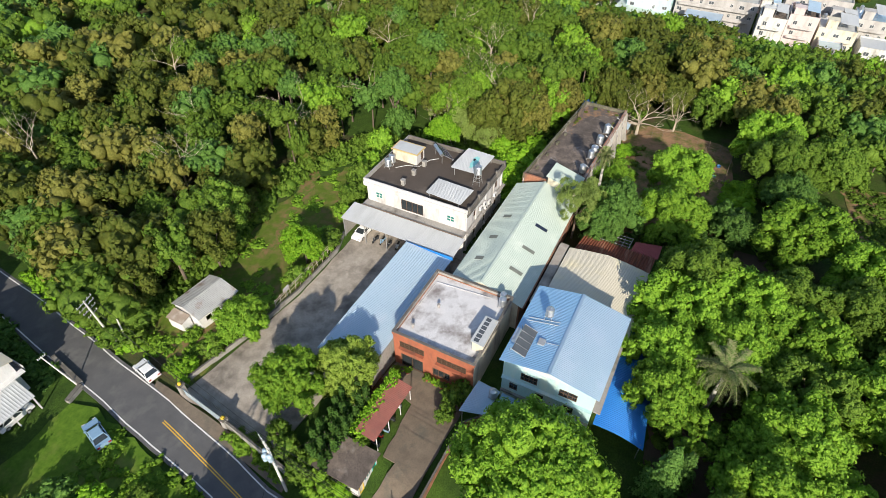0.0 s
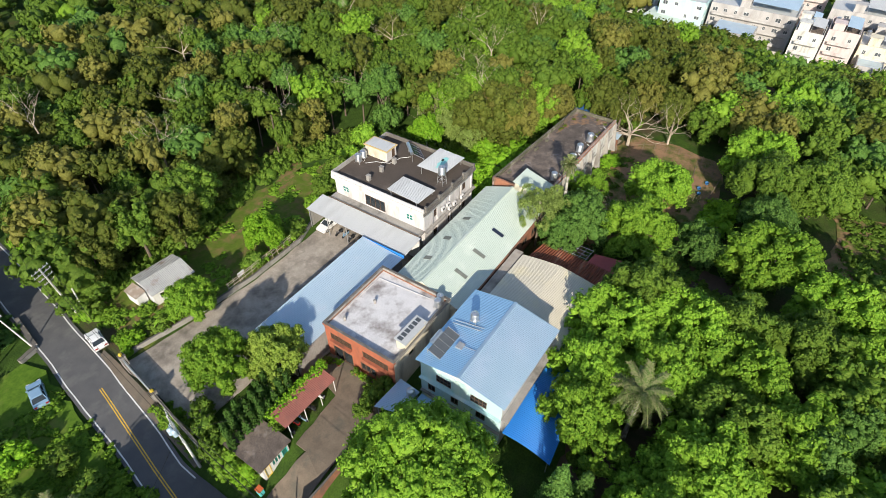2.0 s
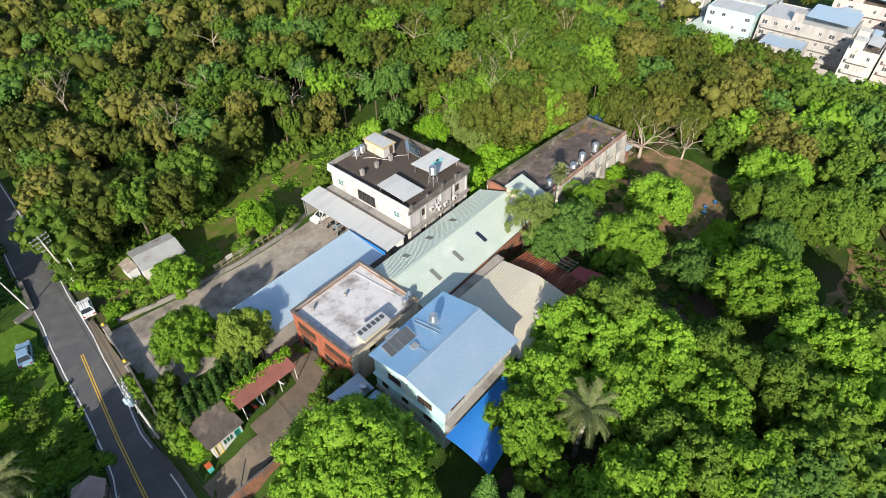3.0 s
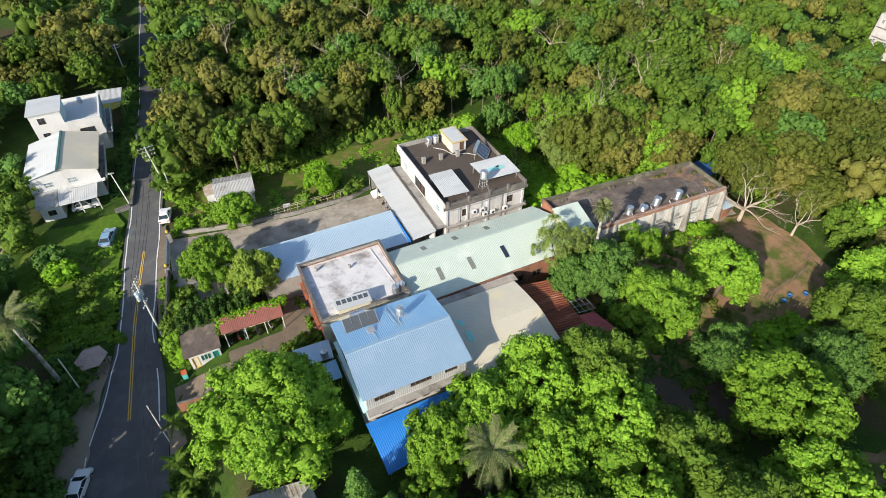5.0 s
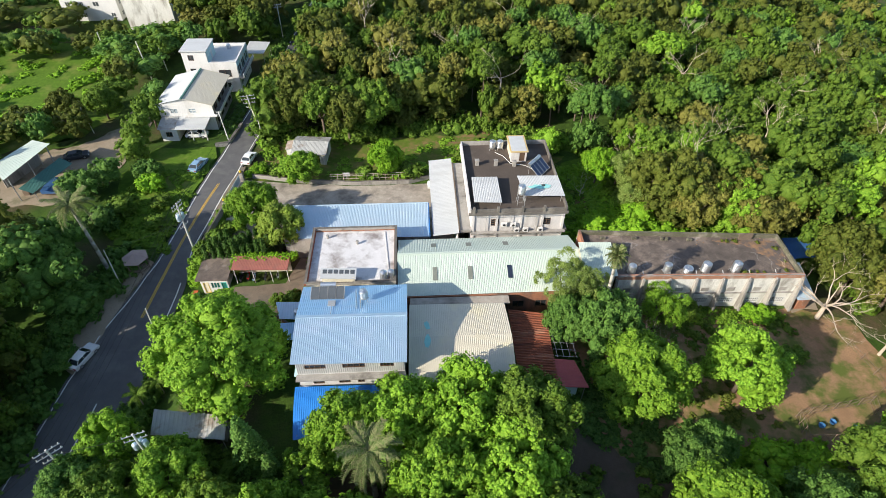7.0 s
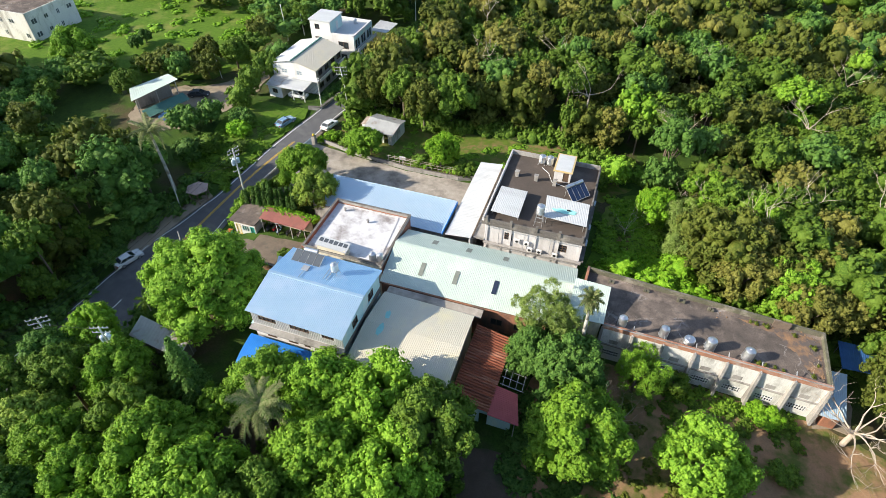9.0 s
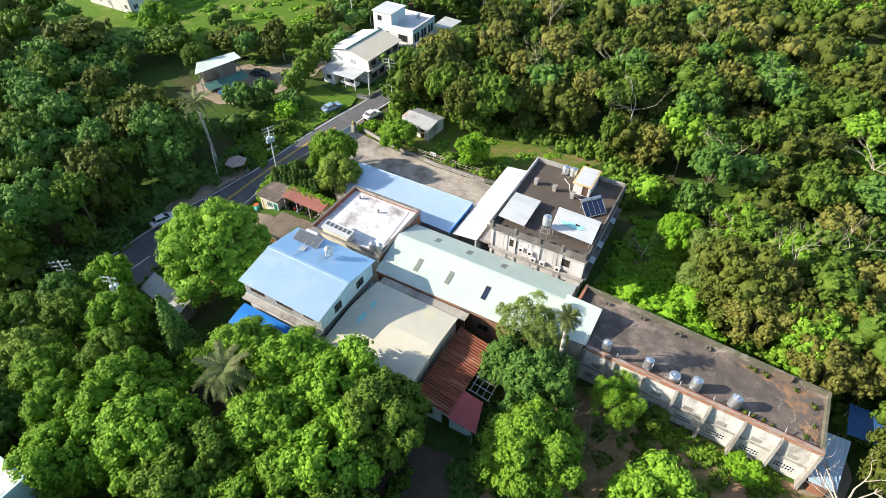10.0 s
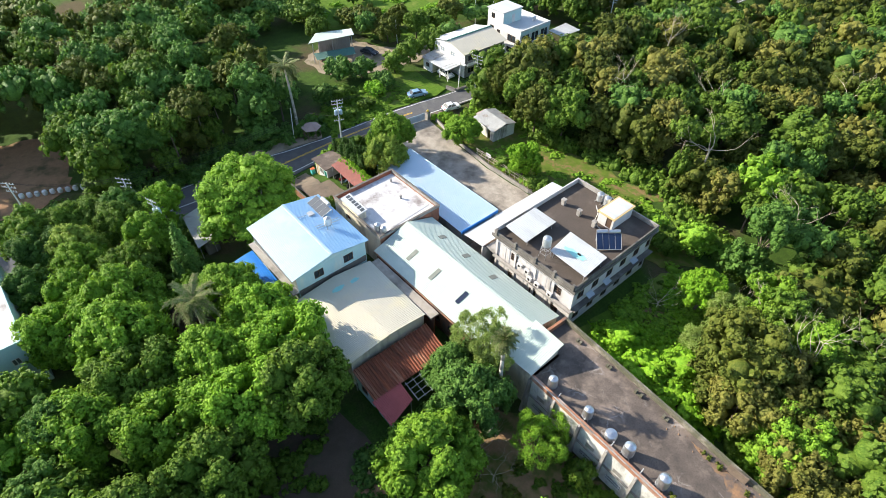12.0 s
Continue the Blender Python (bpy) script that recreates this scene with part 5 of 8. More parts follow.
        if 0 < i < bays:
            b2 = bmesh.new()
            tube(b2, (p.x, p.y - 0.35, 5.9), (p.x, p.y + 0.9, 6.6), 0.06, n=6)
            part("strut", b2, "galv", t, "grey pipe strut")
    part("string_course", wall_bm((A[0], A[1] - 0.18), (B[0], B[1] - 0.18), 2.9, 3.1, 0.176), "grey", t)
    part("parapet", wall_bm((A[0], A[1] - 0.1), (B[0] + 0.1, B[1] - 0.1), 5.85, 6.5, 0.4), "parapet_brick", t, "orange-brown brick parapet")
    part("coping", wall_bm((A[0], A[1] - 0.13), (B[0] + 0.1, B[1] - 0.13), 6.5, 6.54, 0.14), "grey", t, "pale mortar edge")
    part("parapet", wall_bm((B[0] + 0.1, B[1] + 0.31), C, 5.5, 6.4, 0.3), "moss", t)
    part("wall", wall_bm((B[0], B[1] + 0.26), C, 0, 5.5, 0.25), "panel", t)
    part("parapet", wall_bm(C, D, 5.5, 6.45, 0.35), "moss", t, "mossy concrete parapet")
    part("wall", wall_bm(C, D, 0, 5.5, 0.25), "panel", t)
    part("parapet", wall_bm(D, (75.0, 19.4), 5.5, 6.5, 0.35), "brick_old", t)
    part("wall", wall_bm(D, (75.0, 19.4), 0, 5.5, 0.25), "brick_old", t)
    rng = random.Random(4)
    for i, (x, y) in enumerate(((78.6, 22.2), (83.2, 22.0), (87.6, 21.6), (91.3, 21.3))):
        w = rng.uniform(0.3, 0.5)
        part("vent_stub", boxes((x - w, x - w + 0.28, y - 0.2, y + 0.2, 5.8, 6.1 + rng.uniform(0, 0.25)), (x + w - 0.24, x + w + 0.05, y - 0.22, y + 0.15, 5.8, 6.05 + rng.uniform(0, 0.2)), (x - w + 0.28, x + w - 0.24, y - 0.15, y + 0.1, 5.8, 5.92)), "moss", t, "broken concrete vent")
    b2 = bmesh.new()
    for i in range(90):
        if i % 3:
            x, y = 103.7 - rng.random() ** 2 * 1.2, 14.2 + rng.uniform(0, 6.8)
        else:
            x, y = 92 + rng.uniform(0, 11.5), 21.35 - rng.random() ** 2 * 1.4
        s = rng.uniform(0.04, 0.14)
        turned(b2, (x, y, 5.79), [(s, 0), (s * rng.uniform(0.6, 1), s * 0.5), (s * 0.2, s * 0.8)], 5)
    part("rubble", b2, "soil_film", t, "orange soil and rubble on the roof")["kind"] = "stuff"
    part("board", boxes((98.6, 100.6, 21.05, 21.25, 5.8, 6.9)), "wood", t, "weathered timber board leaning on the parapet")
    b2 = bmesh.new()
    pts = [(94.5, 21.2), (97, 20.2), (99, 20.0), (100.2, 18.2), (101.2, 17.6), (101.6, 16.0), (102.4, 15.2), (103.2, 14.6), (103.8, 14.6), (104.0, 20.6), (99, 20.9)]
    out = []
    for p, q in zip(pts, pts[1:] + pts[:1]):
        for k in range(6):
            out.append((p[0] + (q[0] - p[0]) * k / 6 + rng.uniform(-0.1, 0.1), p[1] + (q[1] - p[1]) * k / 6 + rng.uniform(-0.1, 0.1)))
    prism(b2, out, 5.79, 5.812)
    bmesh.ops.triangulate(b2, faces=[f for f in b2.faces if len(f.verts) > 4])
    part("soil_film", b2, "soil_film", t, "thin film of orange soil")


long_building()
tank(80.6, 14.9, 5.8, 0.55, 1.5, 0.4)
tank(85.6, 14.9, 5.8, 0.55, 1.5, 0.4)
tank(88.7, 15.0, 5.8, 0.65, 0.9, 0.0, "low white plastic water tank on a dark roof")
tank(91.0, 14.8, 5.8, 0.62, 1.6, 0.35)
tank(95.2, 14.6, 5.8, 0.62, 1.7, 0.35)


# ---- blue-roofed house ----
def blue_house():
    x0, x1, y0, y1 = 37.0, 49.4, 0.4, 11.2
    t = thing("house", "two-storey house with a blue corrugated gable roof", "house", ((x0 + x1) / 2, (y0 + y1) / 2, 0))
    # same sheet on both slopes; north one's shade is put into its deeper blue
    part("roof_slope", sheet((36.65, 5.9, 9.7), (49.85, 5.8, 9.7), (49.8, 11.6, 8.65), (36.65, 11.7, 8.65), pitch=0.24), "metal_blue_shade", t)
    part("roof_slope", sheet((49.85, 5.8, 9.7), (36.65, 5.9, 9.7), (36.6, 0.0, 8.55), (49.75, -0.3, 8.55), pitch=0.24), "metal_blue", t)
    b2 = bmesh.new()
    prism(b2, [(36.65, 5.7), (49.85, 5.6), (49.85, 6.0), (36.65, 6.1)], lambda x, y: 9.72 - abs(y - 5.85) * 0.18, lambda x, y: 9.81 - abs(y - 5.85) * 0.18)
    part("ridge_cap", b2, "metal_blue", t)
    wh = [(2.2, 4.2, 6.2, 7.4), (6.8, 8.9, 6.2, 7.4), (1.0, 2.0, 3.6, 4.7), (4.2, 5.2, 3.6, 4.7), (7.6, 8.8, 3.6, 4.7)]
    a, b = (x0, y1), (x0, y0)
    part("wall", wall_bm(a, b, 0, 8.5, 0.22, wh), "teal", t, "pale teal wall")
    for i, h in enumerate(wh):
        window(t, a, b, h, 0.1, "frame_brown", bars=3 if i < 2 else 1, rails=1 if i < 2 else 0, label="brown barred window")
    part("ledge", boxes((x0 - 0.45, x0 - 0.003, y0, y1, 5.55, 5.7)), "teal", t, "teal painted ledge")
    part("ledge", boxes((x0 - 0.35, x0 - 0.003, y0, y1, 2.8, 2.95)), "grey", t)
    sh = [(1.0, 3.4, 7.0, 7.7), (5.3, 7.9, 7.0, 7.7), (9.6, 11.2, 7.0, 7.7), (1.6, 2.9, 4.0, 5.0), (4.6, 5.9, 4.0, 5.0), (6.8, 7.6, 4.0, 5.0), (9.0, 11.0, 3.9, 5.1)]
    a, b = (x0, y0), (x1, y0)
    part("wall", wall_bm(a, b, 0, 8.5, 0.22, sh), "white", t, "wall with upper metal cladding")
    for h in sh:
        window(t, a, b, h, 0.12, "frame_brown", bars=3 if h[2] > 6 else 1)
    b2 = bmesh.new()
    for i in range(50):
        u = x0 + 0.12 + i * 0.247
        if any(h[0] - 0.1 < u - x0 < h[1] + 0.1 for h in sh[:3]):
            box(b2, u, u + 0.08, y0 - 0.04, y0 - 0.004, 6.1, 6.95)
            box(b2, u, u + 0.08, y0 - 0.04, y0 - 0.004, 7.75, 8.4)
        else:
            box(b2, u, u + 0.08, y0 - 0.04, y0 - 0.004, 6.1, 8.4)
    part("cladding", b2, "galv", t, "ribbed pale metal cladding")["kind"] = "stuff"
    part("ledge", boxes((x0 - 0.1, x1 + 0.15, y0 - 0.9, y0 - 0.045, 5.75, 5.95)), "grey", t, "grey concrete ledge")
    eh = [(2.6, 4.0, 6.5, 7.8), (7.2, 8.7, 6.5, 7.8)]
    a, b = (x1, y0), (x1, y1)
    part("wall", wall_bm(a, b, 0, 8.5, 0.22, eh), "teal", t, "pale teal end wall")
    for h in eh:
        window(t, a, b, h, 0.1, "frame_brown", bars=1)
    part("plinth_band", boxes((x1 + 0.003, x1 + 0.06, y0 + 0.1, y1 - 0.1, 4.9, 5.9)), "darkgrey", t, "blackened concrete band")
    part("wall", wall_bm((x1, y1), (x0, y1), 0, 8.5, 0.22), "white", t)
    for x in (x0 + 0.05, x1 - 0.2):
        b2 = bmesh.new()
        v0 = [b2.verts.new((x, y, z)) for y, z in ((y0 + 0.23, 8.4), (y1 - 0.23, 8.4), (y1 - 0.23, 8.62), (5.85, 9.6), (y0 + 0.23, 8.55))]
        v1 = [b2.verts.new((x + 0.15, v.co.y, v.co.z)) for v in v0]
        b2.faces.new(v0)
        b2.faces.new(v1[::-1])
        for i in range(5):
            b2.faces.new((v0[i], v1[i], v1[(i + 1) % 5], v0[(i + 1) % 5]))
        part("gable", b2, "white" if x < 40 else "teal", t)
    part("roof_hatch", boxes((40.2, 41.1, 7.7, 8.5, 9.2, 9.52)), "galv", t, "small grey box on the roof")
    b2 = bmesh.new()
    for dx in (0.0, 0.5):
        tube(b2, (43.4 + dx, 10.9, 8.95), (43.7 + dx, 7.0, 9.62), 0.045, n=6)
    tube(b2, (40.7, 7.7, 9.5), (40.75, 6.1, 9.82), 0.035, n=6)
    part("pipe", b2, "galv", t, "grey water pipe on the roof")
    part("floor_slab", boxes((x0 + 0.22, x1 - 0.22, y0 + 0.22, y1 - 0.22, 2.9, 3.1), (x0 + 0.22, x1 - 0.22, y0 + 0.22, y1 - 0.22, 5.7, 5.9)), "grey", t)


blue_house()
solar_heater(40.0, 9.98, 8.75, -1, 4.1, "dusty grey solar collector on a blue roof", "solar_old", 1, 4, 0.6)
tank(44.6, 8.6, 9.1, 0.5, 1.2, 0.8, "stainless steel water tank on a stand on a blue roof")

# blue curved canopy south of the blue house
bc = thing("canopy", "vivid blue corrugated curved canopy beside the house", "canopy", (43, -3, 0))
part("sheet", sheet((36.5, -0.1, 4.2), (50.4, -0.3, 4.2), (50.6, -4.6, 3.2), (36.8, -6.0, 2.7), pitch=0.24, steps=8, sag=0.45), "metal_vblue", bc)
for x, y in ((37.2, -5.6), (41.5, -5.2), (46, -4.8), (50, -4.3)):
    b2 = bmesh.new()
    tube(b2, (x, y, 0), (x, y, 2.85 + (y + 6) * 0.3), 0.06, n=6)
    part("post", b2, "galv", bc)
sheet_roof("dark green translucent sheet canopy", [(50.5, 0.0, 4.3), (54.5, -0.4, 4.3), (54.3, -2.6, 3.9), (50.5, -2.4, 3.9)], "dgreen", [(0.05, 0.95), (0.95, 0.95)], 0.0)

# grey-blue sheet roofs west of the blue house
sheet_roof("blue corrugated canopy between the houses", [(31.7, 14.3, 3.1), (36.4, 13.9, 3.3), (36.2, 10.9, 3.2), (32.6, 11.4, 3.0)], "metal_blue", [(0.05, 0.1), (0.05, 0.9), (0.95, 0.9)], 0.0, pitch=0.25)
# reuses the deepened blue of the roof's north slope
sheet_roof("light blue corrugated canopy between the houses", [(32.6, 10.7, 2.9), (36.3, 10.7, 3.0), (36.3, 7.9, 2.8), (32.9, 8.1, 2.7)], "metal_blue_shade", [(0.05, 0.1), (0.05, 0.9), (0.95, 0.9)], 0.0, pitch=0.25)


# ---- beige-roofed hall ----
bh = thing("hall", "low hall with a beige corrugated gable roof", "hall", (56.5, 5.5, 0))
part("roof_slope", sheet((49.9, 5.4, 5.75), (62.7, 5.3, 5.75), (62.6, 11.1, 5.0), (50.0, 11.3, 5.0), pitch=0.24, steps=4, sag=0.08), "metal_beige", bh)
part("roof_slope", sheet((62.7, 5.3, 5.75), (49.9, 5.4, 5.75), (49.8, -0.8, 4.9), (62.6, -0.6, 4.9), pitch=0.24, steps=4, sag=0.08), "metal_beige", bh)
part("wall", boxes((50.2, 62.4, -0.3, -0.1, 0, 4.85)), "cream", bh)
part("wall", boxes((50.2, 62.4, 10.8, 11.0, 0, 4.9)), "cream", bh)
b2 = bmesh.new()
v0 = [b2.verts.new((62.2, y, z)) for y, z in ((-0.08, 0), (10.78, 0), (10.78, 4.95), (5.35, 5.65), (-0.08, 4.85))]
v1 = [b2.verts.new((62.4, v.co.y, v.co.z)) for v in v0]
b2.faces.new(v0)
b2.faces.new(v1[::-1])
for i in range(5):
    b2.faces.new((v0[i], v1[i], v1[(i + 1) % 5], v0[(i + 1) % 5]))
part("gable_wall", b2, "cream", bh)
blot(52.2, 7.2, 5.64, 0.35, 0.8, 0.2, "turq_pale", bh, "turquoise coating smear", -0.13, 5)
blot(52.2, 4.7, 5.75, 0.4, 1.0, -0.1, "turq_pale", bh, "turquoise coating smear", 0.137, 6)
part("gutter_slab", boxes((50.1, 63.4, 11.35, 12.7, 4.45, 4.7)), "slab", bh, "pale stained concrete gutter slab")
part("gutter_wall", boxes((50.1, 63.0, 12.2, 12.4, 0, 4.45)), "brick_old", bh)

rs = thing("shed", "shed with a rusty dark red corrugated roof", "shed", (65.5, 4.5, 0))
part("roof", sheet((63.0, -0.6, 3.95), (63.15, 10.7, 3.95), (68.1, 10.1, 3.6), (67.75, -0.8, 3.45), pitch=0.4, depth=0.2), "rust", rs)
part("roof", sheet((67.7, -1.1, 3.5), (67.7, 2.95, 3.55), (70.4, 2.75, 3.3), (71.4, -1.15, 3.15), pitch=0.24), "pink", rs, "faded pinkish red roof sheet")
for i in range(7):
    b2 = bmesh.new()
    tube(b2, (68.1, 3.4 + i * 1.05, 3.5), (71.0, 3.2 + i * 1.05, 3.3), 0.035, n=5)
    part("frame_bar", b2, "galv", rs, "bare grey roof frame")
for i in range(4):
    b2 = bmesh.new()
    tube(b2, (68.4 + i * 0.8, 3.2, 3.5 - i * 0.05), (68.4 + i * 0.8, 9.9, 3.5 - i * 0.05), 0.035, n=5)
    part("frame_bar", b2, "galv", rs, "bare grey roof frame")
for x, y in ((63.3, -0.5), (70.9, -1.0), (70.2, 2.6), (67.8, 9.9), (70.9, 9.6)):
    b2 = bmesh.new()
    tube(b2, (x, y, 0), (x, y, 3.2), 0.06, n=6)
    part("post", b2, "galv", rs)
ho = [(1.0, 2.2, 1.0, 2.2), (3.4, 4.4, 0.0, 2.1)]
part("wall", wall_bm((63.2, -0.3), (70.4, -0.3), 0, 3.1, 0.15, ho), "teal", rs, "pale blue-grey plank wall")
window(rs, (63.2, -0.3), (70.4, -0.3), ho[0], 0.1, "frame_brown", bars=1)


# ---- gatehouse and red shed on the drive ----
gh = thing("gatehouse", "small white gatehouse with a dark stained flat roof", "gatehouse", (21.6, 22, 0))
x0, x1, y0, y1 = 19.7, 23.6, 19.4, 24.8
ho = [(0.3, 1.1, 0.0, 2.1), (1.4, 2.7, 0.9, 2.1), (2.9, 3.7, 0.0, 2.1)]
part("wall", wall_bm((x0, y0), (x1, y0), 0, 2.85, 0.2, ho), "white", gh)
window(gh, (x0, y0), (x1, y0), ho[0], 0.1, "yellow", "cream", 0, name="door", label="yellow framed door")
window(gh, (x0, y0), (x1, y0), ho[1], 0.1, "frame_white", "glass_teal", 2)
window(gh, (x0, y0), (x1, y0), ho[2], 0.1, "turq", "glass_teal", 0, name="door", label="turquoise door")
part("wall", wall_bm((x1, y0), (x1, y1), 0, 2.85, 0.2), "white", gh)
part("wall", wall_bm((x1, y1), (x0, y1), 0, 2.85, 0.2), "white", gh)
part("wall", wall_bm((x0, y1), (x0, y0), 0, 2.85, 0.2, [(1.5, 3.5, 0.9, 2.1)]), "white", gh)
window(gh, (x0, y1), (x0, y0), (1.5, 3.5, 0.9, 2.1), 0.1, "frame_white", "glass", 2)
part("roof", boxes((x0 - 0.45, x1 + 0.35, y0 - 0.45, y1 + 0.3, 2.85, 3.05)), "roof_long", gh, "dark stained flat roof")
part("plinth", boxes((x0 + 0.02, x1 - 0.02, y0 + 0.02, y1 - 0.02, -1.2, 0.0)), "grey", gh, "concrete plinth on the slope")
gh.location += Vector((-0.4, 1.1, -1.2))

rd = thing("carport", "open shed with a dull red sloping roof", "shed", (28, 22.3, 0))
part("roof", sheet((24.1, 23.7, 3.1), (32.3, 23.4, 3.1), (32.2, 20.8, 2.75), (24.0, 21.1, 2.75), pitch=0.22, depth=0.012), "redroof", rd)
for x in (24.4, 27.0, 29.6, 32.0):
    b2 = bmesh.new()
    tube(b2, (x, 21.1, 0), (x, 21.1, 2.72), 0.06, n=6)
    part("post", b2, "white", rd, "white post")
part("back_wall", boxes((24.2, 32.1, 23.3, 23.45, 0, 3.0)), "cream", rd)

# low walls
def low_wall(label, pts, h, th, material):
    t = thing("garden_wall", label, "wall", (pts[0][0], pts[0][1], 0))
    for p, q in zip(pts, pts[1:]):
        part("wall", wall_bm(p, q, -3.0, h, th), material, t)
        part("coping", wall_bm((p[0] - 0.03, p[1]), (q[0] - 0.03, q[1]), h, h + 0.06, th + 0.05), "darkgrey", t)
    return t


low_wall("low stained concrete wall along the courtyard", [(54, 46.4), (50, 45.0), (40, 44.9), (30.5, 46.0), (21.0, 48.0)], 0.8, 0.2, "grey")
low_wall("low stained wall beside the road", [(18.6, 38.8), (17.9, 33.5), (17.3, 28.8)], 1.3, 0.2, "grey")
low_wall("low old brick wall along the drive", [(35.2, 10.6), (31.6, 13.8), (22.0, 13.9), (17.2, 14.2)], 1.2, 0.2, "brick_old")


low_wall("low concrete ledge with planting beside the road", [(15.4, 66.5), (14.4, 59.6), (12.0, 59.0)], 0.5, 0.5, "grey")


def gate():
    t = thing("sliding_gate", "long low steel sliding gate at the courtyard entrance", "gate", (19.1, 43, 0))
    a, b = Vector((18.75, 39.5, 0)), Vector((19.55, 46.3, 0))
    b2 = bmesh.new()
    for z in (0.15, 1.65):
        tube(b2, a + Vector((0, 0, z)), b + Vector((0, 0, z)), 0.06, n=6)
    part("rail", b2, "steel", t)
    for i in range(24):
        p = a.lerp(b, i / 23)
        b2 = bmesh.new()
        tube(b2, p + Vector((0, 0, 0.15)), p + Vector((0, 0, 1.65)), 0.03, n=5)
        part("bar", b2, "galv", t)
    b2 = bmesh.new()
    d = (b - a).normalized()
    n = Vector((-d.y, d.x, 0)) * 0.02
    for z0, z1 in ((0.25, 1.55),):
        v = [b2.verts.new(p) for p in (a - n + Vector((0, 0, z0)), b - n + Vector((0, 0, z0)), b - n + Vector((0, 0, z1)), a - n + Vector((0, 0, z1)), a + n + Vector((0, 0, z0)), b + n + Vector((0, 0, z0)), b + n + Vector((0, 0, z1)), a + n + Vector((0, 0, z1)))]
        for f in ((0, 1, 2, 3), (7, 6, 5, 4), (0, 4, 5, 1), (1, 5, 6, 2), (2, 6, 7, 3), (3, 7, 4, 0)):
            b2.faces.new([v[k] for k in f])
    part("panel", b2, "metal_lblue", t, "pale steel panel")
    for x, y in ((19.75, 47.0), (18.7, 38.9)):
        g = thing("gate_post", "stone gate post with a yellow lamp cap", "gate post", (x, y, 0), "gate posts")
        part("pillar", boxes((x - 0.35, x + 0.35, y - 0.35, y + 0.35, 0, 1.7)), "grey", g)
        part("cap", boxes((x - 0.42, x + 0.42, y - 0.42, y + 0.42, 1.7, 1.82)), "darkgrey", g)
        b2 = bmesh.new()
        turned(b2, (x, y, 1.82), [(0.2, 0), (0.27, 0.15), (0.2, 0.35), (0.05, 0.45)], 10)
        part("lamp", b2, "yellow", g, "yellow lamp globe")


gate()

# ---- tool shed in the clearing ----
sd = thing("tool_shed", "small pale shed with a grey corrugated roof", "shed", (31.6, 54, 0))
part("roof", sheet((28.4, 54.9, 3.3), (35.1, 54.2, 3.3), (34.8, 50.9, 2.5), (28.1, 51.9, 2.5), pitch=0.24), "fibre", sd)
part("roof", sheet((35.1, 54.2, 3.3), (28.4, 54.9, 3.3), (28.6, 57.6, 2.6), (35.3, 56.9, 2.6), pitch=0.24), "fibre", sd)
part("wall", wall_bm((28.4, 52.3), (34.5, 51.4), 0, 2.5, 0.15, [(1.0, 1.9, 0.9, 1.8), (4.2, 5.1, 0, 2.0)]), "panel", sd)
part("wall", wall_bm((34.5, 51.56), (34.9, 56.6), 0, 2.55, 0.15), "panel", sd)
part("wall", wall_bm((34.9, 56.8), (28.8, 57.3), 0, 2.55, 0.15), "panel", sd)
b2 = bmesh.new()
v0 = [b2.verts.new(p) for p in ((28.4, 52.5, 0), (28.8, 57.1, 0), (28.75, 57.1, 2.6), (28.5, 54.85, 3.2), (28.4, 52.5, 2.55))]
v1 = [b2.verts.new(v.co + Vector((0.15, 0, 0))) for v in v0]
b2.faces.new(v0)
b2.faces.new(v1[::-1])
for i in range(5):
    b2.faces.new((v0[i], v1[i], v1[(i + 1) % 5], v0[(i + 1) % 5]))
part("gable_wall", b2, "white", sd)
part("lean_to", boxes((26.9, 28.3, 54.0, 56.8, 0, 1.9)), "white", sd)
part("lean_to_roof", sheet((28.38, 56.9, 2.3), (28.38, 53.9, 2.3), (26.7, 53.9, 1.95), (26.7, 56.9, 1.95), pitch=0.24), "fibre_brown", sd, "brown stained lean-to roof")


# ---- houses across the road ----
def white_gable_house():
    t = thing("house", "two-storey white house with a beige gable roof", "house", (6, 71, 0))
    x0, x1, y0, y1 = 0.7, 11.3, 64.9, 77.3
    part("roof_slope", sheet((6.4, 77.6, 7.25), (5.9, 64.4, 7.25), (0.1, 64.9, 5.75), (0.6, 77.9, 5.75), pitch=0.35), "metal_white", t, "pale worn roof slope")
    part("roof_slope", sheet((5.9, 64.4, 7.25), (6.4, 77.6, 7.25), (12.1, 77.6, 5.75), (11.7, 64.3, 5.75), pitch=0.35), "metal_beige", t)
    b2 = bmesh.new()
    prism(b2, [(5.72, 64.35), (6.08, 64.35), (6.58, 77.6), (6.22, 77.6)], 7.2, 7.36)
    part("ridge_cap", b2, "dgreen", t, "green ridge cap")
    hs = [(2.2, 3.6, 3.9, 4.9), (5.8, 7.2, 3.9, 4.9)]
    part("wall", wall_bm((x0, y0), (x1, y0), 0, 5.6, 0.2, hs), "white", t)
    for h in hs:
        window(t, (x0, y0), (x1, y0), h, 0.1, "frame_white", "glass_pale", bars=1, rails=1)
    for y in (y0 + 0.02, y1 - 0.22):
        b2 = bmesh.new()
        v0 = [b2.verts.new((x, y, z)) for x, z in ((x0, 5.6), (x1, 5.6), (6.0, 7.1))]
        v1 = [b2.verts.new(v.co + Vector((0, 0.18, 0))) for v in v0]
        b2.faces.new(v0)
        b2.faces.new(v1[::-1])
        for i in range(3):
            b2.faces.new((v0[i], v1[i], v1[(i + 1) % 3], v0[(i + 1) % 3]))
        part("gable", b2, "white", t)
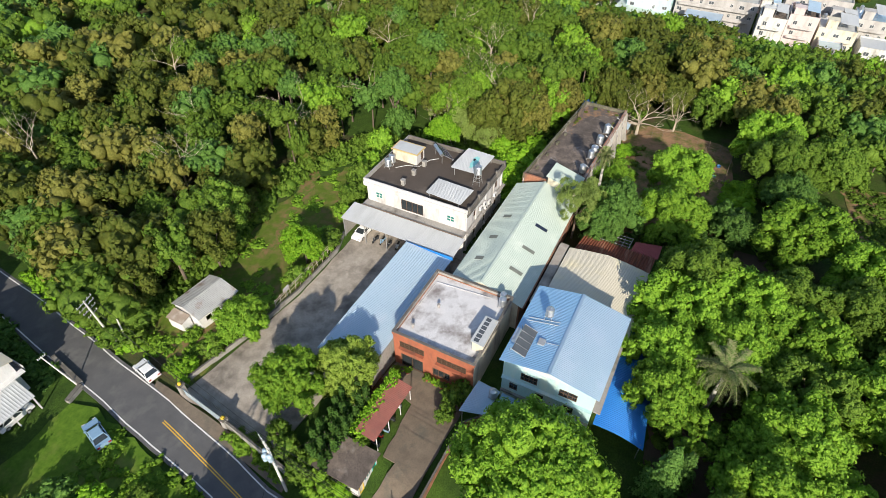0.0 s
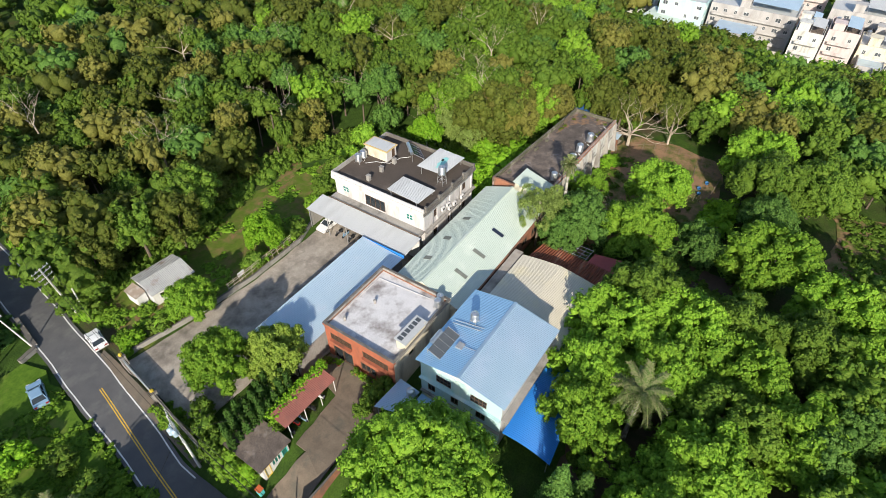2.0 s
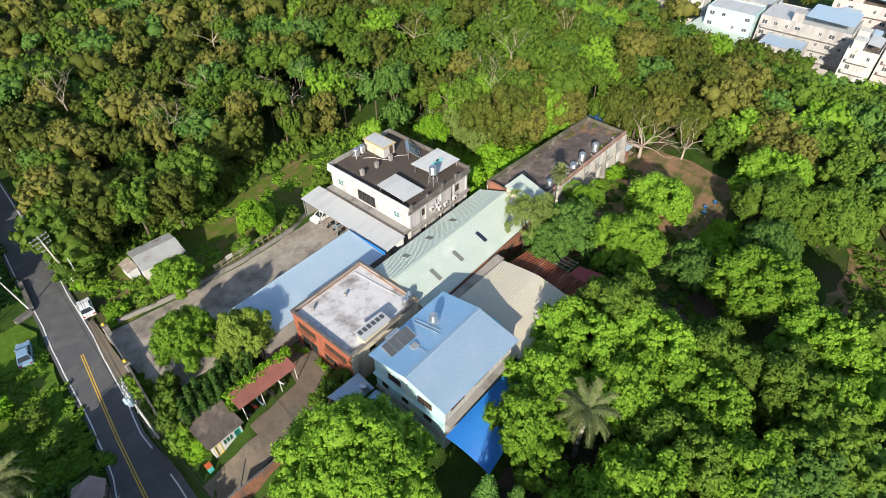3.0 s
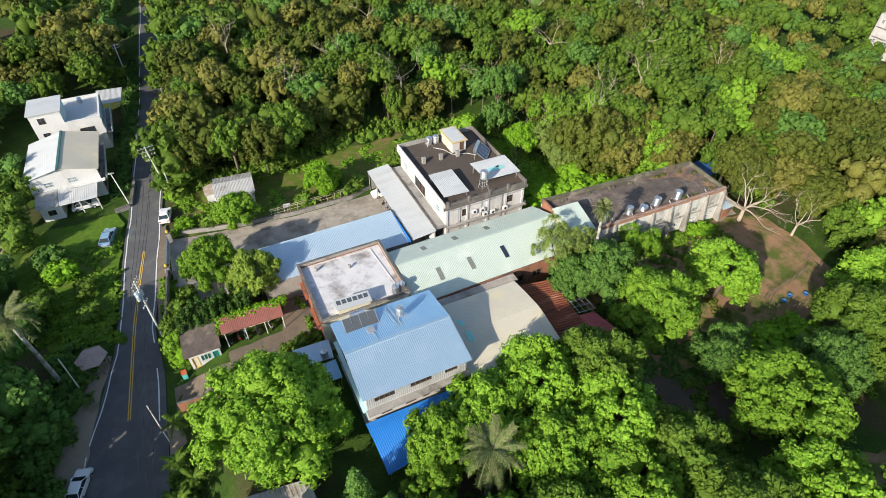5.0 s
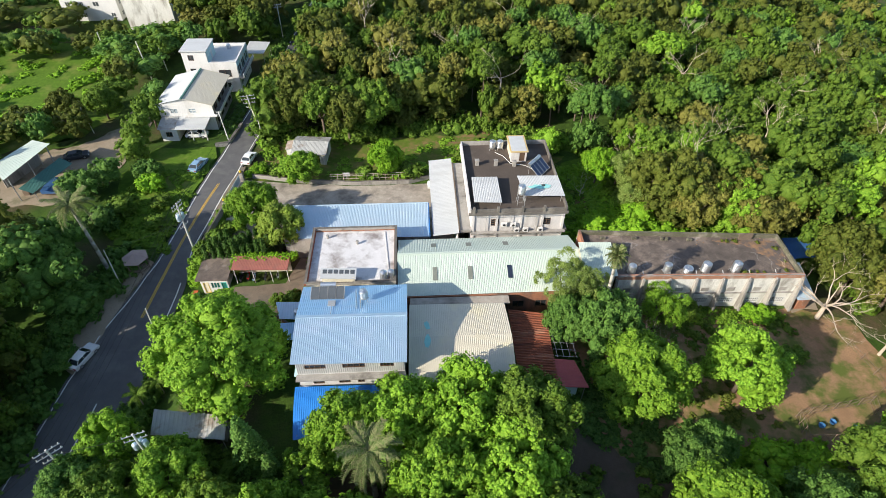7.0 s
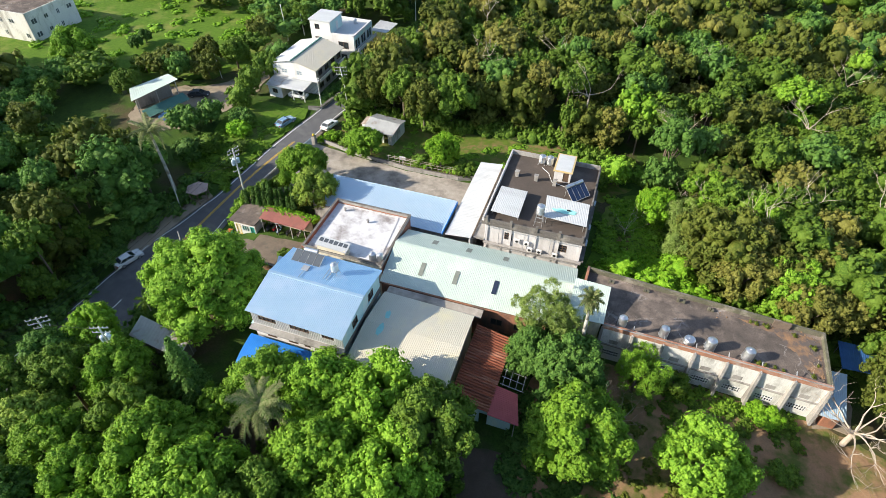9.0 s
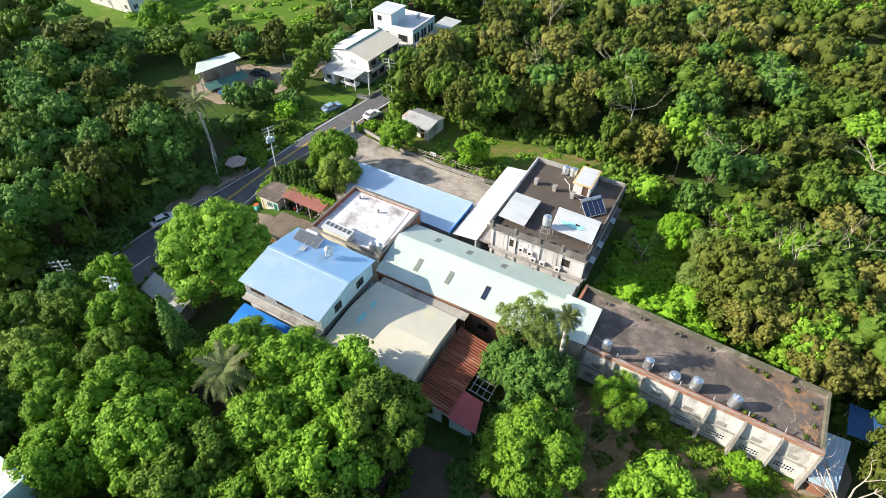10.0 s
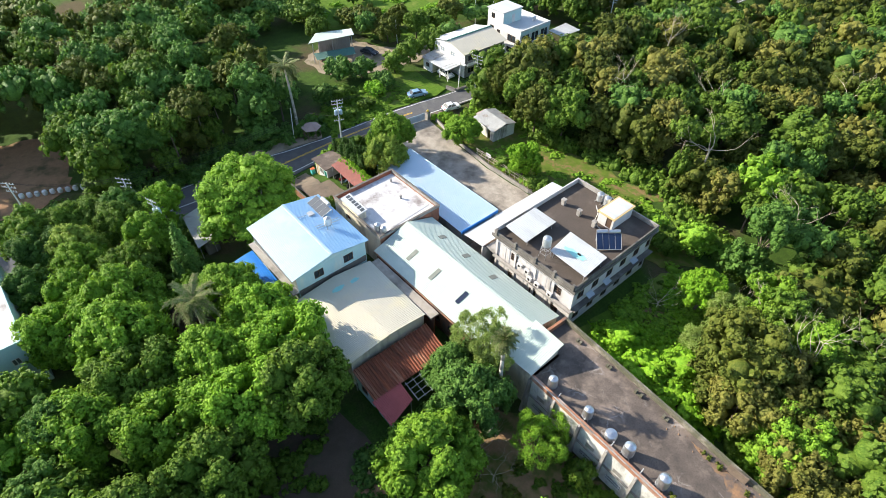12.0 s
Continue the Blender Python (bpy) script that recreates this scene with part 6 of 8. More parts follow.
    he = [(1.0 + 3.0 * i, 2.8 + 3.0 * i, z, z + 1.2) for i in range(4) for z in (0.9, 3.8)]
    # east wall coloured grey for its shade; the other walls are white
    part("wall", wall_bm((x1, y0), (x1, y1), 0, 5.6, 0.2, he), "grey", t, "side wall with its shade put into a grey colour")
    for h in he:
        window(t, (x1, y0), (x1, y1), h, 0.1, "frame_brown", bars=1)
    part("balcony", boxes((x1 + 0.003, x1 + 0.9, y0, y1, 2.95, 3.1)), "grey", t, "grey balcony along the side")
    part("balcony_rail", boxes((x1 + 0.8, x1 + 0.9, y0, y1, 3.1, 3.75)), "white", t, "pale balcony parapet")
    part("front_ledge", boxes((5.4, x1 + 0.6, y0 - 0.75, y0 - 0.004, 3.3, 3.5)), "white", t, "white projecting ledge")
    part("wall", wall_bm((x1, y1), (x0, y1), 0, 5.6, 0.2), "white", t)
    hw = [(2, 3.4, 3.8, 4.9), (8, 9.4, 3.8, 4.9)]
    part("wall", wall_bm((x0, y1), (x0, y0), 0, 5.6, 0.2, hw), "white", t)
    for h in hw:
        window(t, (x0, y1), (x0, y0), h, 0.1, "frame_brown", bars=1)
    part("porch_roof", sheet((0.9, y0 - 0.04, 3.35), (4.3, y0 - 0.04, 3.35), (4.4, 60.4, 2.85), (1.1, 60.5, 2.85), pitch=0.35), "fibre", t, "rust-stained pale porch roof")
    part("porch_roof", sheet((4.35, y0 - 0.04, 3.28), (10.6, y0 - 0.04, 3.28), (10.3, 60.4, 2.8), (4.45, 60.4, 2.8), pitch=0.35), "metal_white", t, "white porch roof")
    part("porch_wall", wall_bm((1.4, 60.9), (4.6, 60.9), 0, 2.75, 0.2, [(1.0, 2.2, 1.0, 2.0)]), "white", t)
    window(t, (1.4, 60.9), (4.6, 60.9), (1.0, 2.2, 1.0, 2.0), 0.1, "frame_brown", bars=1)
    part("porch_wall", boxes((1.4, 1.6, 61.1, 64.85, 0, 2.8)), "white", t)
    part("porch_wall", boxes((4.4, 4.6, 61.1, 64.85, 0, 2.8)), "cream", t)
    for x in (7.3, 10.0):
        part("porch_post", boxes((x, x + 0.16, 60.8, 60.96, 0, 2.75)), "white", t)


white_gable_house()


def terrace_house():
    t = thing("house", "white flat-roofed house with a stair tower and terrace", "house", (7, 86, 0))
    x0, x1, y0, y1 = 1.7, 12.8, 81.2, 91.6
    hs = [(1.0, 2.2, 4.4, 5.6), (3.4, 4.4, 4.4, 5.2), (7.0, 9.6, 3.6, 5.2), (1.0, 2.2, 1.0, 2.2), (7, 9, 0.8, 2.2)]
    part("wall", wall_bm((x0, y0), (x1, y0), 0, 6.9, 0.22, hs), "white", t)
    for h in hs:
        window(t, (x0, y0), (x1, y0), h, 0.1, "frame_brown", bars=1)
    he = [(0.6 + 3.3 * i, 3.2 + 3.3 * i, 3.5, 5.7) for i in range(3)] + [(1 + 3.3 * i, 3.0 + 3.3 * i, 0.9, 2.4) for i in range(3)]
    part("wall", wall_bm((x1, y0), (x1, y1), 0, 6.9, 0.22, he), "white", t)
    for i, h in enumerate(he):
        window(t, (x1, y0), (x1, y1), h, 0.16, "teal" if i < 3 else "frame_white", bars=1, label="dark loggia opening" if i < 3 else "")
    part("band", boxes((x1 + 0.003, x1 + 0.1, y0, y1, 5.95, 6.5)), "teal", t, "pale teal band")
    part("balcony", boxes((x1 + 0.003, x1 + 1.1, y0, y1, 3.1, 3.3)), "grey", t, "concrete balcony")
    part("balcony_rail", boxes((x1 + 1.0, x1 + 1.1, y0, y1, 3.3, 4.1)), "white", t, "white balcony parapet")
    part("wall", wall_bm((x1, y1), (x0, y1), 0, 6.9, 0.22), "white", t)
    part("wall", wall_bm((x0, y1), (x0, y0), 0, 6.9, 0.22), "white", t)
    part("roof", boxes((x0 + 0.22, x1 - 0.22, y0 + 0.22, y1 - 0.22, 6.1, 6.4)), "metal_white", t, "white terrace roof")
    part("coping", boxes((7.3, x1 + 0.06, y0 - 0.06, y0 + 0.26, 6.9, 6.98), (x1 - 0.26, x1 + 0.06, y0 + 0.26, y1, 6.9, 6.98)), "white", t)
    tw = part("stair_tower", wall_bm((x0, y0 + 0.01), (6.9, y0 + 0.01), 6.9, 9.4, 0.2, [(1.2, 2.4, 7.4, 8.6)]), "white", t, "white stair tower")
    part("tower_wall", boxes((6.7, 6.9, y0 + 0.22, 87.4, 6.4, 9.4)), "teal", tw, "pale blue tower wall")
    part("tower_wall", boxes((x0, x0 + 0.2, y0 + 0.22, 87.4, 6.9, 9.4)), "white", tw)
    part("tower_wall", boxes((x0 + 0.2, 6.7, 87.2, 87.4, 6.4, 9.4)), "white", tw)
    part("tower_door", boxes((6.9, 6.95, 84.2, 85.2, 6.42, 8.5)), "frame_white", tw, "white door")
    part("tower_roof", boxes((x0 - 0.25, 7.15, y0 - 0.25, 87.65, 9.4, 9.6)), "metal_white", tw, "white tower roof")
    window(t, (x0, y0 + 0.01), (6.9, y0 + 0.01), (1.2, 2.4, 7.4, 8.6), 0.1, "frame_brown", bars=1)
    b2 = bmesh.new()
    turned(b2, (9.4, 89.6, 6.4), [(0.45, 0), (0.47, 0.1), (0.47, 0.9), (0.3, 1.1), (0.08, 1.15)], 12)
    part("water_tank", b2, "steel", t, "small steel water tank")
    sheet_roof("pale sheet roof on posts beside a house", [(11.4, 99.8, 3.8), (16.6, 99.2, 3.8), (16.0, 93.0, 3.6), (11.4, 93.2, 3.6)], "metal_white", [(0.05, 0.05), (0.95, 0.05), (0.05, 0.95), (0.95, 0.95)], 0.0)


terrace_house()


def block_building(label, x0, x1, y0, y1, z0, floors, material, roofm="metal_white", storey=3.1, parap=0.8, name="building", category="building", balcony=False, sides="SWE"):
    """A plain flat-roofed block with storeys of windows cut through its walls."""
    t = thing(name, label, category, ((x0 + x1) / 2, (y0 + y1) / 2, z0))
    top = z0 + floors * storey
    runs = {"S": ((x0, y0), (x1, y0)), "E": ((x1, y0), (x1, y1)), "N": ((x1, y1), (x0, y1)), "W": ((x0, y1), (x0, y0))}
    for k, (a, b) in runs.items():
        L = math.hypot(b[0] - a[0], b[1] - a[1])
        holes = []
        if k in sides:
            n = max(1, int(L / 3.2))
            for f in range(floors):
                for i in range(n):
                    u = L * (i + 0.5) / n
                    if (i * 7 + f * 3 + len(label)) % 5:
                        w = (0.45, 0.8, 0.6)[(i + len(label)) % 3]
                        holes.append((u - w, u + w, z0 + f * storey + (0.9, 1.1)[i % 2], z0 + f * storey + 2.2))
        part("wall", wall_bm(a, b, z0, top + parap, 0.22, holes), material, t)
        for h in holes:
            window(t, a, b, h, 0.12, "frame_white", "solar_old", bars=1)
    part("roof", boxes((x0 + 0.22, x1 - 0.22, y0 + 0.22, y1 - 0.22, top - 0.2, top)), roofm, t)
    if balcony:
        for f in range(1, floors):
            zz = z0 + f * storey
            b = part("balcony", boxes((x0 - 1.1, x0 - 0.004, y0 + 1, y1 - 1, zz, zz + 0.15)), "grey", t, "concrete balcony")
            part("railing", boxes((x0 - 1.1, x0 - 1.02, y0 + 1, y1 - 1, zz + 0.15, zz + 1.0)), material, b)
        hx, hy = x0 + 1.2, y0 + (y1 - y0) * 0.55
        part("stair_head", boxes((hx, hx + 3.4, hy, hy + 3.0, top, top + 2.5), (hx - 0.2, hx + 3.6, hy - 0.2, hy + 3.2, top + 2.5, top + 2.65)), material, t, "small stair head on the roof")
        part("sheet_shelter", sheet((x0 + 0.4, y0 + 0.5, top + 2.2), (x1 - 1, y0 + 0.5, top + 2.2), (x1 - 1, hy - 0.4, top + 2.5), (x0 + 0.4, hy - 0.4, top + 2.5), pitch=0.5), "metal_lblue" if len(label) % 2 else "metal_white", t, "sheet metal shelter on the roof")
        for px_, py_ in ((x0 + 0.5, y0 + 0.6), (x1 - 1.1, y0 + 0.6), (x0 + 0.5, hy - 0.5), (x1 - 1.1, hy - 0.5)):
            b2 = bmesh.new()
            tube(b2, (px_, py_, top), (px_, py_, top + 2.2), 0.06, n=6)
            part("post", b2, "galv", t)
        b2 = bmesh.new()
        turned(b2, (x1 - 1.5, y1 - 1.5, top), [(0.6, 0), (0.62, 0.2), (0.62, 1.3), (0.35, 1.55), (0.05, 1.6)], 12)
        part("water_tank", b2, "steel", t, "steel water tank")
    return t


block_building("pale three-storey apartment block behind trees", -24.5, -12.2, 117.6, 146, 0, 3, "panel", "roof_white", 3.1, sides="E")
block_building("white house with a red roof and balconies", -44, -29, 124, 136, 0, 3, "white", "brick", 3.0, parap=0.15, sides="SE")
block_building("white two-storey building beside the woods", 16, 37, -43, -28.6, 0, 2, "teal", "roof_white", 3.6, sides="NE")
block_building("grey house with a dark flat roof beyond the field", -86, -68.5, 65, 80, 0, 2, "panel", "roof_long", 3.2, sides="SE")

# pavilion with green sheet roof
pv = thing("pavilion", "open pavilion with a pale green sheet roof", "pavilion", (-18, 48, 0))
part("roof", sheet((-22.0, 46.4, 4.7), (-18.8, 54.6, 4.7), (-14.6, 52.6, 5.1), (-17.2, 41.6, 5.1), pitch=0.4), "metal_green", pv)
for x, y in ((-21.3, 46.6), (-18.6, 53.6), (-15.3, 52.2), (-17.2, 42.6), (-16.2, 47.4)):
    b2 = bmesh.new()
    tube(b2, (x, y, 0), (x, y, 4.6), 0.09, n=8)
    part("post", b2, "galv", pv)
part("back_wall", wall_bm((-21.5, 46.4), (-18.9, 53.8), 0, 3.2, 0.15), "grey", pv)
part("counter", boxes((-17.4, -16.4, 44, 51, 0, 1.0)), "wood", pv, "dark timber counter")
sheet_roof("dark green lower sheet canopy beside the pavilion", [(-16.0, 42.0, 3.0), (-13.2, 51.2, 3.0), (-10.8, 50.2, 2.4), (-13.6, 41.4, 2.4)], "dgreen", [(0.05, 0.9), (0.95, 0.9), (0.5, 0.9)], 0.0)

# gazebo
GZ = ground_z(7.8, 26.5)
gz = thing("gazebo", "small six-sided gazebo with a pinkish brown roof", "gazebo", (7.8, 26.5, GZ))
b2 = bmesh.new()
ring = [b2.verts.new((7.8 + 2.0 * math.cos(math.pi / 3 * i), 26.5 + 2.0 * math.sin(math.pi / 3 * i), GZ + 2.3)) for i in range(6)]
ring2 = [b2.verts.new((v.co.x, v.co.y, GZ + 2.2)) for v in ring]
tip = b2.verts.new((7.8, 26.5, GZ + 3.1))
for i in range(6):
    b2.faces.new((ring[i], ring[(i + 1) % 6], tip))
    b2.faces.new((ring2[i], ring2[(i + 1) % 6], ring[(i + 1) % 6], ring[i]))
b2.faces.new(ring2[::-1])
part("roof", b2, "gaz", gz)
for i in range(6):
    b2 = bmesh.new()
    a = math.pi / 3 * i
    tube(b2, (7.8 + 1.6 * math.cos(a), 26.5 + 1.6 * math.sin(a), GZ - 0.2), (7.8 + 1.6 * math.cos(a), 26.5 + 1.6 * math.sin(a), GZ + 2.22), 0.08, n=6)
    part("post", b2, "wood", gz)
    if i not in (0,):
        a2 = a + math.pi / 3
        b2 = bmesh.new()
        tube(b2, (7.8 + 1.6 * math.cos(a), 26.5 + 1.6 * math.sin(a), GZ + 0.8), (7.8 + 1.6 * math.cos(a2), 26.5 + 1.6 * math.sin(a2), GZ + 0.8), 0.06, n=5)
        tube(b2, (7.8 + 1.6 * math.cos(a), 26.5 + 1.6 * math.sin(a), GZ + 0.4), (7.8 + 1.6 * math.cos(a2), 26.5 + 1.6 * math.sin(a2), GZ + 0.4), 0.06, n=5)
        part("railing", b2, "wood", gz)


# ---- trees ----
def in_poly(x, y, pts):
    inside = False
    j = len(pts) - 1
    for i in range(len(pts)):
        (xi, yi), (xj, yj) = pts[i], pts[j]
        if (yi > y) != (yj > y) and x < (xj - xi) * (y - yi) / (yj - yi) + xi:
            inside = not inside
        j = i
    return inside


BRIGHT = "broad tree with a dense bright green crown"
MID = "broad tree with a mid green crown"
DARK = "tree with a dark green dense crown"
OLIVE = "tall tree with an uneven olive green crown"
# each row: x, y, top, radius, leaf, style, label
YARD_TREES = [
    (27.0, 4.0, 11.6, 7.7, "leaf_bright", "big", BRIGHT),
    (25.2, 33.6, 8.4, 4.2, "leaf_bright", "round", "round tree with a light green crown beside the yard"),
    (30.2, 28.6, 7.8, 3.8, "leaf_yellow", "round", "round tree with a yellowish green crown beside the yard"),
    (45.8, 47.6, 6.6, 3.3, "leaf_lime", "round", "small tree with a lime green crown"),
    (30.8, 46.4, 5.6, 3.6, "leaf_bright", "round", "small tree with a bright green crown by a wall"),
    (77.7, -0.9, 9.2, 5.5, "leaf_bright", "round", BRIGHT),
    (90.6, -0.5, 8.8, 5.0, "leaf_bright", "round", BRIGHT),
    (75.0, 7.4, 9.0, 4.8, "leaf_dark", "round", DARK),
    (71.0, 8.6, 7.5, 3.6, "leaf_dark", "round", DARK),
    (73.4, 12.0, 9.6, 2.6, "leaf_pale", "wispy", "feathery tree with a pale yellow-green crown"),
    (70.6, 12.6, 10.4, 3.3, "leaf_pale", "wispy", "feathery tree with a pale yellow-green crown"),
    (83.6, 9.8, 7.2, 2.9, "leaf_bright", "wispy", "slender tree with a light green crown"),
]
GROVE_TREES = [
    (56.3, -5.2, 10.8, 5.4, "leaf_bright", "round", BRIGHT),
    (49.2, -5.4, 9.6, 4.8, "leaf_bright", "round", BRIGHT),
    (62.6, -6.8, 11.6, 5.2, "leaf_mid", "round", MID),
    (60.6, -12.6, 11.2, 5.0, "leaf_bright", "round", BRIGHT),
    (52.8, -12.8, 10.6, 5.0, "leaf_bright", "round", BRIGHT),
    (64.8, -18.2, 9.6, 5.0, "leaf_mid", "round", MID),
    (57.6, -20.0, 10.4, 5.2, "leaf_bright", "round", BRIGHT),
    (42.6, -19.8, 11.2, 5.6, "leaf_bright", "round", BRIGHT),
    (36.2, -17.6, 10.2, 5.0, "leaf_bright", "round", BRIGHT),
    (49.6, -20.6, 10.4, 5.0, "leaf_mid", "round", MID),
    (52.0, -27.0, 10.4, 5.4, "leaf_bright", "round", BRIGHT),
    (65.5, -26.0, 10.4, 5.4, "leaf_mid", "round", MID),
    (80.4, -19.6, 10.6, 6.2, "leaf_bright", "round", BRIGHT),
    (80.4, -10.8, 6.0, 3.4, "leaf_dark", "round", DARK),
    (83.8, -8.6, 5.0, 2.6, "leaf_dark", "round", DARK),
    (75.0, -28.0, 10.2, 5.0, "leaf_bright", "round", BRIGHT),
    (91.0, -17.5, 8.5, 4.0, "leaf_dark", "round", DARK),
    (99.0, -15.6, 10.6, 6.0, "leaf_mid", "round", MID),
    (106.5, -12.8, 10.8, 5.6, "leaf_bright", "round", BRIGHT),
    (102.5, -23.0, 10.6, 5.6, "leaf_mid", "round", MID),
    (39.5, -10.5, 7.5, 2.6, "leaf_bright", "fine", BRIGHT),
    (36.5, -25.0, 9.5, 4.8, "leaf_bright", "round", BRIGHT),
    (43.0, -6.6, 9.4, 4.2, "leaf_bright", "round", BRIGHT),
]
FIELD_TREES = [
    (-47.0, 57.5, 9.0, 5.2, "leaf_bright", "round", "broad tree standing in the field"),
    (-41.0, 53.5, 6.0, 3.6, "leaf_mid", "fine", MID),
    (-24.5, 48.5, 7.4, 3.0, "leaf_mid", "round", "round tree beside the pavilion"),
    (-15.5, 63.0, 6.4, 3.6, "leaf_olive", "fine", "greyish green tree beside the lot"),
    (-12.6, 70.0, 7.0, 3.4, "leaf_mid", "round", MID),
    (-27.0, 66.5, 4.6, 3.2, "leaf_olive", "fine", "low greyish green tree in the field"),
    (-31.5, 61.0, 4.2, 3.0, "leaf_mid", "fine", "low green tree in the field"),
    (-21.5, 71.0, 5.4, 3.4, "leaf_olive", "fine", "low greyish green tree in the field"),
    (-42.2, 70.6, 3.4, 1.8, "leaf_dark", "round", "small dark tree in the field"),
    (-42.4, 74.2, 3.4, 1.8, "leaf_dark", "round", "small dark tree in the field"),
]
ROADSIDE_TREES = [
    (25.4, -10.6, 8.6, 3.8, "leaf_bright", "round", BRIGHT),
    (30.6, -15.2, 9.0, 4.0, "leaf_mid", "fine", MID),
    (20.5, -19.5, 8.4, 4.2, "leaf_yellow", "round", "broad tree with a yellowish green crown"),
    (17.5, -14.0, 7.5, 3.4, "leaf_mid", "round", MID),
    (18.0, -23.5, 8.0, 3.8, "leaf_dark", "round", DARK),
    (25.0, -20.0, 8.5, 3.8, "leaf_bright", "round", BRIGHT),
    (31.0, -22.0, 8.8, 4.0, "leaf_bright", "round", BRIGHT),
    (17.6, -6.4, 7.6, 3.4, "leaf_bright", "fine", MID),
    (19.4, -13.0, 8.6, 3.8, "leaf_mid", "round", MID),
    (16.0, -11.4, 8.0, 3.4, "leaf_dark", "round", DARK),
    (15.2, -17.6, 8.6, 3.8, "leaf_mid", "round", MID),
    (13.6, -23.6, 8.8, 3.8, "leaf_mid", "fine", MID),
    (25.5, -26.4, 8.0, 3.4, "leaf_dark", "round", DARK),
]
WOOD_EDGE_TREES = [
    (38.6, 58.6, 11.0, 4.2, "leaf_olive", "acacia", OLIVE),
    (33.6, 60.4, 11.5, 4.4, "leaf_mid", "acacia", MID),
    (43.6, 60.8, 11.5, 4.2, "leaf_mid", "acacia", MID),
    (26.6, 61.6, 10.5, 4.0, "leaf_olive", "acacia", OLIVE),
    (112.8, 14.6, 8.6, 4.0, "leaf_olive", "acacia", OLIVE),
    (117.2, 11.6, 9.2, 4.4, "leaf_brown", "acacia", "tall wild tree with a brownish olive crown"),
    (113.6, 19.0, 9.0, 4.2, "leaf_olive", "acacia", OLIVE),
    (118.0, 5.0, 8.0, 4.0, "leaf_olive", "acacia", OLIVE),
    (116.4, -1.6, 8.0, 4.0, "leaf_mid", "acacia", MID),
    (87.2, 42.3, 7.0, 3.4, "leaf_pale", "wispy", "feathery grey-green tree at the edge of the clearing"),
    (91.2, 39.8, 7.2, 3.6, "leaf_pale", "wispy", "feathery grey-green tree at the edge of the clearing"),
    (88.2, 36.0, 5.2, 3.0, "leaf_pale", "wispy", "feathery grey-green shrub at the edge of the clearing"),
    (93.0, 46.5, 7.6, 3.6, "leaf_pale", "wispy", "feathery grey-green tree at the edge of the clearing"),
    (83.6, 43.0, 7.4, 3.2, "leaf_lime", "round", "tree with a lime green crown beside the clearing"),
    (96.4, 34.6, 10.4, 4.4, "leaf_brown", "acacia", "tall wild tree with a brownish olive crown"),
    (96.0, 29.8, 9.4, 4.0, "leaf_brown", "acacia", OLIVE),
    (101.2, 31.4, 9.8, 4.2, "leaf_olive", "acacia", OLIVE),
    (105.6, 33.8, 9.6, 4.2, "leaf_brown", "acacia", "tall wild tree with a brownish olive crown"),
    (103.8, 25.6, 9.4, 3.8, "leaf_brown", "acacia", "tall wild tree with a brownish olive crown"),
    (108.4, 27.4, 8.8, 3.8, "leaf_brown", "acacia", "tall wild tree with a brownish olive crown"),
]
for i, (x, y, top, R, leaf, style, label) in enumerate(YARD_TREES + GROVE_TREES + ROADSIDE_TREES + WOOD_EDGE_TREES + FIELD_TREES):
    tree(x, y, top, R, leaf, style, label, i, ground_z(x, y))

# bushes round the yards
LAWN_BUSHES = [(61.5, 49.0, 4.6, 2.4, "leaf_mid"), (65.5, 50.5, 5.0, 2.6, "leaf_mid"), (70.0, 51.5, 4.6, 2.6, "leaf_bright"), (73.5, 50.0, 4.0, 2.2, "leaf_mid"), (76.5, 53.0, 5.5, 2.8, "leaf_bright"), (57.5, 49.0, 2.4, 1.6, "leaf_bright"), (50.5, 46.9, 2.6, 2.2, "leaf_mid"), (42.0, 46.6, 2.4, 1.8, "leaf_mid"), (26.0, 48.2, 2.0, 1.6, "leaf_mid"), (22.5, 49.0, 1.8, 1.4, "leaf_lime"), (20.8, 47.8, 1.4, 0.8, "leaf_lime")]
VERGE_BUSHES = [(2.39, 9.7, 2.6, 1.7, 'leaf_dark'), (0.98, 15.18, 3.2, 1.9, 'leaf_dark'), (18.25, 22.6, 2.6, 1.7, 'leaf_lime'), (17.7, 24.94, 3.6, 1.9, 'leaf_bright'), (18.5, 27.06, 3.8, 1.8, 'leaf_mid'), (19.31, 29.94, 3.4, 1.6, 'leaf_mid'), (7.42, 40.17, 2.2, 1.8, 'leaf_mid'), (4.5, 44.5, 3.0, 2.2, 'leaf_lime'), (1.82, 38.3, 3.5, 2.6, 'leaf_mid'), (7.71, 35.55, 1.8, 1.8, 'leaf_mid'), (3.0, 48.0, 3.6, 2.4, 'leaf_dark'), (-1.5, 54.5, 5.0, 3.0, 'leaf_mid'), (-2.5, 60.0, 6.5, 3.0, 'leaf_mid'), (-1.5, 66.0, 7.0, 3.0, 'leaf_mid'), (-2.0, 72.0, 7.0, 3.0, 'leaf_dark'), (-4.0, 47.0, 5.0, 3.0, 'leaf_dark'), (-6.53, 42.55, 5.0, 3.2, 'leaf_dark'), (0.09, 34.64, 4.5, 2.8, 'leaf_dark')]
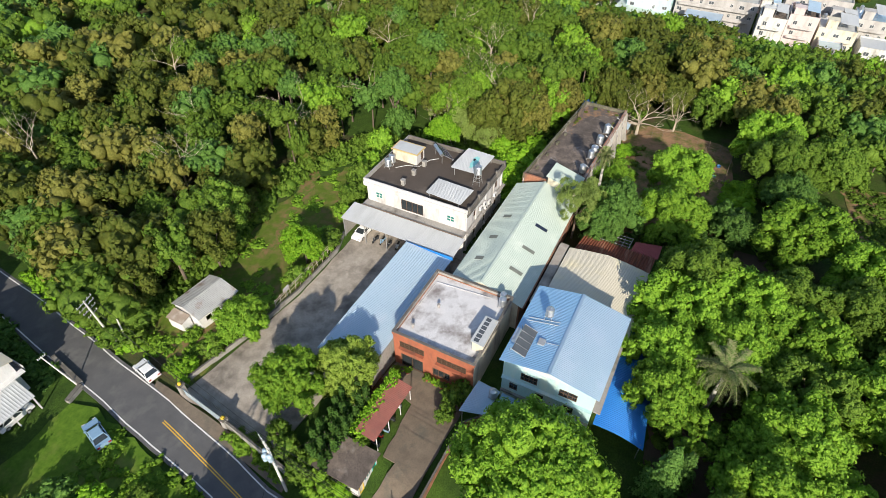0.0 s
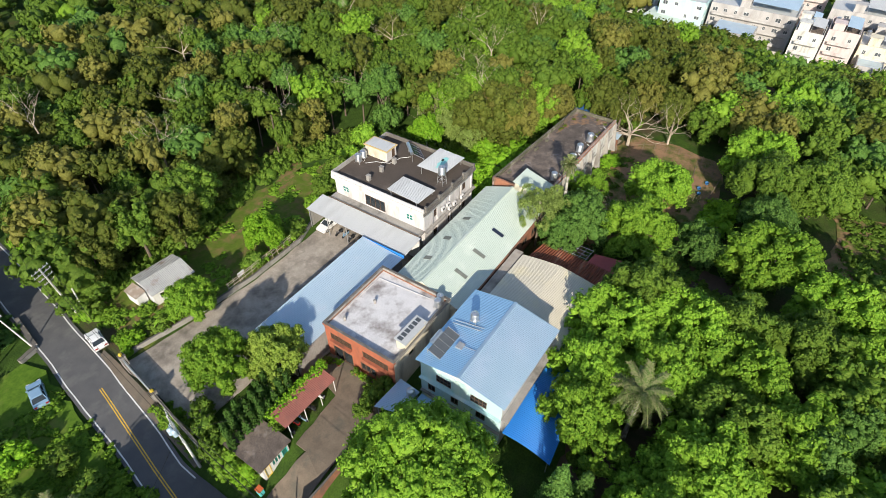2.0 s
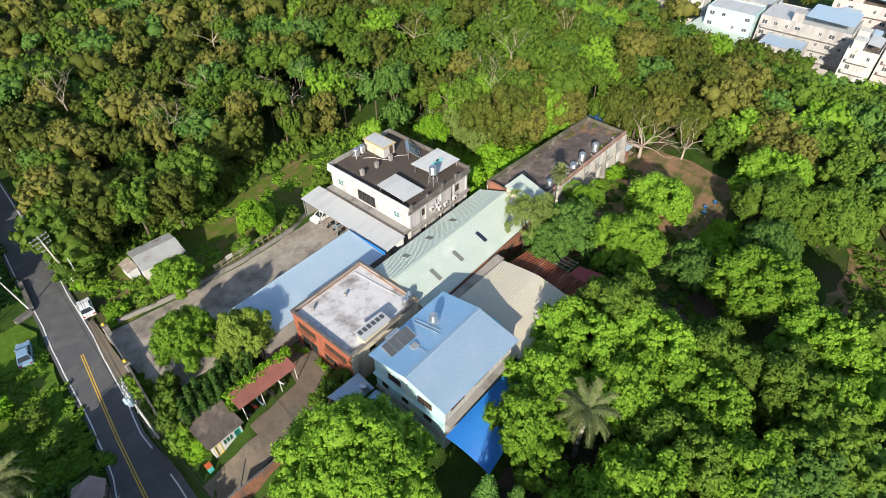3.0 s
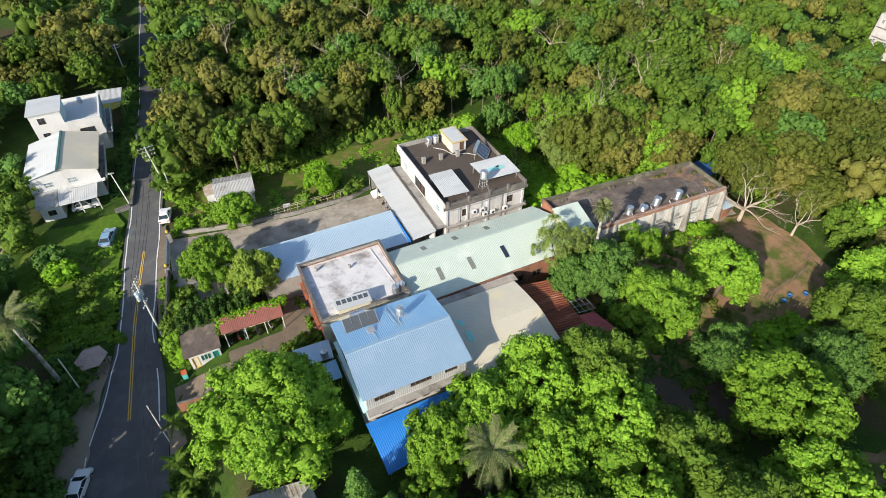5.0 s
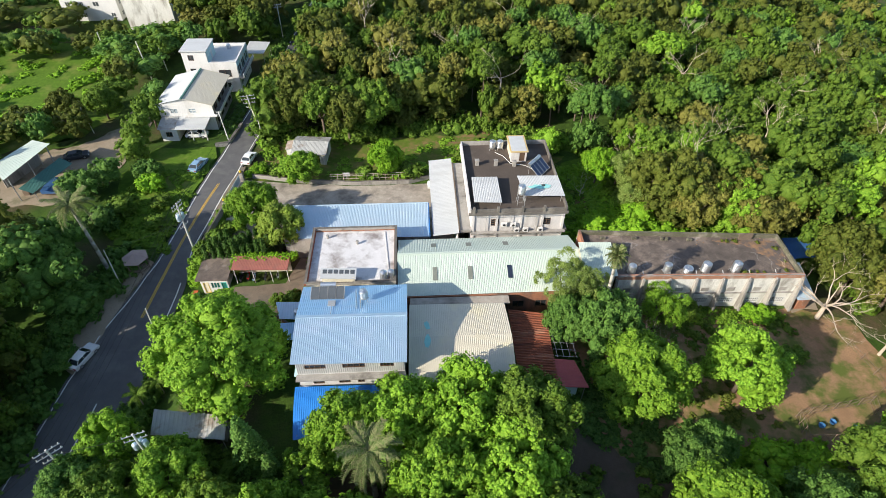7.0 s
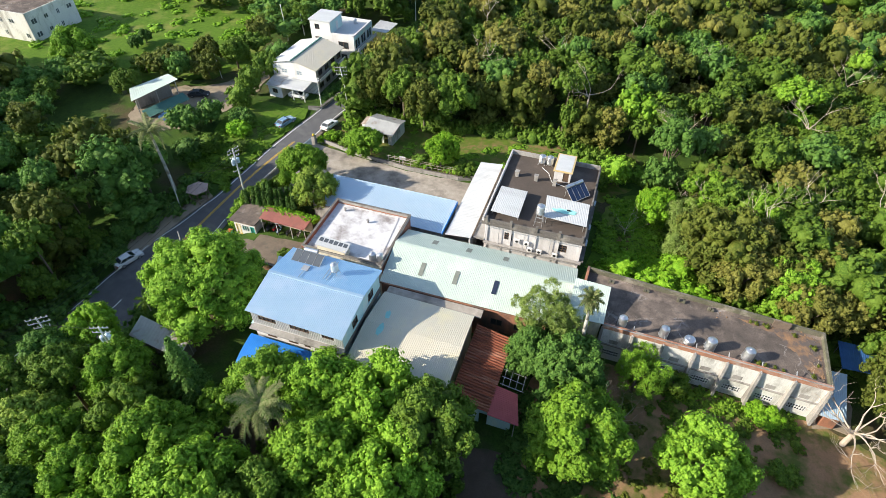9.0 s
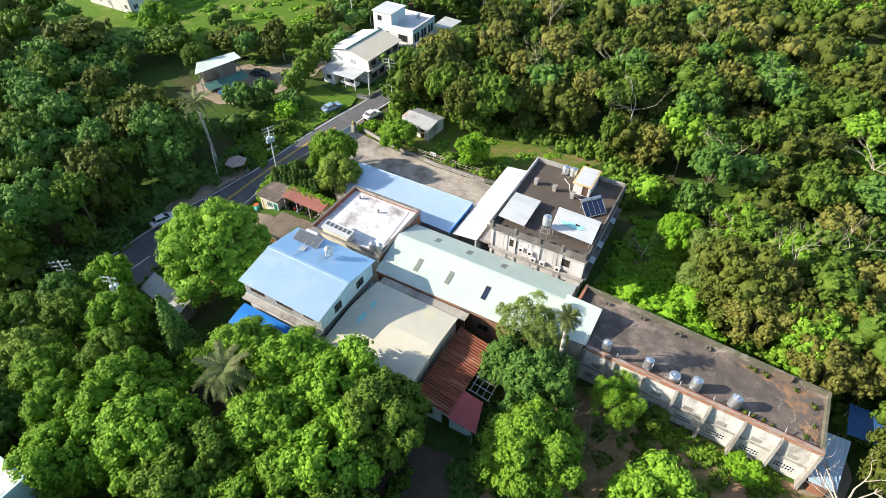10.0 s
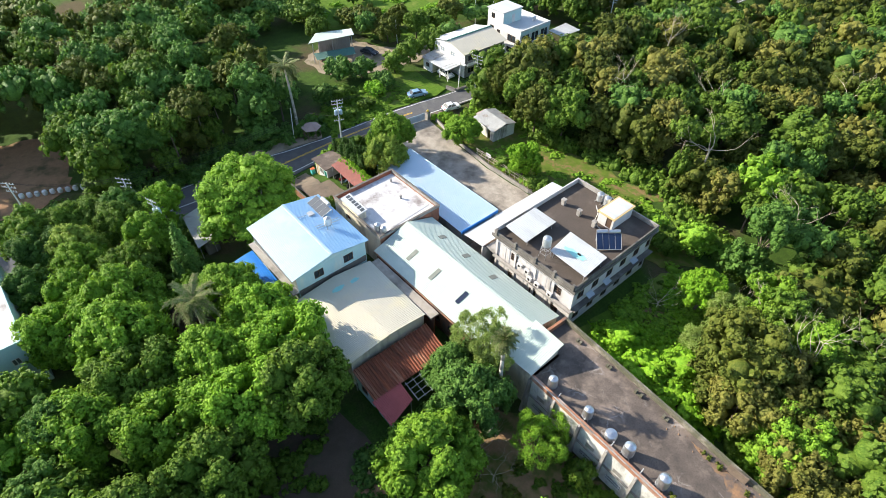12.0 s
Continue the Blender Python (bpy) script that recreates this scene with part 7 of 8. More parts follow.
YARD_BUSHES = [(20.6, 32.4, 2.6, 1.5, "leaf_mid"), (24.0, 22.9, 2.2, 1.0, "leaf_mid"), (33.5, 16.2, 2.8, 1.4, "leaf_mid"), (35.0, 15.5, 3.0, 1.4, "leaf_mid"), (31.5, 16.0, 2.4, 1.2, "leaf_mid"), (84.5, 11.5, 4.0, 2.0, "leaf_mid"), (88.5, 11.8, 3.0, 1.6, "leaf_mid"), (99.0, 11.0, 1.6, 2.0, "leaf_lime"), (95.0, -11.5, 3.0, 2.6, "leaf_lime"), (89.5, -10.5, 3.2, 2.6, "leaf_lime"), (100.5, 4.0, 1.6, 1.6, "leaf_mid"), (80.0, 30.5, 3.0, 2.6, "leaf_lime"), (85.0, 28.0, 3.4, 3.0, "leaf_lime"), (90.5, 27.0, 3.2, 3.0, "leaf_lime"), (88.0, 32.5, 3.4, 3.0, "leaf_lime")]
for i, (x, y, top, R, leaf) in enumerate(LAWN_BUSHES + VERGE_BUSHES + YARD_BUSHES):
    tree(x, y, top + ground_z(x, y), R, leaf, "bush", {"leaf_mid": "leafy mid green bush", "leaf_lime": "leafy lime green bush", "leaf_bright": "leafy bright green bush", "leaf_dark": "leafy dark green bush"}[leaf], i, ground_z(x, y), name="bush")


# ---- woods ----
N_EDGE = ([22.5, 30, 36, 43, 56, 66, 75, 83, 86, 88, 91, 96, 99, 106, 112, 117], [61, 61, 61.5, 62, 65, 64, 60, 56, 46, 39, 35, 32, 29.5, 27, 22, 14])


def wood_kind(x, y):
    """Which wood stands at a place, or none."""
    w, e = road_at(y)
    if w - 3.0 < x < e + 2.5 and y < 175:
        return None
    if x >= 22.0:
        if x <= 117 and y > np.interp(x, *N_EDGE):
            return "north"
        if x > 117:
            return "north" if y > 0 else "south"
        if y < -28 and not (80 < x < 110 and y > -44) and not (12 < x < 41 and -47 < y < -24):
            return "south"
        if x > 108 and y < -8:
            return "south"
        return None
    if y > 101 and x > -8 and x > -2 - (y - 101) * 0.3:
        return "north"
    if x < w - 3 and y < (27 if x > -48 else 30) and not in_poly(x, y, [(-28, -10), (0, -12), (5, -26), (-2, -46), (-14, -46), (-30, -32)]) and not (x > 1.5 and y > 4):
        return "west"
    if x < -48 and y < 46 or -48 <= x < -33 and 26 < y < 56 or -14 < x < -8 and 27 < y < 33:
        return "west"
    if -30 < x < -16 and 55 < y < 64 and (x * 7 + y * 3) % 5 < 1.2:
        return "west"
    if x < -60 and y < 50 or -75 < x < -24 and 98 < y < 112:
        return "west"
    if y > 114 and x < -34 or -14 < x < -8 and 72 < y < 100 or -22 < x < -8 and 88 < y < 104 or -8 <= x < 0 and 97 < y < 108:
        return "west"
    return None


rng = np.random.default_rng(7)
LEVELS = {}
for lv, kw in (("near", dict(R=1, H=0.85, lobes=12, tufts=9, per=9, size=0.065)), ("mid", dict(R=1, H=0.85, lobes=11, tufts=7, per=6, size=0.08)), ("far", dict(R=1, H=0.8, lobes=7, tufts=4, per=5, size=0.115))):
    LEVELS[lv] = [crown_arrays(rng, ragged=0.3, core=0.85, **kw) for _ in range(4)]
woods = {}
count = 0
trunks = bmesh.new()
step = 5.7
for iy, y in enumerate(np.arange(-44, 230, step)):
    for ix, x in enumerate(np.arange(-110, 270, step)):
        px, py = x + rng.uniform(-2.0, 2.0) + (iy % 2) * step / 2, y + rng.uniform(-2.0, 2.0)
        kind = wood_kind(px, py)
        dist = math.hypot(px - 60, py - 15)
        if kind is None or dist > 222 or (dist > 120 and rng.random() < 0.42):
            continue
        if px < 262 and (198 < px and -50 < py < 45 or 226 < px and 45 <= py < 72):
            continue
        lv = "near" if dist < 48 else "mid" if dist < 96 or px < 15 and dist < 125 else "far"
        n1 = noise.noise((px * 0.03, py * 0.03, 2.0))
        n2 = rng.random()
        R = rng.choice((2.9, 3.5, 4.2, 5.0)) * rng.uniform(0.9, 1.12)
        if kind == "north":
            top = rng.uniform(7.6, 13.4) + 2.5 * smooth(75, 55, py) * smooth(85, 60, px)
            leaf = "leaf_olive" if n2 < 0.3 + n1 * 0.5 else "leaf_mid" if n2 < 0.66 else "leaf_bright" if n2 < 0.66 + 0.1 * smooth(60, 110, px) else "leaf_brown" if n2 < 0.845 else "leaf_dark"
        elif kind == "south":
            top = rng.uniform(8.5, 11.5)
            leaf = ("leaf_olive" if n2 < 0.3 else "leaf_brown" if n2 < 0.42 else "leaf_mid" if n2 < 0.74 else "leaf_dark" if n2 < 0.86 else "leaf_bright") if px > 104 else "leaf_bright" if n2 < 0.45 else "leaf_mid" if n2 < 0.8 else "leaf_dark"
        else:
            top = rng.uniform(8.0, 13.0) * (0.62 if py > 66 or py > 26 and px > -48 else 1.0)
            leaf = "leaf_dark" if n2 < 0.4 else "leaf_mid" if n2 < 0.72 else "leaf_olive"
        gz_ = ground_z(px, py)
        if px < 40:
            top -= gz_
        hz = min(R * rng.uniform(0.95, 1.35), top * 0.48)
        crowns = [(px, py, top, R, hz)]
        if kind == "north" and px < 118 and py < np.interp(px, *N_EDGE) + 5.5 or kind == "west" and px > road_at(py)[0] - 9 or kind != "west" and 0 < px - road_at(py)[1] < 8:
            crowns += [(px + rng.uniform(-1.6, 1.6), py - rng.uniform(0.4, 2.2), top * rng.uniform(0.5, 0.68), R * 0.85, top * 0.3), (px + rng.uniform(-2, 2), py - rng.uniform(0.6, 2.4), top * rng.uniform(0.25, 0.4), R * 0.7, top * 0.17)]
        if lv == "near":
            tree(px, py, top, R * 1.05, leaf, "acacia", {"leaf_olive": "tall wild tree with an uneven olive green crown", "leaf_mid": "tall wild tree with a mid green crown", "leaf_bright": "tall wild tree with a bright green crown", "leaf_brown": "tall wild tree with a brownish crown", "leaf_dark": "tall wild tree with a dark green crown"}[leaf], count, gz_)
            crowns = crowns[1:]
        for cx, cy, ct, cr, ch in crowns:
            q, cv, cf = LEVELS[lv][int(rng.integers(4))]
            a = rng.uniform(0, 6.28)
            rot = np.array([[math.cos(a), math.sin(a), 0], [-math.sin(a), math.cos(a), 0], [0, 0, 1]])
            sc = np.array([cr, cr, ch])
            at = np.array([cx, cy, gz_ + ct - ch * 0.92])
            woods.setdefault((kind, leaf), []).append(((q @ rot) * sc + at, (cv @ rot) * sc + at, cf))
        count += 1
        if 50 <= dist < 75:
            tube(trunks, (px, py, gz_ - 0.3), (px + rng.uniform(-0.5, 0.5), py + rng.uniform(-0.5, 0.5), gz_ + top * 0.7), 0.2, 0.1, 5)
NAMES = {"leaf_olive": "olive green", "leaf_mid": "mid green", "leaf_bright": "bright green", "leaf_brown": "brownish", "leaf_dark": "dark green"}
for (kind, leaf), rows in woods.items():
    off, fs = 0, []
    for q, cv, cf in rows:
        fs.append(cf + off)
        off += len(cv)
    me = mesh_from("woodland", np.concatenate([r[0] for r in rows]), np.concatenate([r[1] for r in rows]), np.concatenate(fs), leaf)
    tagged(new("woodland", me), "dense woodland of " + NAMES[leaf] + " tree crowns", "woodland", kind="stuff")
tagged(part("woodland_trunks", trunks, "bark"), "grey-brown trunks in the woodland", "trunks", kind="stuff")


# ---- trees of other kinds ----
def limb(bm, rng, a, d, length, r, depth, tips=None):
    """A crooked limb that forks."""
    p = Vector(a)
    d = Vector(d).normalized()
    for k in range(3):
        d2 = (d + Vector((rng.uniform(-0.4, 0.4), rng.uniform(-0.4, 0.4), rng.uniform(-0.25, 0.3)))).normalized()
        q = p + d2 * length / 3
        tube(bm, p, q, r * (1 - 0.2 * k), r * (1 - 0.2 * (k + 1)), 5 if depth else 4)
        p, d = q, d2
    if depth > 0:
        for _ in range(rng.choice((2, 3))):
            dd = (d + Vector((rng.uniform(-0.8, 0.8), rng.uniform(-0.8, 0.8), rng.uniform(-0.25, 0.5)))).normalized()
            limb(bm, rng, p, dd, length * rng.uniform(0.55, 0.8), r * 0.42, depth - 1)


def dead_tree(x, y, z, h, spread, seed, label="bleached bare old dead tree", limbs=5, up=0.6, r=0.18):
    rng = random.Random(seed)
    t = thing("dead_tree", label, "dead tree", (x, y, z))
    b2 = bmesh.new()
    top = Vector((x, y, z + h * 0.35))
    tube(b2, (x, y, z - 0.2), top, r * 1.5, r, 7)
    part("trunk", b2, "deadwood", t)
    for i in range(limbs):
        a = 2 * math.pi * (i + rng.uniform(-0.3, 0.3)) / limbs
        b2 = bmesh.new()
        limb(b2, rng, top - Vector((0, 0, h * 0.1 * rng.random())), (math.cos(a) * spread / h, math.sin(a) * spread / h, up * rng.uniform(0.5, 1.2)), h * 0.42, r * 0.55, 3 if r > 0.15 else 2)
        part("branch", b2, "deadwood", t)
    return t


dead_tree(107.6, 10.6, 0, 8.5, 8.0, 3, "large bleached dead tree with spreading bare branches", 12, 0.85, 0.24)
dead_tree(112.5, 4.0, 0, 7.5, 6.0, 9, "grey bare half-dead tree beside the yard", 7, 0.95, 0.15)
for i, (x, y, h) in enumerate(((86, 62, 11), (47, 72, 13), (69, 66.5, 14), (115, 47, 12), (103.5, 45, 12), (98, 38, 12), (92, 44, 9), (61, 84, 12), (124, 60, 12), (108, 70, 12), (135, 45, 11), (90, 90, 12), (76, 105, 12), (40, 100, 13), (118, 92, 11), (140, 75, 11))):
    dead_tree(x, y, h * 0.45, h * 0.68, 5.0, 20 + i, "pale dead branches standing among the trees", 5, 0.75, 0.13)
for i, (x, y, h) in enumerate(((79.5, 5.0, 6.0), (82.5, 4.2, 5.0), (80.0, 39, 5.5), (88, 46, 7))):
    dead_tree(x, y, 0, h, 4.0, 60 + i, "grey bare shrub with thin twigs", 7, 0.9, 0.06)


def frond_mesh(rng, length, droop, leaflet, n=26):
    """One palm frond along +x: an arching midrib with leaflets on both sides."""
    verts, faces = [], []
    rib = []
    for i in range(n + 1):
        u = i / n
        rib.append(Vector((length * (u - 0.18 * u * u * droop), 0, length * (0.35 * u - 0.62 * droop * u * u))))
    for p, q in zip(rib, rib[1:]):
        w = 0.05
        k = len(verts)
        verts += [p + Vector((0, -w, 0)), p + Vector((0, w, 0)), q + Vector((0, w, 0)), q + Vector((0, -w, 0))]
        faces.append((k, k + 1, k + 2, k + 3))
    for i in range(2, n + 1):
        u = i / n
        l = leaflet * (1.0 - 0.55 * abs(u - 0.45)) * rng.uniform(0.8, 1.1)
        for s in (-1, 1):
            p = rib[i]
            tip = p + Vector((l * 0.45, s * l * 0.85, -l * rng.uniform(0.15, 0.6)))
            w = length / n * 0.45
            k = len(verts)
            verts += [p + Vector((-w, 0, 0.01)), p.lerp(tip, 0.5) + Vector((-w * 0.9, 0, 0.05)), tip, p.lerp(tip, 0.5) + Vector((w * 0.9, 0, 0.05)), p + Vector((w, 0, 0.01))]
            faces.append((k, k + 1, k + 2, k + 3, k + 4))
    me = bpy.data.meshes.new("frond")
    me.from_pydata([v[:] for v in verts], [], faces)
    return me


def palm(x, y, h, label, fronds=20, length=3.6, leaf="frond", lean=(0, 0), seed=1, droop=1.0, trunk="palmtrunk", r=0.26, leaflet=0.85, tilt=0.0, span=0.75):
    rng = random.Random(seed)
    g = ground_z(x, y)
    t = thing("palm_tree", label, "palm tree", (x, y, g))
    b2 = bmesh.new()
    pts = [Vector((x + lean[0] * (k / 8) ** 2, y + lean[1] * (k / 8) ** 2, g + (h - g) * k / 8 - (0.2 if k == 0 else 0))) for k in range(9)]
    for k in range(8):
        tube(b2, pts[k], pts[k + 1], r * (1.25 - 0.07 * k), r * (1.25 - 0.07 * (k + 1)), 9)
    part("trunk", b2, trunk, t, smooth=True)
    meshes = [finish(frond_mesh(rng, length, droop * d, leaflet), M[leaf]) for d in (0.55, 0.9, 1.3, 1.75)]
    for i in range(fronds):
        f = new("frond", meshes[i * 4 // fronds])
        f.parent = t
        f.location = pts[-1] - Vector((x, y, g))
        f.rotation_euler = (rng.uniform(-0.15, 0.15), tilt - 0.55 + span * i / fronds, i * 2.4 + rng.uniform(-0.2, 0.2))
    return t


palm(3.6, 25.6, 12.2, "tall palm tree with a pale trunk and dusty fronds", 22, 3.6, lean=(-0.2, -0.3), seed=1)
palm(46.0, -11.4, 9.9, "palm tree with dusty drooping fronds among broad trees", 24, 3.7, seed=2, droop=1.3, leaflet=0.85, tilt=-0.25, span=1.1)
palm(76.3, 10.9, 13.2, "tall thin palm with a ragged half-dead crown", 44, 1.7, "frond", lean=(-0.3, 0.2), seed=3, droop=1.3, r=0.26, leaflet=0.5, tilt=-0.75, span=2.2)
for i, (x, y, h) in enumerate(((16.21, 13.18, -1.04), (15.69, 7.82, -0.9), (17.18, 5.16, -1.1), (15.28, 3.27, -1.11))):
    palm(x, y, h, "young palm with yellow-green fronds beside the road", 11, 1.9, "leaf_mid", seed=10 + i, droop=1.0, r=0.09, leaflet=0.5)


def banana(x, y, h, seed, label="banana plant with broad torn leaves"):
    rng = random.Random(seed)
    t = thing("banana_plant", label, "banana plant", (x, y, 0), "banana plants")
    b2 = bmesh.new()
    tube(b2, (x, y, -0.1), (x, y, h * 0.5), 0.13, 0.08, 7)
    part("stem", b2, "leaf_mid", t)
    for i in range(8):
        a = i * 2.4 + rng.uniform(-0.3, 0.3)
        L = h * rng.uniform(0.55, 0.75)
        b2 = bmesh.new()
        rows = []
        for k in range(7):
            u = k / 6
            w = 0.32 * math.sin(math.pi * min(0.97, u * 0.9 + 0.08)) + 0.02
            c = Vector((x + math.cos(a) * L * u, y + math.sin(a) * L * u, h * 0.48 + L * (0.75 * u - 0.85 * u * u)))
            s = Vector((-math.sin(a), math.cos(a), 0)) * w
            rows.append([b2.verts.new(c - s + Vector((0, 0, -0.06))), b2.verts.new(c), b2.verts.new(c + s + Vector((0, 0, -0.06)))])
        for r0, r1 in zip(rows, rows[1:]):
            for q in (0, 1):
                b2.faces.new((r0[q], r0[q + 1], r1[q + 1], r1[q]))
        part("leaf", b2, "leaf_bright", t)


for i, (x, y, h) in enumerate(((27.2, 48.4, 3.0), (28.2, 48.0, 2.6), (63.2, 51.6, 3.0), (81.2, 56.2, 3.6), (79.6, 55.4, 3.2), (48.6, 46.8, 2.6), (49.6, 46.6, 2.8), (47.6, 46.2, 2.2), (43.6, 46.2, 2.4), (52.6, 48.6, 2.6))):
    banana(x, y, h, i)


def conifer(x, y, h, R, seed, label="narrow dark green conifer with whorled branches"):
    rng = np.random.default_rng(seed)
    t = thing("conifer", label, "conifer", (x, y, ground_z(x, y)))
    b2 = bmesh.new()
    g = ground_z(x, y)
    tube(b2, (x, y, g - 0.2), (x, y, g + h), 0.2, 0.03, 8)
    part("trunk", b2, "bark", t)
    pos, out = [], []
    for z in np.arange(h * 0.12, h, 0.42):
        rad = R * (1 - (z / h)) ** 0.8 + 0.15
        for k in range(9):
            a = k * 0.7 + z * 2.1 + rng.uniform(-0.2, 0.2)
            for u in np.linspace(0.2, 1, 9 if R > 1.2 else 6):
                for _ in range(2 if R > 1.2 else 1):
                    pos.append((math.cos(a) * rad * u + rng.normal() * 0.1, math.sin(a) * rad * u + rng.normal() * 0.1, z - 0.25 * rad * u + rng.normal() * 0.08))
                    out.append((math.cos(a), math.sin(a), 0.6))
    q = leaf_quads(rng, np.array(pos), np.array(out), 0.17)
    c = new("crown", mesh_from("crown", q, np.zeros((3, 3)), np.zeros((0, 3), int), "leaf_dark" if R > 1.2 else "leaf_juniper"))
    c.parent = t


for i in range(26):
    conifer(19.4 + i * 0.37, 24.9 + (i % 3) * 1.15 + 0.2 * (i % 2), 5.4 - 0.4 * (i % 4), 0.7, 20 + i, "dark green juniper in a hedge")
conifer(33.0, -8.2, 11.5, 2.6, 1)
conifer(35.6, -10.2, 8.0, 1.7, 2)


# ---- undergrowth ----
rng = np.random.default_rng(21)
TUFT = [crown_arrays(rng, 1, 0.8, 3, 5, 4, 0.2, low=-0.1, core=0.8, ragged=0.4) for _ in range(3)]


def undergrowth(leaf, label, spots):
    """Low leafy weeds and shrubs, joined."""
    qs, cvs, cfs, off = [], [], [], 0
    for x, y, R, h in spots:
        q, cv, cf = TUFT[int(rng.integers(3))]
        a = rng.uniform(0, 6.28)
        rot = np.array([[math.cos(a), math.sin(a), 0], [-math.sin(a), math.cos(a), 0], [0, 0, 1]])
        sc = np.array([R, R, h])
        at = np.array([x, y, ground_z(x, y) + h * 0.1])
        qs.append((q @ rot) * sc + at)
        cvs.append((cv @ rot) * sc + at)
        cfs.append(cf + off)
        off += len(cv)
    me = mesh_from("undergrowth", np.concatenate(qs), np.concatenate(cvs), np.concatenate(cfs), leaf)
    tagged(new("undergrowth", me), label, "undergrowth", kind="stuff")


def scatter(n, area, size, h):
    xs, ys = [p[0] for p in area], [p[1] for p in area]
    out = []
    for _ in range(n * 6):
        if len(out) >= n:
            break
        x, y = rng.uniform(min(xs), max(xs)), rng.uniform(min(ys), max(ys))
        if in_poly(x, y, area):
            out.append((x, y, rng.uniform(*size), rng.uniform(*h)))
    return out


edge_n = []
for x in np.arange(22.5, 118, 0.8):
    y = np.interp(x, *N_EDGE)
    for _ in range(2):
        edge_n.append((x + rng.uniform(-1, 1), y + rng.uniform(-2.2, 1.5), rng.uniform(0.8, 1.9), rng.uniform(0.9, 2.4)))
undergrowth("leaf_mid", "mid green shrubs along the edge of the wood", edge_n)
undergrowth("leaf_lime", "bright lime green creepers and shrubs", scatter(90, [(77, 26), (92, 25.2), (97, 28), (93, 33), (84, 35), (77, 30)], (0.9, 1.8), (0.7, 1.8)) + scatter(34, [(84, -8.2), (98, -8), (98, -12), (84, -12)], (0.8, 1.5), (0.5, 1.2)))
undergrowth("leaf_lime", "lime green creepers over the clearing", scatter(120, [(76, 25.5), (91, 25.5), (90, 34), (86, 40), (84, 50), (77, 46), (84, 38), (78, 34)], (0.7, 1.5), (0.25, 0.8)))
undergrowth("leaf_olive", "low olive green weeds in the dirt yard", scatter(60, [(84, 9), (92, 6), (100, 8), (96, 2), (96, -7), (86, -8), (80, 2)], (0.3, 0.9), (0.05, 0.2)))
undergrowth("leaf_bright", "bright green weeds along the roadside", scatter(130, [(2, 30), (10.8, 29.5), (12.0, 43), (12, 50), (2, 50), (-2, 42)], (0.5, 1.2), (0.25, 0.8)) + scatter(46, [(20.5, 49), (24, 49), (28, 52), (22.5, 60), (21.5, 55)], (0.4, 1.1), (0.3, 0.9))
             + scatter(40, [(16.4, 29), (19, 32), (19.2, 38), (17.6, 38)], (0.4, 0.9), (0.3, 0.9)) + scatter(36, [(90, 10), (104, 10.5), (104, 12.5), (84, 12.8)], (0.4, 1.0), (0.25, 0.7)))
undergrowth("leaf_dark", "dark green shrubs beside the road", [(road_at(y)[0] - rng.uniform(0.6, 4.5), y, rng.uniform(0.9, 2.0), rng.uniform(0.8, 2.6)) for y in np.arange(-40, 6, 0.45)] + [(road_at(y)[0] - rng.uniform(2.8, 7), y, rng.uniform(0.9, 2.0), rng.uniform(0.8, 2.6)) for y in np.arange(6, 30, 0.5)]
             + [(road_at(y)[1] + rng.uniform(0.8, 3.5), y, rng.uniform(0.7, 1.6), rng.uniform(0.7, 2.0)) for y in np.arange(-30, 10, 0.5)] + [(road_at(y)[0] - rng.uniform(0.6, 2.5), y, rng.uniform(0.6, 1.2), rng.uniform(0.5, 1.4)) for y in np.arange(64, 120, 0.7)])
undergrowth("leaf_mid", "leafy weeds along the old building and over the clearing", scatter(46, [(82, 12.8), (104, 12.0), (104, 8.5), (94, 7.5), (84, 5.5)], (0.35, 1.0), (0.2, 0.8)) + scatter(90, [(76, 30), (84, 27), (92, 27), (88, 38), (85, 50), (77, 47)], (0.5, 1.2), (0.12, 0.4)) + scatter(90, [(88, -29), (108, -28), (108, -42), (84, -41)], (0.6, 1.6), (0.2, 0.9)))
undergrowth("leaf_dark", "dark weeds in the shade of the yard trees", scatter(110, [(69, -3), (74, -9), (82, -14), (88, -13), (84, -5), (76, 4), (72, 6)], (0.5, 1.3), (0.15, 0.7)))
undergrowth("leaf_lime", "fresh green shrubs along the roadside", [(road_at(y)[1] + rng.uniform(1.0, 3.2), y, rng.uniform(0.6, 1.3), rng.uniform(0.5, 1.5)) for y in np.arange(59, 84, 0.45)])
undergrowth("leaf_bright", "low grasses and weeds in the clearing", scatter(50, [(24, 50), (40, 47), (54, 48), (74, 48), (78, 54), (62, 60), (45, 59), (36, 58)], (0.5, 1.3), (0.06, 0.2)) + scatter(60, [(76, 34), (86, 36), (83, 50), (77, 48)], (0.5, 1.4), (0.3, 1.0)))
undergrowth("leaf_lime", "bright green weeds in the field", scatter(90, [(-28, 62), (-18, 70), (-20, 104), (-72, 106), (-92, 76), (-50, 50)], (0.8, 2.4), (0.3, 1.0)))
undergrowth("leaf_mid", "low green plants under the trees", scatter(120, [(34, -12), (36, -7), (52, -7), (72, -5), (78, -12), (96, -13), (96, -24), (34, -26)], (0.6, 1.4), (0.4, 1.3)) + scatter(60, [(17, -3), (31, -6), (31, -16), (17, -20)], (0.6, 1.6), (0.5, 1.8)))


creeper = [(24.3 + 0.42 * i, 23.7 + rng.uniform(-0.25, 0.25), rng.uniform(0.4, 0.75), rng.uniform(0.35, 0.7)) for i in range(22)]
qs, cvs, cfs, off = [], [], [], 0
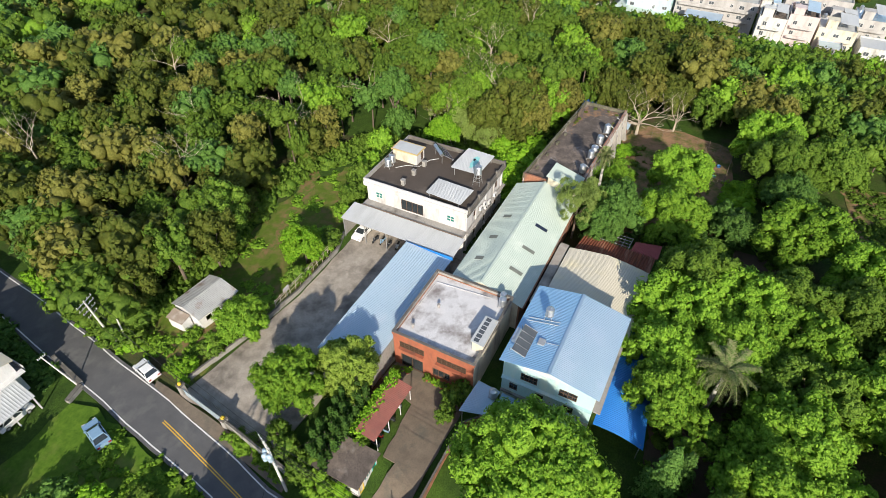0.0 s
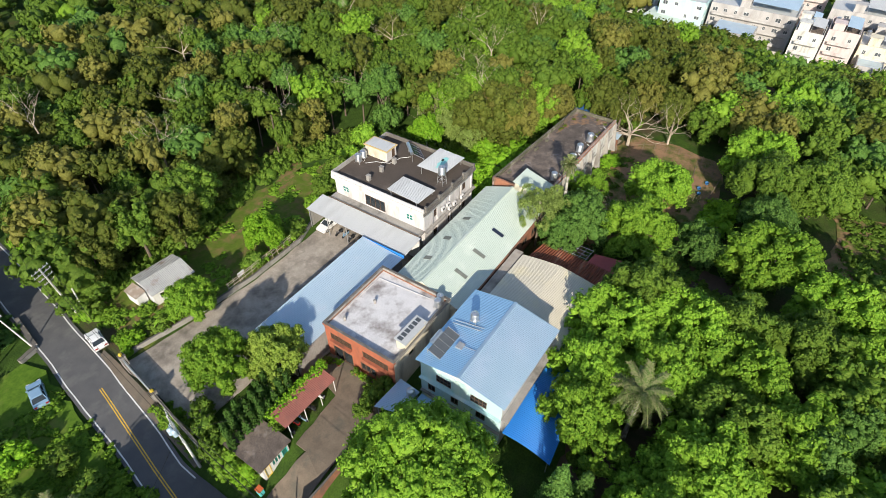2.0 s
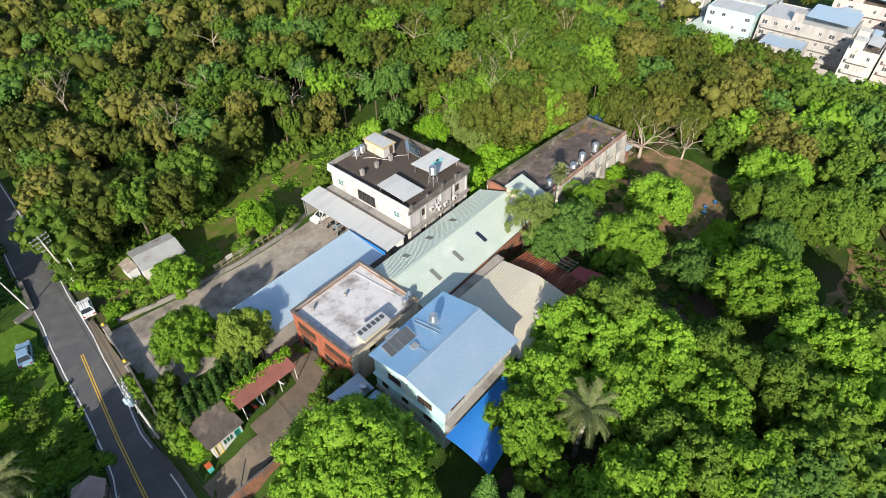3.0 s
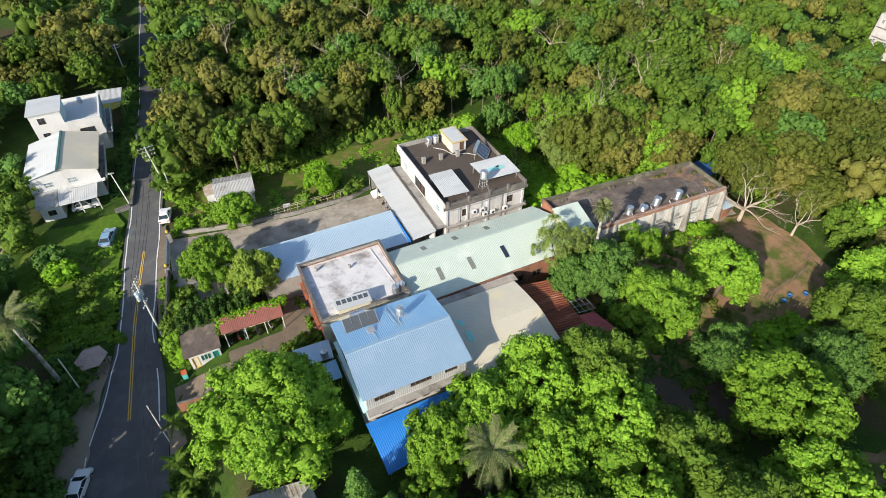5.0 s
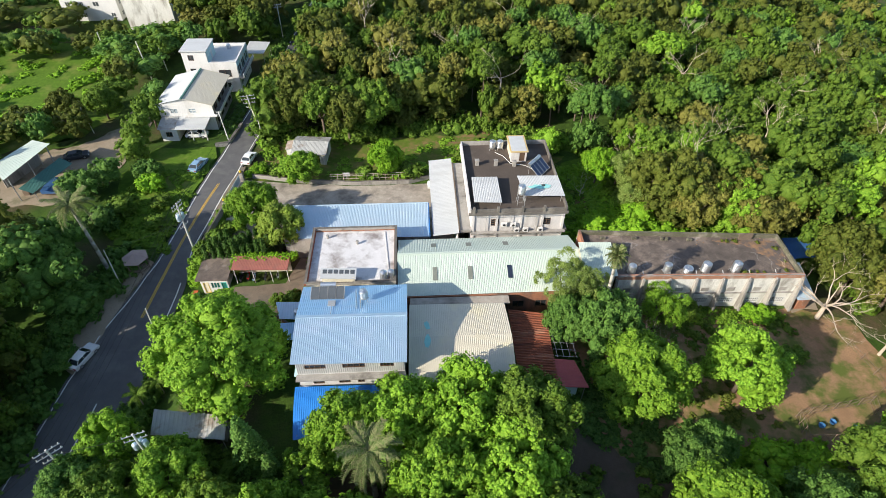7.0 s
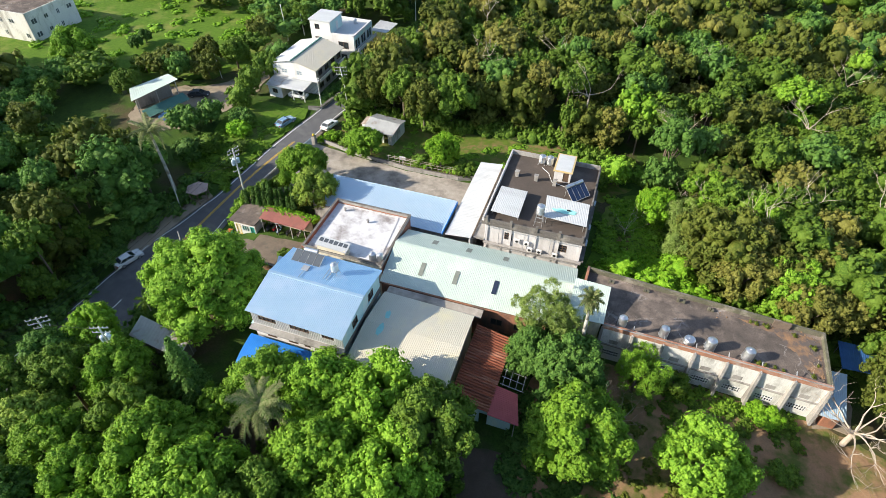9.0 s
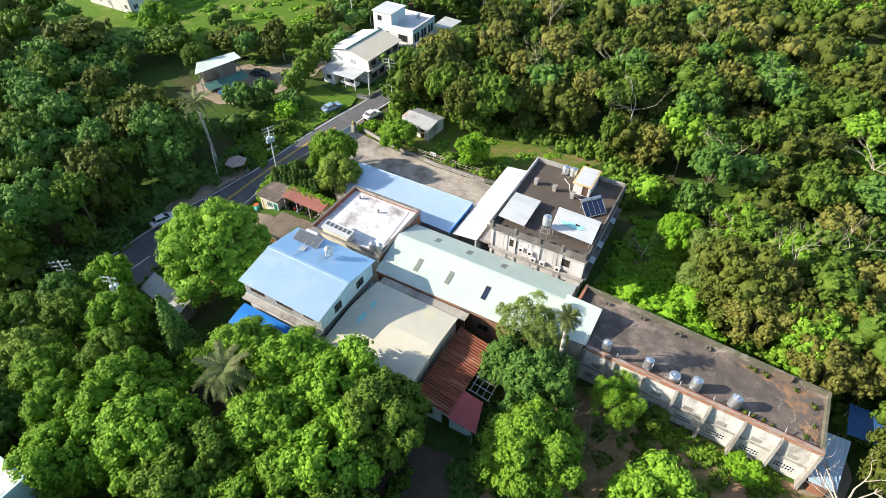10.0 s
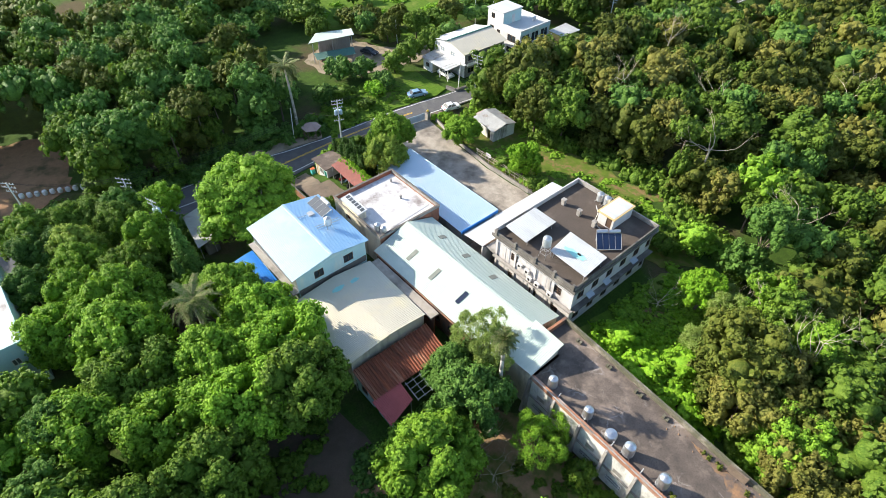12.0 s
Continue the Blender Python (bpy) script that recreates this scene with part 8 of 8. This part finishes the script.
for x, y, R, h in creeper:
    q, cv, cf = TUFT[int(rng.integers(3))]
    at = np.array([x, y, 2.75])
    qs.append(q * (R, R, h) + at)
    cvs.append(cv * (R, R, h) + at)
    cfs.append(cf + off)
    off += len(cv)
tagged(new("creeper", mesh_from("creeper", np.concatenate(qs), np.concatenate(cvs), np.concatenate(cfs), "leaf_lime")), "bright green creeper over the shed's back wall", "creeper", kind="stuff")

spots = [(96.2, 21.0), (96.8, 20.9), (98.0, 20.8), (98.5, 14.5), (97.4, 14.4), (96.6, 14.5), (99.4, 14.3), (101.2, 20.4), (103.2, 19.0), (103.4, 16.4), (102.6, 14.6)]
qs, cvs, cfs = [], [], []
for i, (x, y) in enumerate(spots):
    q, cv, cf = TUFT[i % 3]
    k = 0.22 + 0.1 * (i % 3)
    qs.append(q * k + (x, y, 5.85))
    cvs.append(cv * k + (x, y, 5.85))
    cfs.append(cf + i * 0 + sum(len(c) for c in cvs[:-1]))
tagged(new("weeds", mesh_from("weeds", np.concatenate(qs), np.concatenate(cvs), np.concatenate(cfs), "leaf_olive")), "olive weeds rooted on the old roof", "weeds", kind="stuff")

# ---- vehicles ----
def car(x, y, yaw, paint, label, L=4.5):
    t = thing("car", label, "car", (0, 0, 0))
    prof = [(-2.18, 0.32), (-2.26, 0.62), (-2.16, 0.9), (-1.5, 0.98), (0.95, 0.95), (2.0, 0.8), (2.22, 0.62), (2.2, 0.32)]
    b2 = bmesh.new()
    rings = []
    for yy, s in ((-0.88, 0.93), (-0.84, 1.0), (0.84, 1.0), (0.88, 0.93)):
        rings.append([b2.verts.new((px * (1 if abs(yy) < 0.86 else 0.985), yy, 0.3 + (pz - 0.3) * s)) for px, pz in prof])
    n = len(prof)
    for a, b in zip(rings, rings[1:]):
        for i in range(n):
            b2.faces.new((a[i], b[i], b[(i + 1) % n], a[(i + 1) % n]))
    b2.faces.new(rings[0])
    b2.faces.new(rings[-1][::-1])
    bmesh.ops.recalc_face_normals(b2, faces=b2.faces)
    part("body", b2, paint, t)

    def frustum(x0, x1, x2, x3, w0, w1, z0, z1):
        bb = bmesh.new()
        lo = [bb.verts.new(p) for p in ((x0, -w0, z0), (x1, -w0, z0), (x1, w0, z0), (x0, w0, z0))]
        hi = [bb.verts.new(p) for p in ((x2, -w1, z1), (x3, -w1, z1), (x3, w1, z1), (x2, w1, z1))]
        bb.faces.new(lo[::-1])
        bb.faces.new(hi)
        for i in range(4):
            bb.faces.new((lo[i], lo[(i + 1) % 4], hi[(i + 1) % 4], hi[i]))
        return bb
    cabin = part("cabin_glass", frustum(-1.75, 1.05, -1.2, 0.3, 0.8, 0.64, 0.94, 1.4), "glass", t, "dark tinted windows")
    part("roof_panel", frustum(-1.22, 0.32, -1.1, 0.2, 0.66, 0.58, 1.395, 1.46), paint, t)
    for s in (-1, 1):
        for (xa, za), (xb, zb) in (((-1.76, 0.95), (-1.2, 1.41)), ((1.06, 0.95), (0.31, 1.41)), ((-0.4, 0.96), (-0.42, 1.41))):
            b3 = bmesh.new()
            tube(b3, (xa, s * 0.81, za), (xb, s * 0.65, zb), 0.045, n=5)
            part("pillar", b3, paint, t)
        part("mirror", boxes((0.75, 0.9, s * 0.9 - 0.08, s * 0.9 + 0.08, 0.95, 1.08)), paint, t)
        part("headlight", boxes((1.95, 2.225, s * 0.62 - 0.18, s * 0.62 + 0.18, 0.6, 0.73)), "lamp_clear", t, "clear headlight")
        part("tail_light", boxes((-2.27, -2.1, s * 0.64 - 0.17, s * 0.64 + 0.17, 0.66, 0.82)), "lamp_red", t, "red tail light")
        for wx in (-1.35, 1.35):
            b3 = bmesh.new()
            tube(b3, (wx, s * 0.7, 0.32), (wx, s * 0.9, 0.32), 0.32, n=16)
            w = part("wheel", b3, "tyre", t, "black tyre")
            b3 = bmesh.new()
            tube(b3, (wx, s * 0.9, 0.32), (wx, s * 0.915, 0.32), 0.2, n=12)
            part("rim", b3, "galv", w, "grey wheel rim")
    t.location = (x, y, ground_z(x, y) + 0.03)
    t.rotation_euler = (0, 0, radians(yaw))
    t.scale = (L / 4.5, 1, 1)
    return t


car(19.75, 53.4, 80, "car_white", "white saloon car parked beside the road", 3.9)
car(10.75, 51.5, 75, "car_blue", "pale blue saloon car parked on the verge")
car(4.7, 11.0, 71, "car_white", "white car parked on the road shoulder under bushes")
car(55.6, 43.6, 180, "car_white", "white car parked in the garage")
car(7.7, 62.4, 0, "car_white", "white car parked under a porch", 4.3)
car(-13.0, 55.5, 20, "car_dark", "dark car parked on the dirt lot", 4.4)


def scooter(x, y, yaw, paint, label="motor scooter parked under a shed"):
    t = thing("scooter", label, "scooter", (0, 0, 0), "parked scooters")
    for wx in (-0.6, 0.62):
        b2 = bmesh.new()
        tube(b2, (wx, -0.06, 0.25), (wx, 0.06, 0.25), 0.25, n=14)
        part("wheel", b2, "tyre", t, "black tyre")
    b2 = bmesh.new()
    prism(b2, [(-0.75, -0.16), (-0.1, -0.18), (-0.1, 0.18), (-0.75, 0.16)], 0.35, 0.72)
    prism(b2, [(-0.1, -0.14), (0.35, -0.14), (0.35, 0.14), (-0.1, 0.14)], 0.28, 0.38)
    part("body", b2, paint, t)
    b2 = bmesh.new()
    tube(b2, (0.6, 0, 0.3), (0.38, 0, 1.0), 0.11, 0.06, 8)
    part("fork_shield", b2, paint, t)
    part("saddle", boxes((-0.72, -0.02, -0.14, 0.14, 0.72, 0.82)), "tyre", t, "black saddle")
    b2 = bmesh.new()
    tube(b2, (0.38, -0.32, 1.02), (0.38, 0.32, 1.02), 0.025, n=6)
    part("handlebar", b2, "galv", t)
    t.location = (x, y, 0.03)
    t.rotation_euler = (0, 0, radians(yaw))


for i, (x, y, p) in enumerate(((24.9, 21.9, "car_dark"), (25.9, 22.1, "lamp_red"), (26.8, 21.8, "car_blue"), (28.4, 22.0, "car_dark"), (30.2, 22.2, "car_white"))):
    scooter(x, y, 88 + i * 3, p)
for i, (x, y, p) in enumerate(((55.0, 40.8, "car_dark"), (55.2, 39.6, "car_blue"), (55.0, 38.2, "car_dark"), (55.3, 36.8, "car_white"))):
    scooter(x, y, 175 + i * 4, p, "motor scooter parked in the garage")


# ---- poles and cables ----
def pole(x, y, h, label, arms=(), transformers=0, lean=(0, 0), r=0.16, yaw=0.0):
    t = thing("utility_pole", label, "utility pole", (x, y, ground_z(x, y)))
    top = Vector((x + lean[0], y + lean[1], h))
    b2 = bmesh.new()
    tube(b2, (x, y, ground_z(x, y) - 0.3), top, r, r * 0.65, 10)
    part("shaft", b2, "panel", t, smooth=False)
    c, s = math.cos(radians(yaw)), math.sin(radians(yaw))
    base = Vector((x, y, 0))
    for dz, half in arms:
        p = base.lerp(top, (h - dz) / h)
        b2 = bmesh.new()
        tube(b2, p + Vector((-c * half, -s * half, 0)), p + Vector((c * half, s * half, 0)), 0.06, n=6)
        a = part("crossarm", b2, "galv", t)
        for k in (-1, -0.5, 0.5, 1):
            b2 = bmesh.new()
            turned(b2, p + Vector((c * half * k * 0.92, s * half * k * 0.92, 0.05)), [(0.03, 0), (0.06, 0.05), (0.04, 0.1), (0.06, 0.15), (0.03, 0.22)], 7)
            part("insulator", b2, "panel", a, "pale insulator")
    for k in range(transformers):
        ang = radians(yaw + 90 + (k - (transformers - 1) / 2) * 70)
        b2 = bmesh.new()
        turned(b2, (top.x + 0.5 * math.cos(ang), top.y + 0.5 * math.sin(ang), h * 0.68), [(0.25, 0), (0.3, 0.05), (0.3, 0.85), (0.24, 0.95), (0.1, 1.05)], 12)
        part("transformer", b2, "metal_lblue", t, "grey-blue transformer drum")
    return t


pole(21.1, 60.6, 10.2, "grey concrete utility pole with several crossarms", ((0.2, 1.3), (0.9, 1.3), (1.7, 1.1), (2.6, 0.8)), 0, (-0.9, -0.7), 0.17, 15)
pole(21.6, 59.0, 6.2, "short grey concrete stay pole", (), 0, (0.1, -0.9), 0.14)
pole(16.2, 28.2, 9.6, "concrete utility pole carrying transformers", ((0.2, 1.1), (0.8, 1.1), (1.6, 0.9), (4.2, 0.9)), 3, (0, 0.2), 0.17, 70)
pole(14.6, -9.4, 9.2, "concrete utility pole with crossarms", ((0.2, 1.2), (0.9, 1.2), (1.7, 0.9)), 0, (0, 0), 0.16, 40)
pole(22.3, -8.0, 9.0, "concrete utility pole carrying transformers", ((0.2, 1.1), (1.0, 1.1)), 3, (0, 0), 0.16, 20)
pole(4.5, -23.1, 9.2, "concrete utility pole with crossarms", ((0.2, 1.2), (0.9, 1.2), (1.7, 0.9)), 0, (0, 0), 0.16, 40)
pole(5.9, 23.2, 5.0, "weathered leaning wooden pole", (), 0, (-0.1, 0.6), 0.1)
pole(14.7, 12.6, 3.2, "short leaning pole stub beside the road", (), 0, (-0.3, 1.2), 0.1)
pole(14.4, 60.2, 6.0, "old leaning pole beside a house", ((0.2, 0.5),), 0, (-0.9, 1.4), 0.12)
pole(17.4, 110.0, 9.0, "concrete utility pole beside the road", ((0.2, 1.0), (0.8, 1.0)), 0, (0, 0), 0.16, 15)
pole(27.5, 96.0, 9.5, "concrete utility pole beside the road", ((0.2, 1.0), (0.8, 1.0)), 0, (0, 0), 0.16, 15)
pole(-9.6, 88.0, 9.0, "thin concrete pole beside a track", (), 0, (-0.5, 0), 0.14)
pole(-7.4, 92.5, 5.5, "short concrete pole beside a track", (), 0, (-0.3, 0), 0.12)
pole(-13.5, 64.5, 6.5, "thin pole standing among shrubs", (), 0, (-0.4, 0), 0.1)
pole(-22.0, 96.0, 8.0, "thin concrete pole at the edge of the field", (), 0, (0, 0), 0.14)


def cable(pts, sag, label="thin black overhead cable"):
    t = thing("overhead_cable", label, "cable", pts[0])
    for p, q in zip(pts, pts[1:]):
        p, q = Vector(p), Vector(q)
        b2 = bmesh.new()
        side = (q - p).cross(Vector((0, 0, 1))).normalized() * 0.022
        rings = []
        for k in range(13):
            u = k / 12
            c = p.lerp(q, u) - Vector((0, 0, sag * 4 * u * (1 - u)))
            rings.append([b2.verts.new(c + v) for v in (side, Vector((0, 0, 0.022)), -side, Vector((0, 0, -0.022)))])
        for r0, r1 in zip(rings, rings[1:]):
            for k in range(4):
                b2.faces.new((r0[k], r0[(k + 1) % 4], r1[(k + 1) % 4], r1[k]))
        part("span", b2, "tyre", t)


for dx, dz in ((-1.0, 0.15), (0.0, 0.15), (1.0, 0.15), (0.5, -1.4)):
    cable([(27.5 + dx, 96.0, 9.4 + dz), (20.2 + dx, 59.9, 10.0 + dz), (16.2 + dx * 0.5, 28.3 + dx * 0.8, 9.4 + dz), (14.6 + dx * 0.8, -9.4 + dx * 0.6, 9.0 + dz), (4.5 + dx * 0.8, -23.1 + dx * 0.6, 9.0 + dz)], 0.9)
cable([(16.2, 28.2, 6.5), (24, 24.9, 3.1)], 0.2)
cable([(5.8, 23.8, 4.9), (16.2, 28.2, 6.4)], 0.4)
cable([(14.6, -9.4, 8.2), (22.3, -8.0, 8.6)], 0.2)


# ---- town down the slope ----
Z = -18.0
block_building("white three-storey house with a grey-blue metal roof", 202, 212, 3.5, 15.5, Z, 3, "townwall", "metal_lblue", 3.2, parap=0.1, sides="SW")
block_building("large white building with white metal roofs", 216, 231, -6, 20, Z, 4, "townwall", "metal_white", 3.2, parap=0.3, balcony=True, sides="SW")
block_building("pale building with a white metal roof", 213, 224, 21, 36, Z, 4, "teal", "metal_white", 3.2, parap=0.3, sides="SW")
block_building("grey and white four-storey house", 206, 216, -15, -7, Z, 4, "panel", "roof_long", 3.1, parap=0.5, balcony=True, sides="SW")
block_building("pale pink four-storey house with a roof terrace", 211, 223, -24, -15.5, Z, 4, "pinkwall", "roof_long", 3.1, parap=0.9, balcony=True, sides="SW")
block_building("cream three-storey house in the town", 214, 226, -36, -25, Z, 3, "cream", "metal_white", 3.1, parap=0.5, balcony=True, sides="SW")
block_building("white three-storey house in the town", 232, 246, -34, -14, Z, 4, "townwall", "metal_white", 3.1, parap=0.5, balcony=True, sides="SW")
block_building("white four-storey block beyond the wood", 238, 250, 56, 70, Z, 4, "townwall", "roof_white", 3.1, parap=0.6, balcony=True, sides="SW")
block_building("white house beyond the wood", 236, 250, 22, 40, Z, 3, "townwall", "metal_white", 3.1, parap=0.6, sides="SW")
for i, (x0, x1, y0, y1, fl, m_, rf, lab) in enumerate((
        (206, 213, -33, -26, 2, "townwall", "metal_blue", "small white house with a blue metal roof"),
        (228, 240, -46, -36, 3, "townwall", "metal_blue", "white house with a blue metal roof in the town"),
        (212, 222, -47, -38, 2, "panel", "metal_white", "grey house with a white metal roof in the town"),
        (224, 231, -13, -7, 3, "panel", "metal_lblue", "narrow grey house with a pale blue roof"),
        (248, 262, -12, 6, 4, "pinkwall", "roof_long", "pale pink block in the town"),
        (225, 231, -36, -27, 3, "townwall", "roof_long", "narrow white house in the town"),
        (236, 246, -4, 8, 3, "cream", "roof_white", "cream block with a white roof in the town"),
        (200, 206, -22, -16, 1, "townwall", "metal_white", "low white shed at the foot of the slope"),
        (228, 236, 42, 52, 3, "panel", "metal_white", "grey house with a white roof beyond the wood"))):
    block_building(lab, x0, x1, y0, y1, Z, fl, m_, rf, 3.1, parap=0.4, balcony=fl > 2, sides="SW")
t = thing("warehouse", "low warehouse with a pale green metal roof", "warehouse", (209, 29, Z))
part("roof", sheet((204, 40, Z + 7.4), (219, 38.5, Z + 7.4), (211, 20, Z + 6.2), (199, 22, Z + 6.2), pitch=0.6), "metal_green", t)
b2 = bmesh.new()
prism(b2, [(199.8, 22.6), (210.6, 20.6), (218, 38), (204.4, 39.4)], Z, Z + 6.1)
part("wall", b2, "cream", t)
t = thing("annexe", "low annexe with a pale brown roof", "annexe", (202, -1, Z))
part("roof", sheet((207, 2.8, Z + 5), (207, -5.0, Z + 5), (199, -4.0, Z + 4.2), (199, 3.0, Z + 4.2), pitch=0.5), "metal_beige", t)
part("wall", boxes((199.6, 206.5, -3.8, 2.6, Z, Z + 4.1)), "cream", t)


# ---- small things round the yards ----
t = thing("shed", "small shed with a white and blue sheet roof", "shed", (106, 15.3, 0))
part("roof", sheet((105.0, 18.8, 2.9), (108.2, 18.9, 2.9), (107.2, 12.0, 2.4), (104.5, 12.0, 2.4), pitch=0.24), "metal_lblue", t)
part("wall", boxes((105.2, 106.8, 12.4, 18.4, 0, 2.35)), "brick_old", t)
sheet_roof("dark blue sheet canopy at the wood's edge", [(107.7, 23.8, 3.4), (113.5, 23.8, 3.4), (113.2, 20.0, 3.0), (107.7, 19.6, 3.0)], "tarp_blue", [(0.05, 0.1), (0.95, 0.1), (0.05, 0.9), (0.95, 0.9)], 0.0)
sheet_roof("grey and white striped corrugated canopy under a tree", [(20.4, -1.6, 3.1), (29.0, -2.8, 3.1), (29.2, -5.6, 2.7), (20.8, -4.6, 2.7)], "fibre", [(0.05, 0.1), (0.95, 0.1), (0.05, 0.9), (0.95, 0.9)], -2.2, pitch=0.5)
t = thing("guard_booth", "small dark workshop under a canopy", "workshop", (25, -3.5, 0))
part("wall", boxes((22.0, 28.6, -4.4, -2.4, 0, 2.5)), "darkgrey", t)

# wire pens at the corner of the dirt yard
t = thing("wire_pen", "pen of dull brown frames in the dirt yard", "pen", (101, -4.8, 0))
P0, P1, P2, P3 = (96.6, -4.4), (106.8, -3.0), (105.2, -8.0), (96.0, -7.6)
for a, b, n in ((P0, P1, 6), (P1, P2, 3), (P2, P3, 6), (P3, P0, 3)):
    for k in range(n):
        u0, u1 = k / n, (k + 1) / n
        pa = Vector((a[0] + (b[0] - a[0]) * u0, a[1] + (b[1] - a[1]) * u0, 0))
        pb = Vector((a[0] + (b[0] - a[0]) * u1, a[1] + (b[1] - a[1]) * u1, 0))
        b2 = bmesh.new()
        tube(b2, pa, pa + Vector((0, 0, 1.7)), 0.035, n=6)
        part("post", b2, "wood", t)
        b2 = bmesh.new()
        for z in (0.15, 0.9, 1.65):
            tube(b2, pa + Vector((0, 0, z)), pb + Vector((0, 0, z)), 0.02, n=5)
        tube(b2, pa + Vector((0, 0, 0.15)), pb + Vector((0, 0, 1.65)), 0.018, n=5)
        part("panel_frame", b2, "wood", t)
for i, (x, y) in enumerate(((99.0, -5.8), (100.6, -5.4), (103.0, -6.2))):
    g = thing("water_tub", "blue plastic water tub in a pen", "tub", (x, y, 0), "tubs in the pen")
    b2 = bmesh.new()
    turned(b2, (x, y, 0.012), [(0.28, 0), (0.36, 0.35), (0.38, 0.37), (0.34, 0.35), (0.27, 0.1)], 14)
    part("basin", b2, "tub_blue", g)

# fence of thin posts along the dirt yard
t = thing("fence", "leaning fence of thin grey posts and rails", "fence", (108.5, -4, 0))
FP = [(108.6, -8.0), (109.4, -3.5), (109.8, 1.0), (109.0, 5.6), (106.5, 9.5)]
for p, q in zip(FP, FP[1:]):
    for k in range(2):
        u = k / 2
        x, y = p[0] + (q[0] - p[0]) * u, p[1] + (q[1] - p[1]) * u
        b2 = bmesh.new()
        tube(b2, (x, y, 0), (x + 0.1, y, 1.5), 0.04, n=5)
        part("post", b2, "wood", t)
    for z in (0.6, 1.2):
        b2 = bmesh.new()
        tube(b2, (p[0], p[1], z), (q[0], q[1], z), 0.018, n=5)
        part("rail", b2, "wood", t)

# trellis of poles along the courtyard wall
t = thing("trellis", "rough trellis of grey sticks along the courtyard", "trellis", (44, 45.6, 0))
srng = random.Random(5)
for i in range(13):
    x = 36 + i * 1.1
    b2 = bmesh.new()
    tube(b2, (x, 45.6, 0), (x + srng.uniform(-0.3, 0.3), 45.4 + srng.uniform(-0.3, 0.4), 1.9), 0.045, n=5)
    part("stick", b2, "deadwood", t)
for z in (0.9, 1.5, 1.85):
    b2 = bmesh.new()
    tube(b2, (35.8, 45.5, z), (49.5, 45.6, z + 0.1), 0.04, n=5)
    part("rail", b2, "deadwood", t)

t = thing("notice_board", "white notice board on a post by the courtyard", "sign", (38.8, 45.9, 0))
b2 = bmesh.new()
tube(b2, (38.8, 45.9, 0), (38.8, 45.9, 1.8), 0.05, n=6)
part("post", b2, "galv", t)
part("board", boxes((38.2, 39.4, 45.82, 45.86, 1.2, 2.0)), "frame_white", t, "blank white board")

t = thing("roadside_box", "turquoise box beside the gatehouse", "box", (18.6, 19.2, 0))
t.location = (18.1, 20.2, ground_z(18.1, 20.2))
part("cabinet", boxes((18.3, 18.9, 18.9, 19.6, 0.02, 1.1)), "turq", t)
part("lid", boxes((18.25, 18.95, 18.85, 19.65, 1.1, 1.18)), "orange", t, "orange lid")

for i in range(10):
    u = i / 9
    x, y = -13.60 + 4.79 * u, -23.30 + 10.65 * u
    g = thing("barrel", "white painted barrel in a row beside the road", "barrel", (x, y, ground_z(x, y)), "row of barrels")
    b2 = bmesh.new()
    turned(b2, (x, y, ground_z(x, y)), [(0.36, 0), (0.44, 0.25), (0.44, 0.65), (0.36, 0.9), (0.02, 0.93)], 12)
    part("drum", b2, "white", g)

for i, (x, y) in enumerate(((34.9, 24.6), (35.2, 23.4), (35.4, 20.6), (35.3, 19.5), (35.2, 18.4), (35.3, 17.3), (34.8, 16.6))):
    g = thing("potted_plant", "leafy plant in a brown clay pot", "potted plant", (x, y, 0.03), "pots by the brick house")
    b2 = bmesh.new()
    turned(b2, (x, y, 0.03), [(0.2, 0), (0.28, 0.4), (0.3, 0.42), (0.25, 0.41)], 12)
    part("pot", b2, "brick", g)
    q, cv, cf = TUFT[i % 3]
    c = new("foliage", mesh_from("foliage", q * 0.55, cv * 0.55, cf, "leaf_lime" if i % 2 else "leaf_mid"))
    c.parent = g
    c.location = (0, 0, 0.75)

# things on the dirt lot
t = thing("trailer", "flat trailer under a blue tarpaulin", "trailer", (-12.2, 45.6, 0))
part("load", boxes((-14.0, -10.6, 43.6, 47.6, 0.6, 1.3)), "tarp_blue", t, "blue tarpaulin load")
for x in (-13.6, -11.0):
    for y in (44.2, 47.0):
        b2 = bmesh.new()
        tube(b2, (x - 0.12, y, 0.32), (x + 0.12, y, 0.32), 0.32, n=14)
        part("wheel", b2, "tyre", t, "black tyre")
part("deck", boxes((-14.0, -10.6, 43.6, 47.6, 0.45, 0.595)), "wood", t)
t = thing("kayak", "orange plastic hull lying on a tarpaulin", "boat", (-12.0, 48.4, 0))
b2 = bmesh.new()
turned(b2, (0, 0, -1.4), [(0.05, 0), (0.3, 0.5), (0.36, 1.4), (0.3, 2.3), (0.05, 2.8)], 10)
bmesh.ops.rotate(b2, verts=b2.verts, cent=(0, 0, 0), matrix=Matrix.Rotation(math.pi / 2, 3, "Y"))
bmesh.ops.translate(b2, verts=b2.verts, vec=(-12.0, 48.6, 0.36))
part("hull", b2, "orange", t)
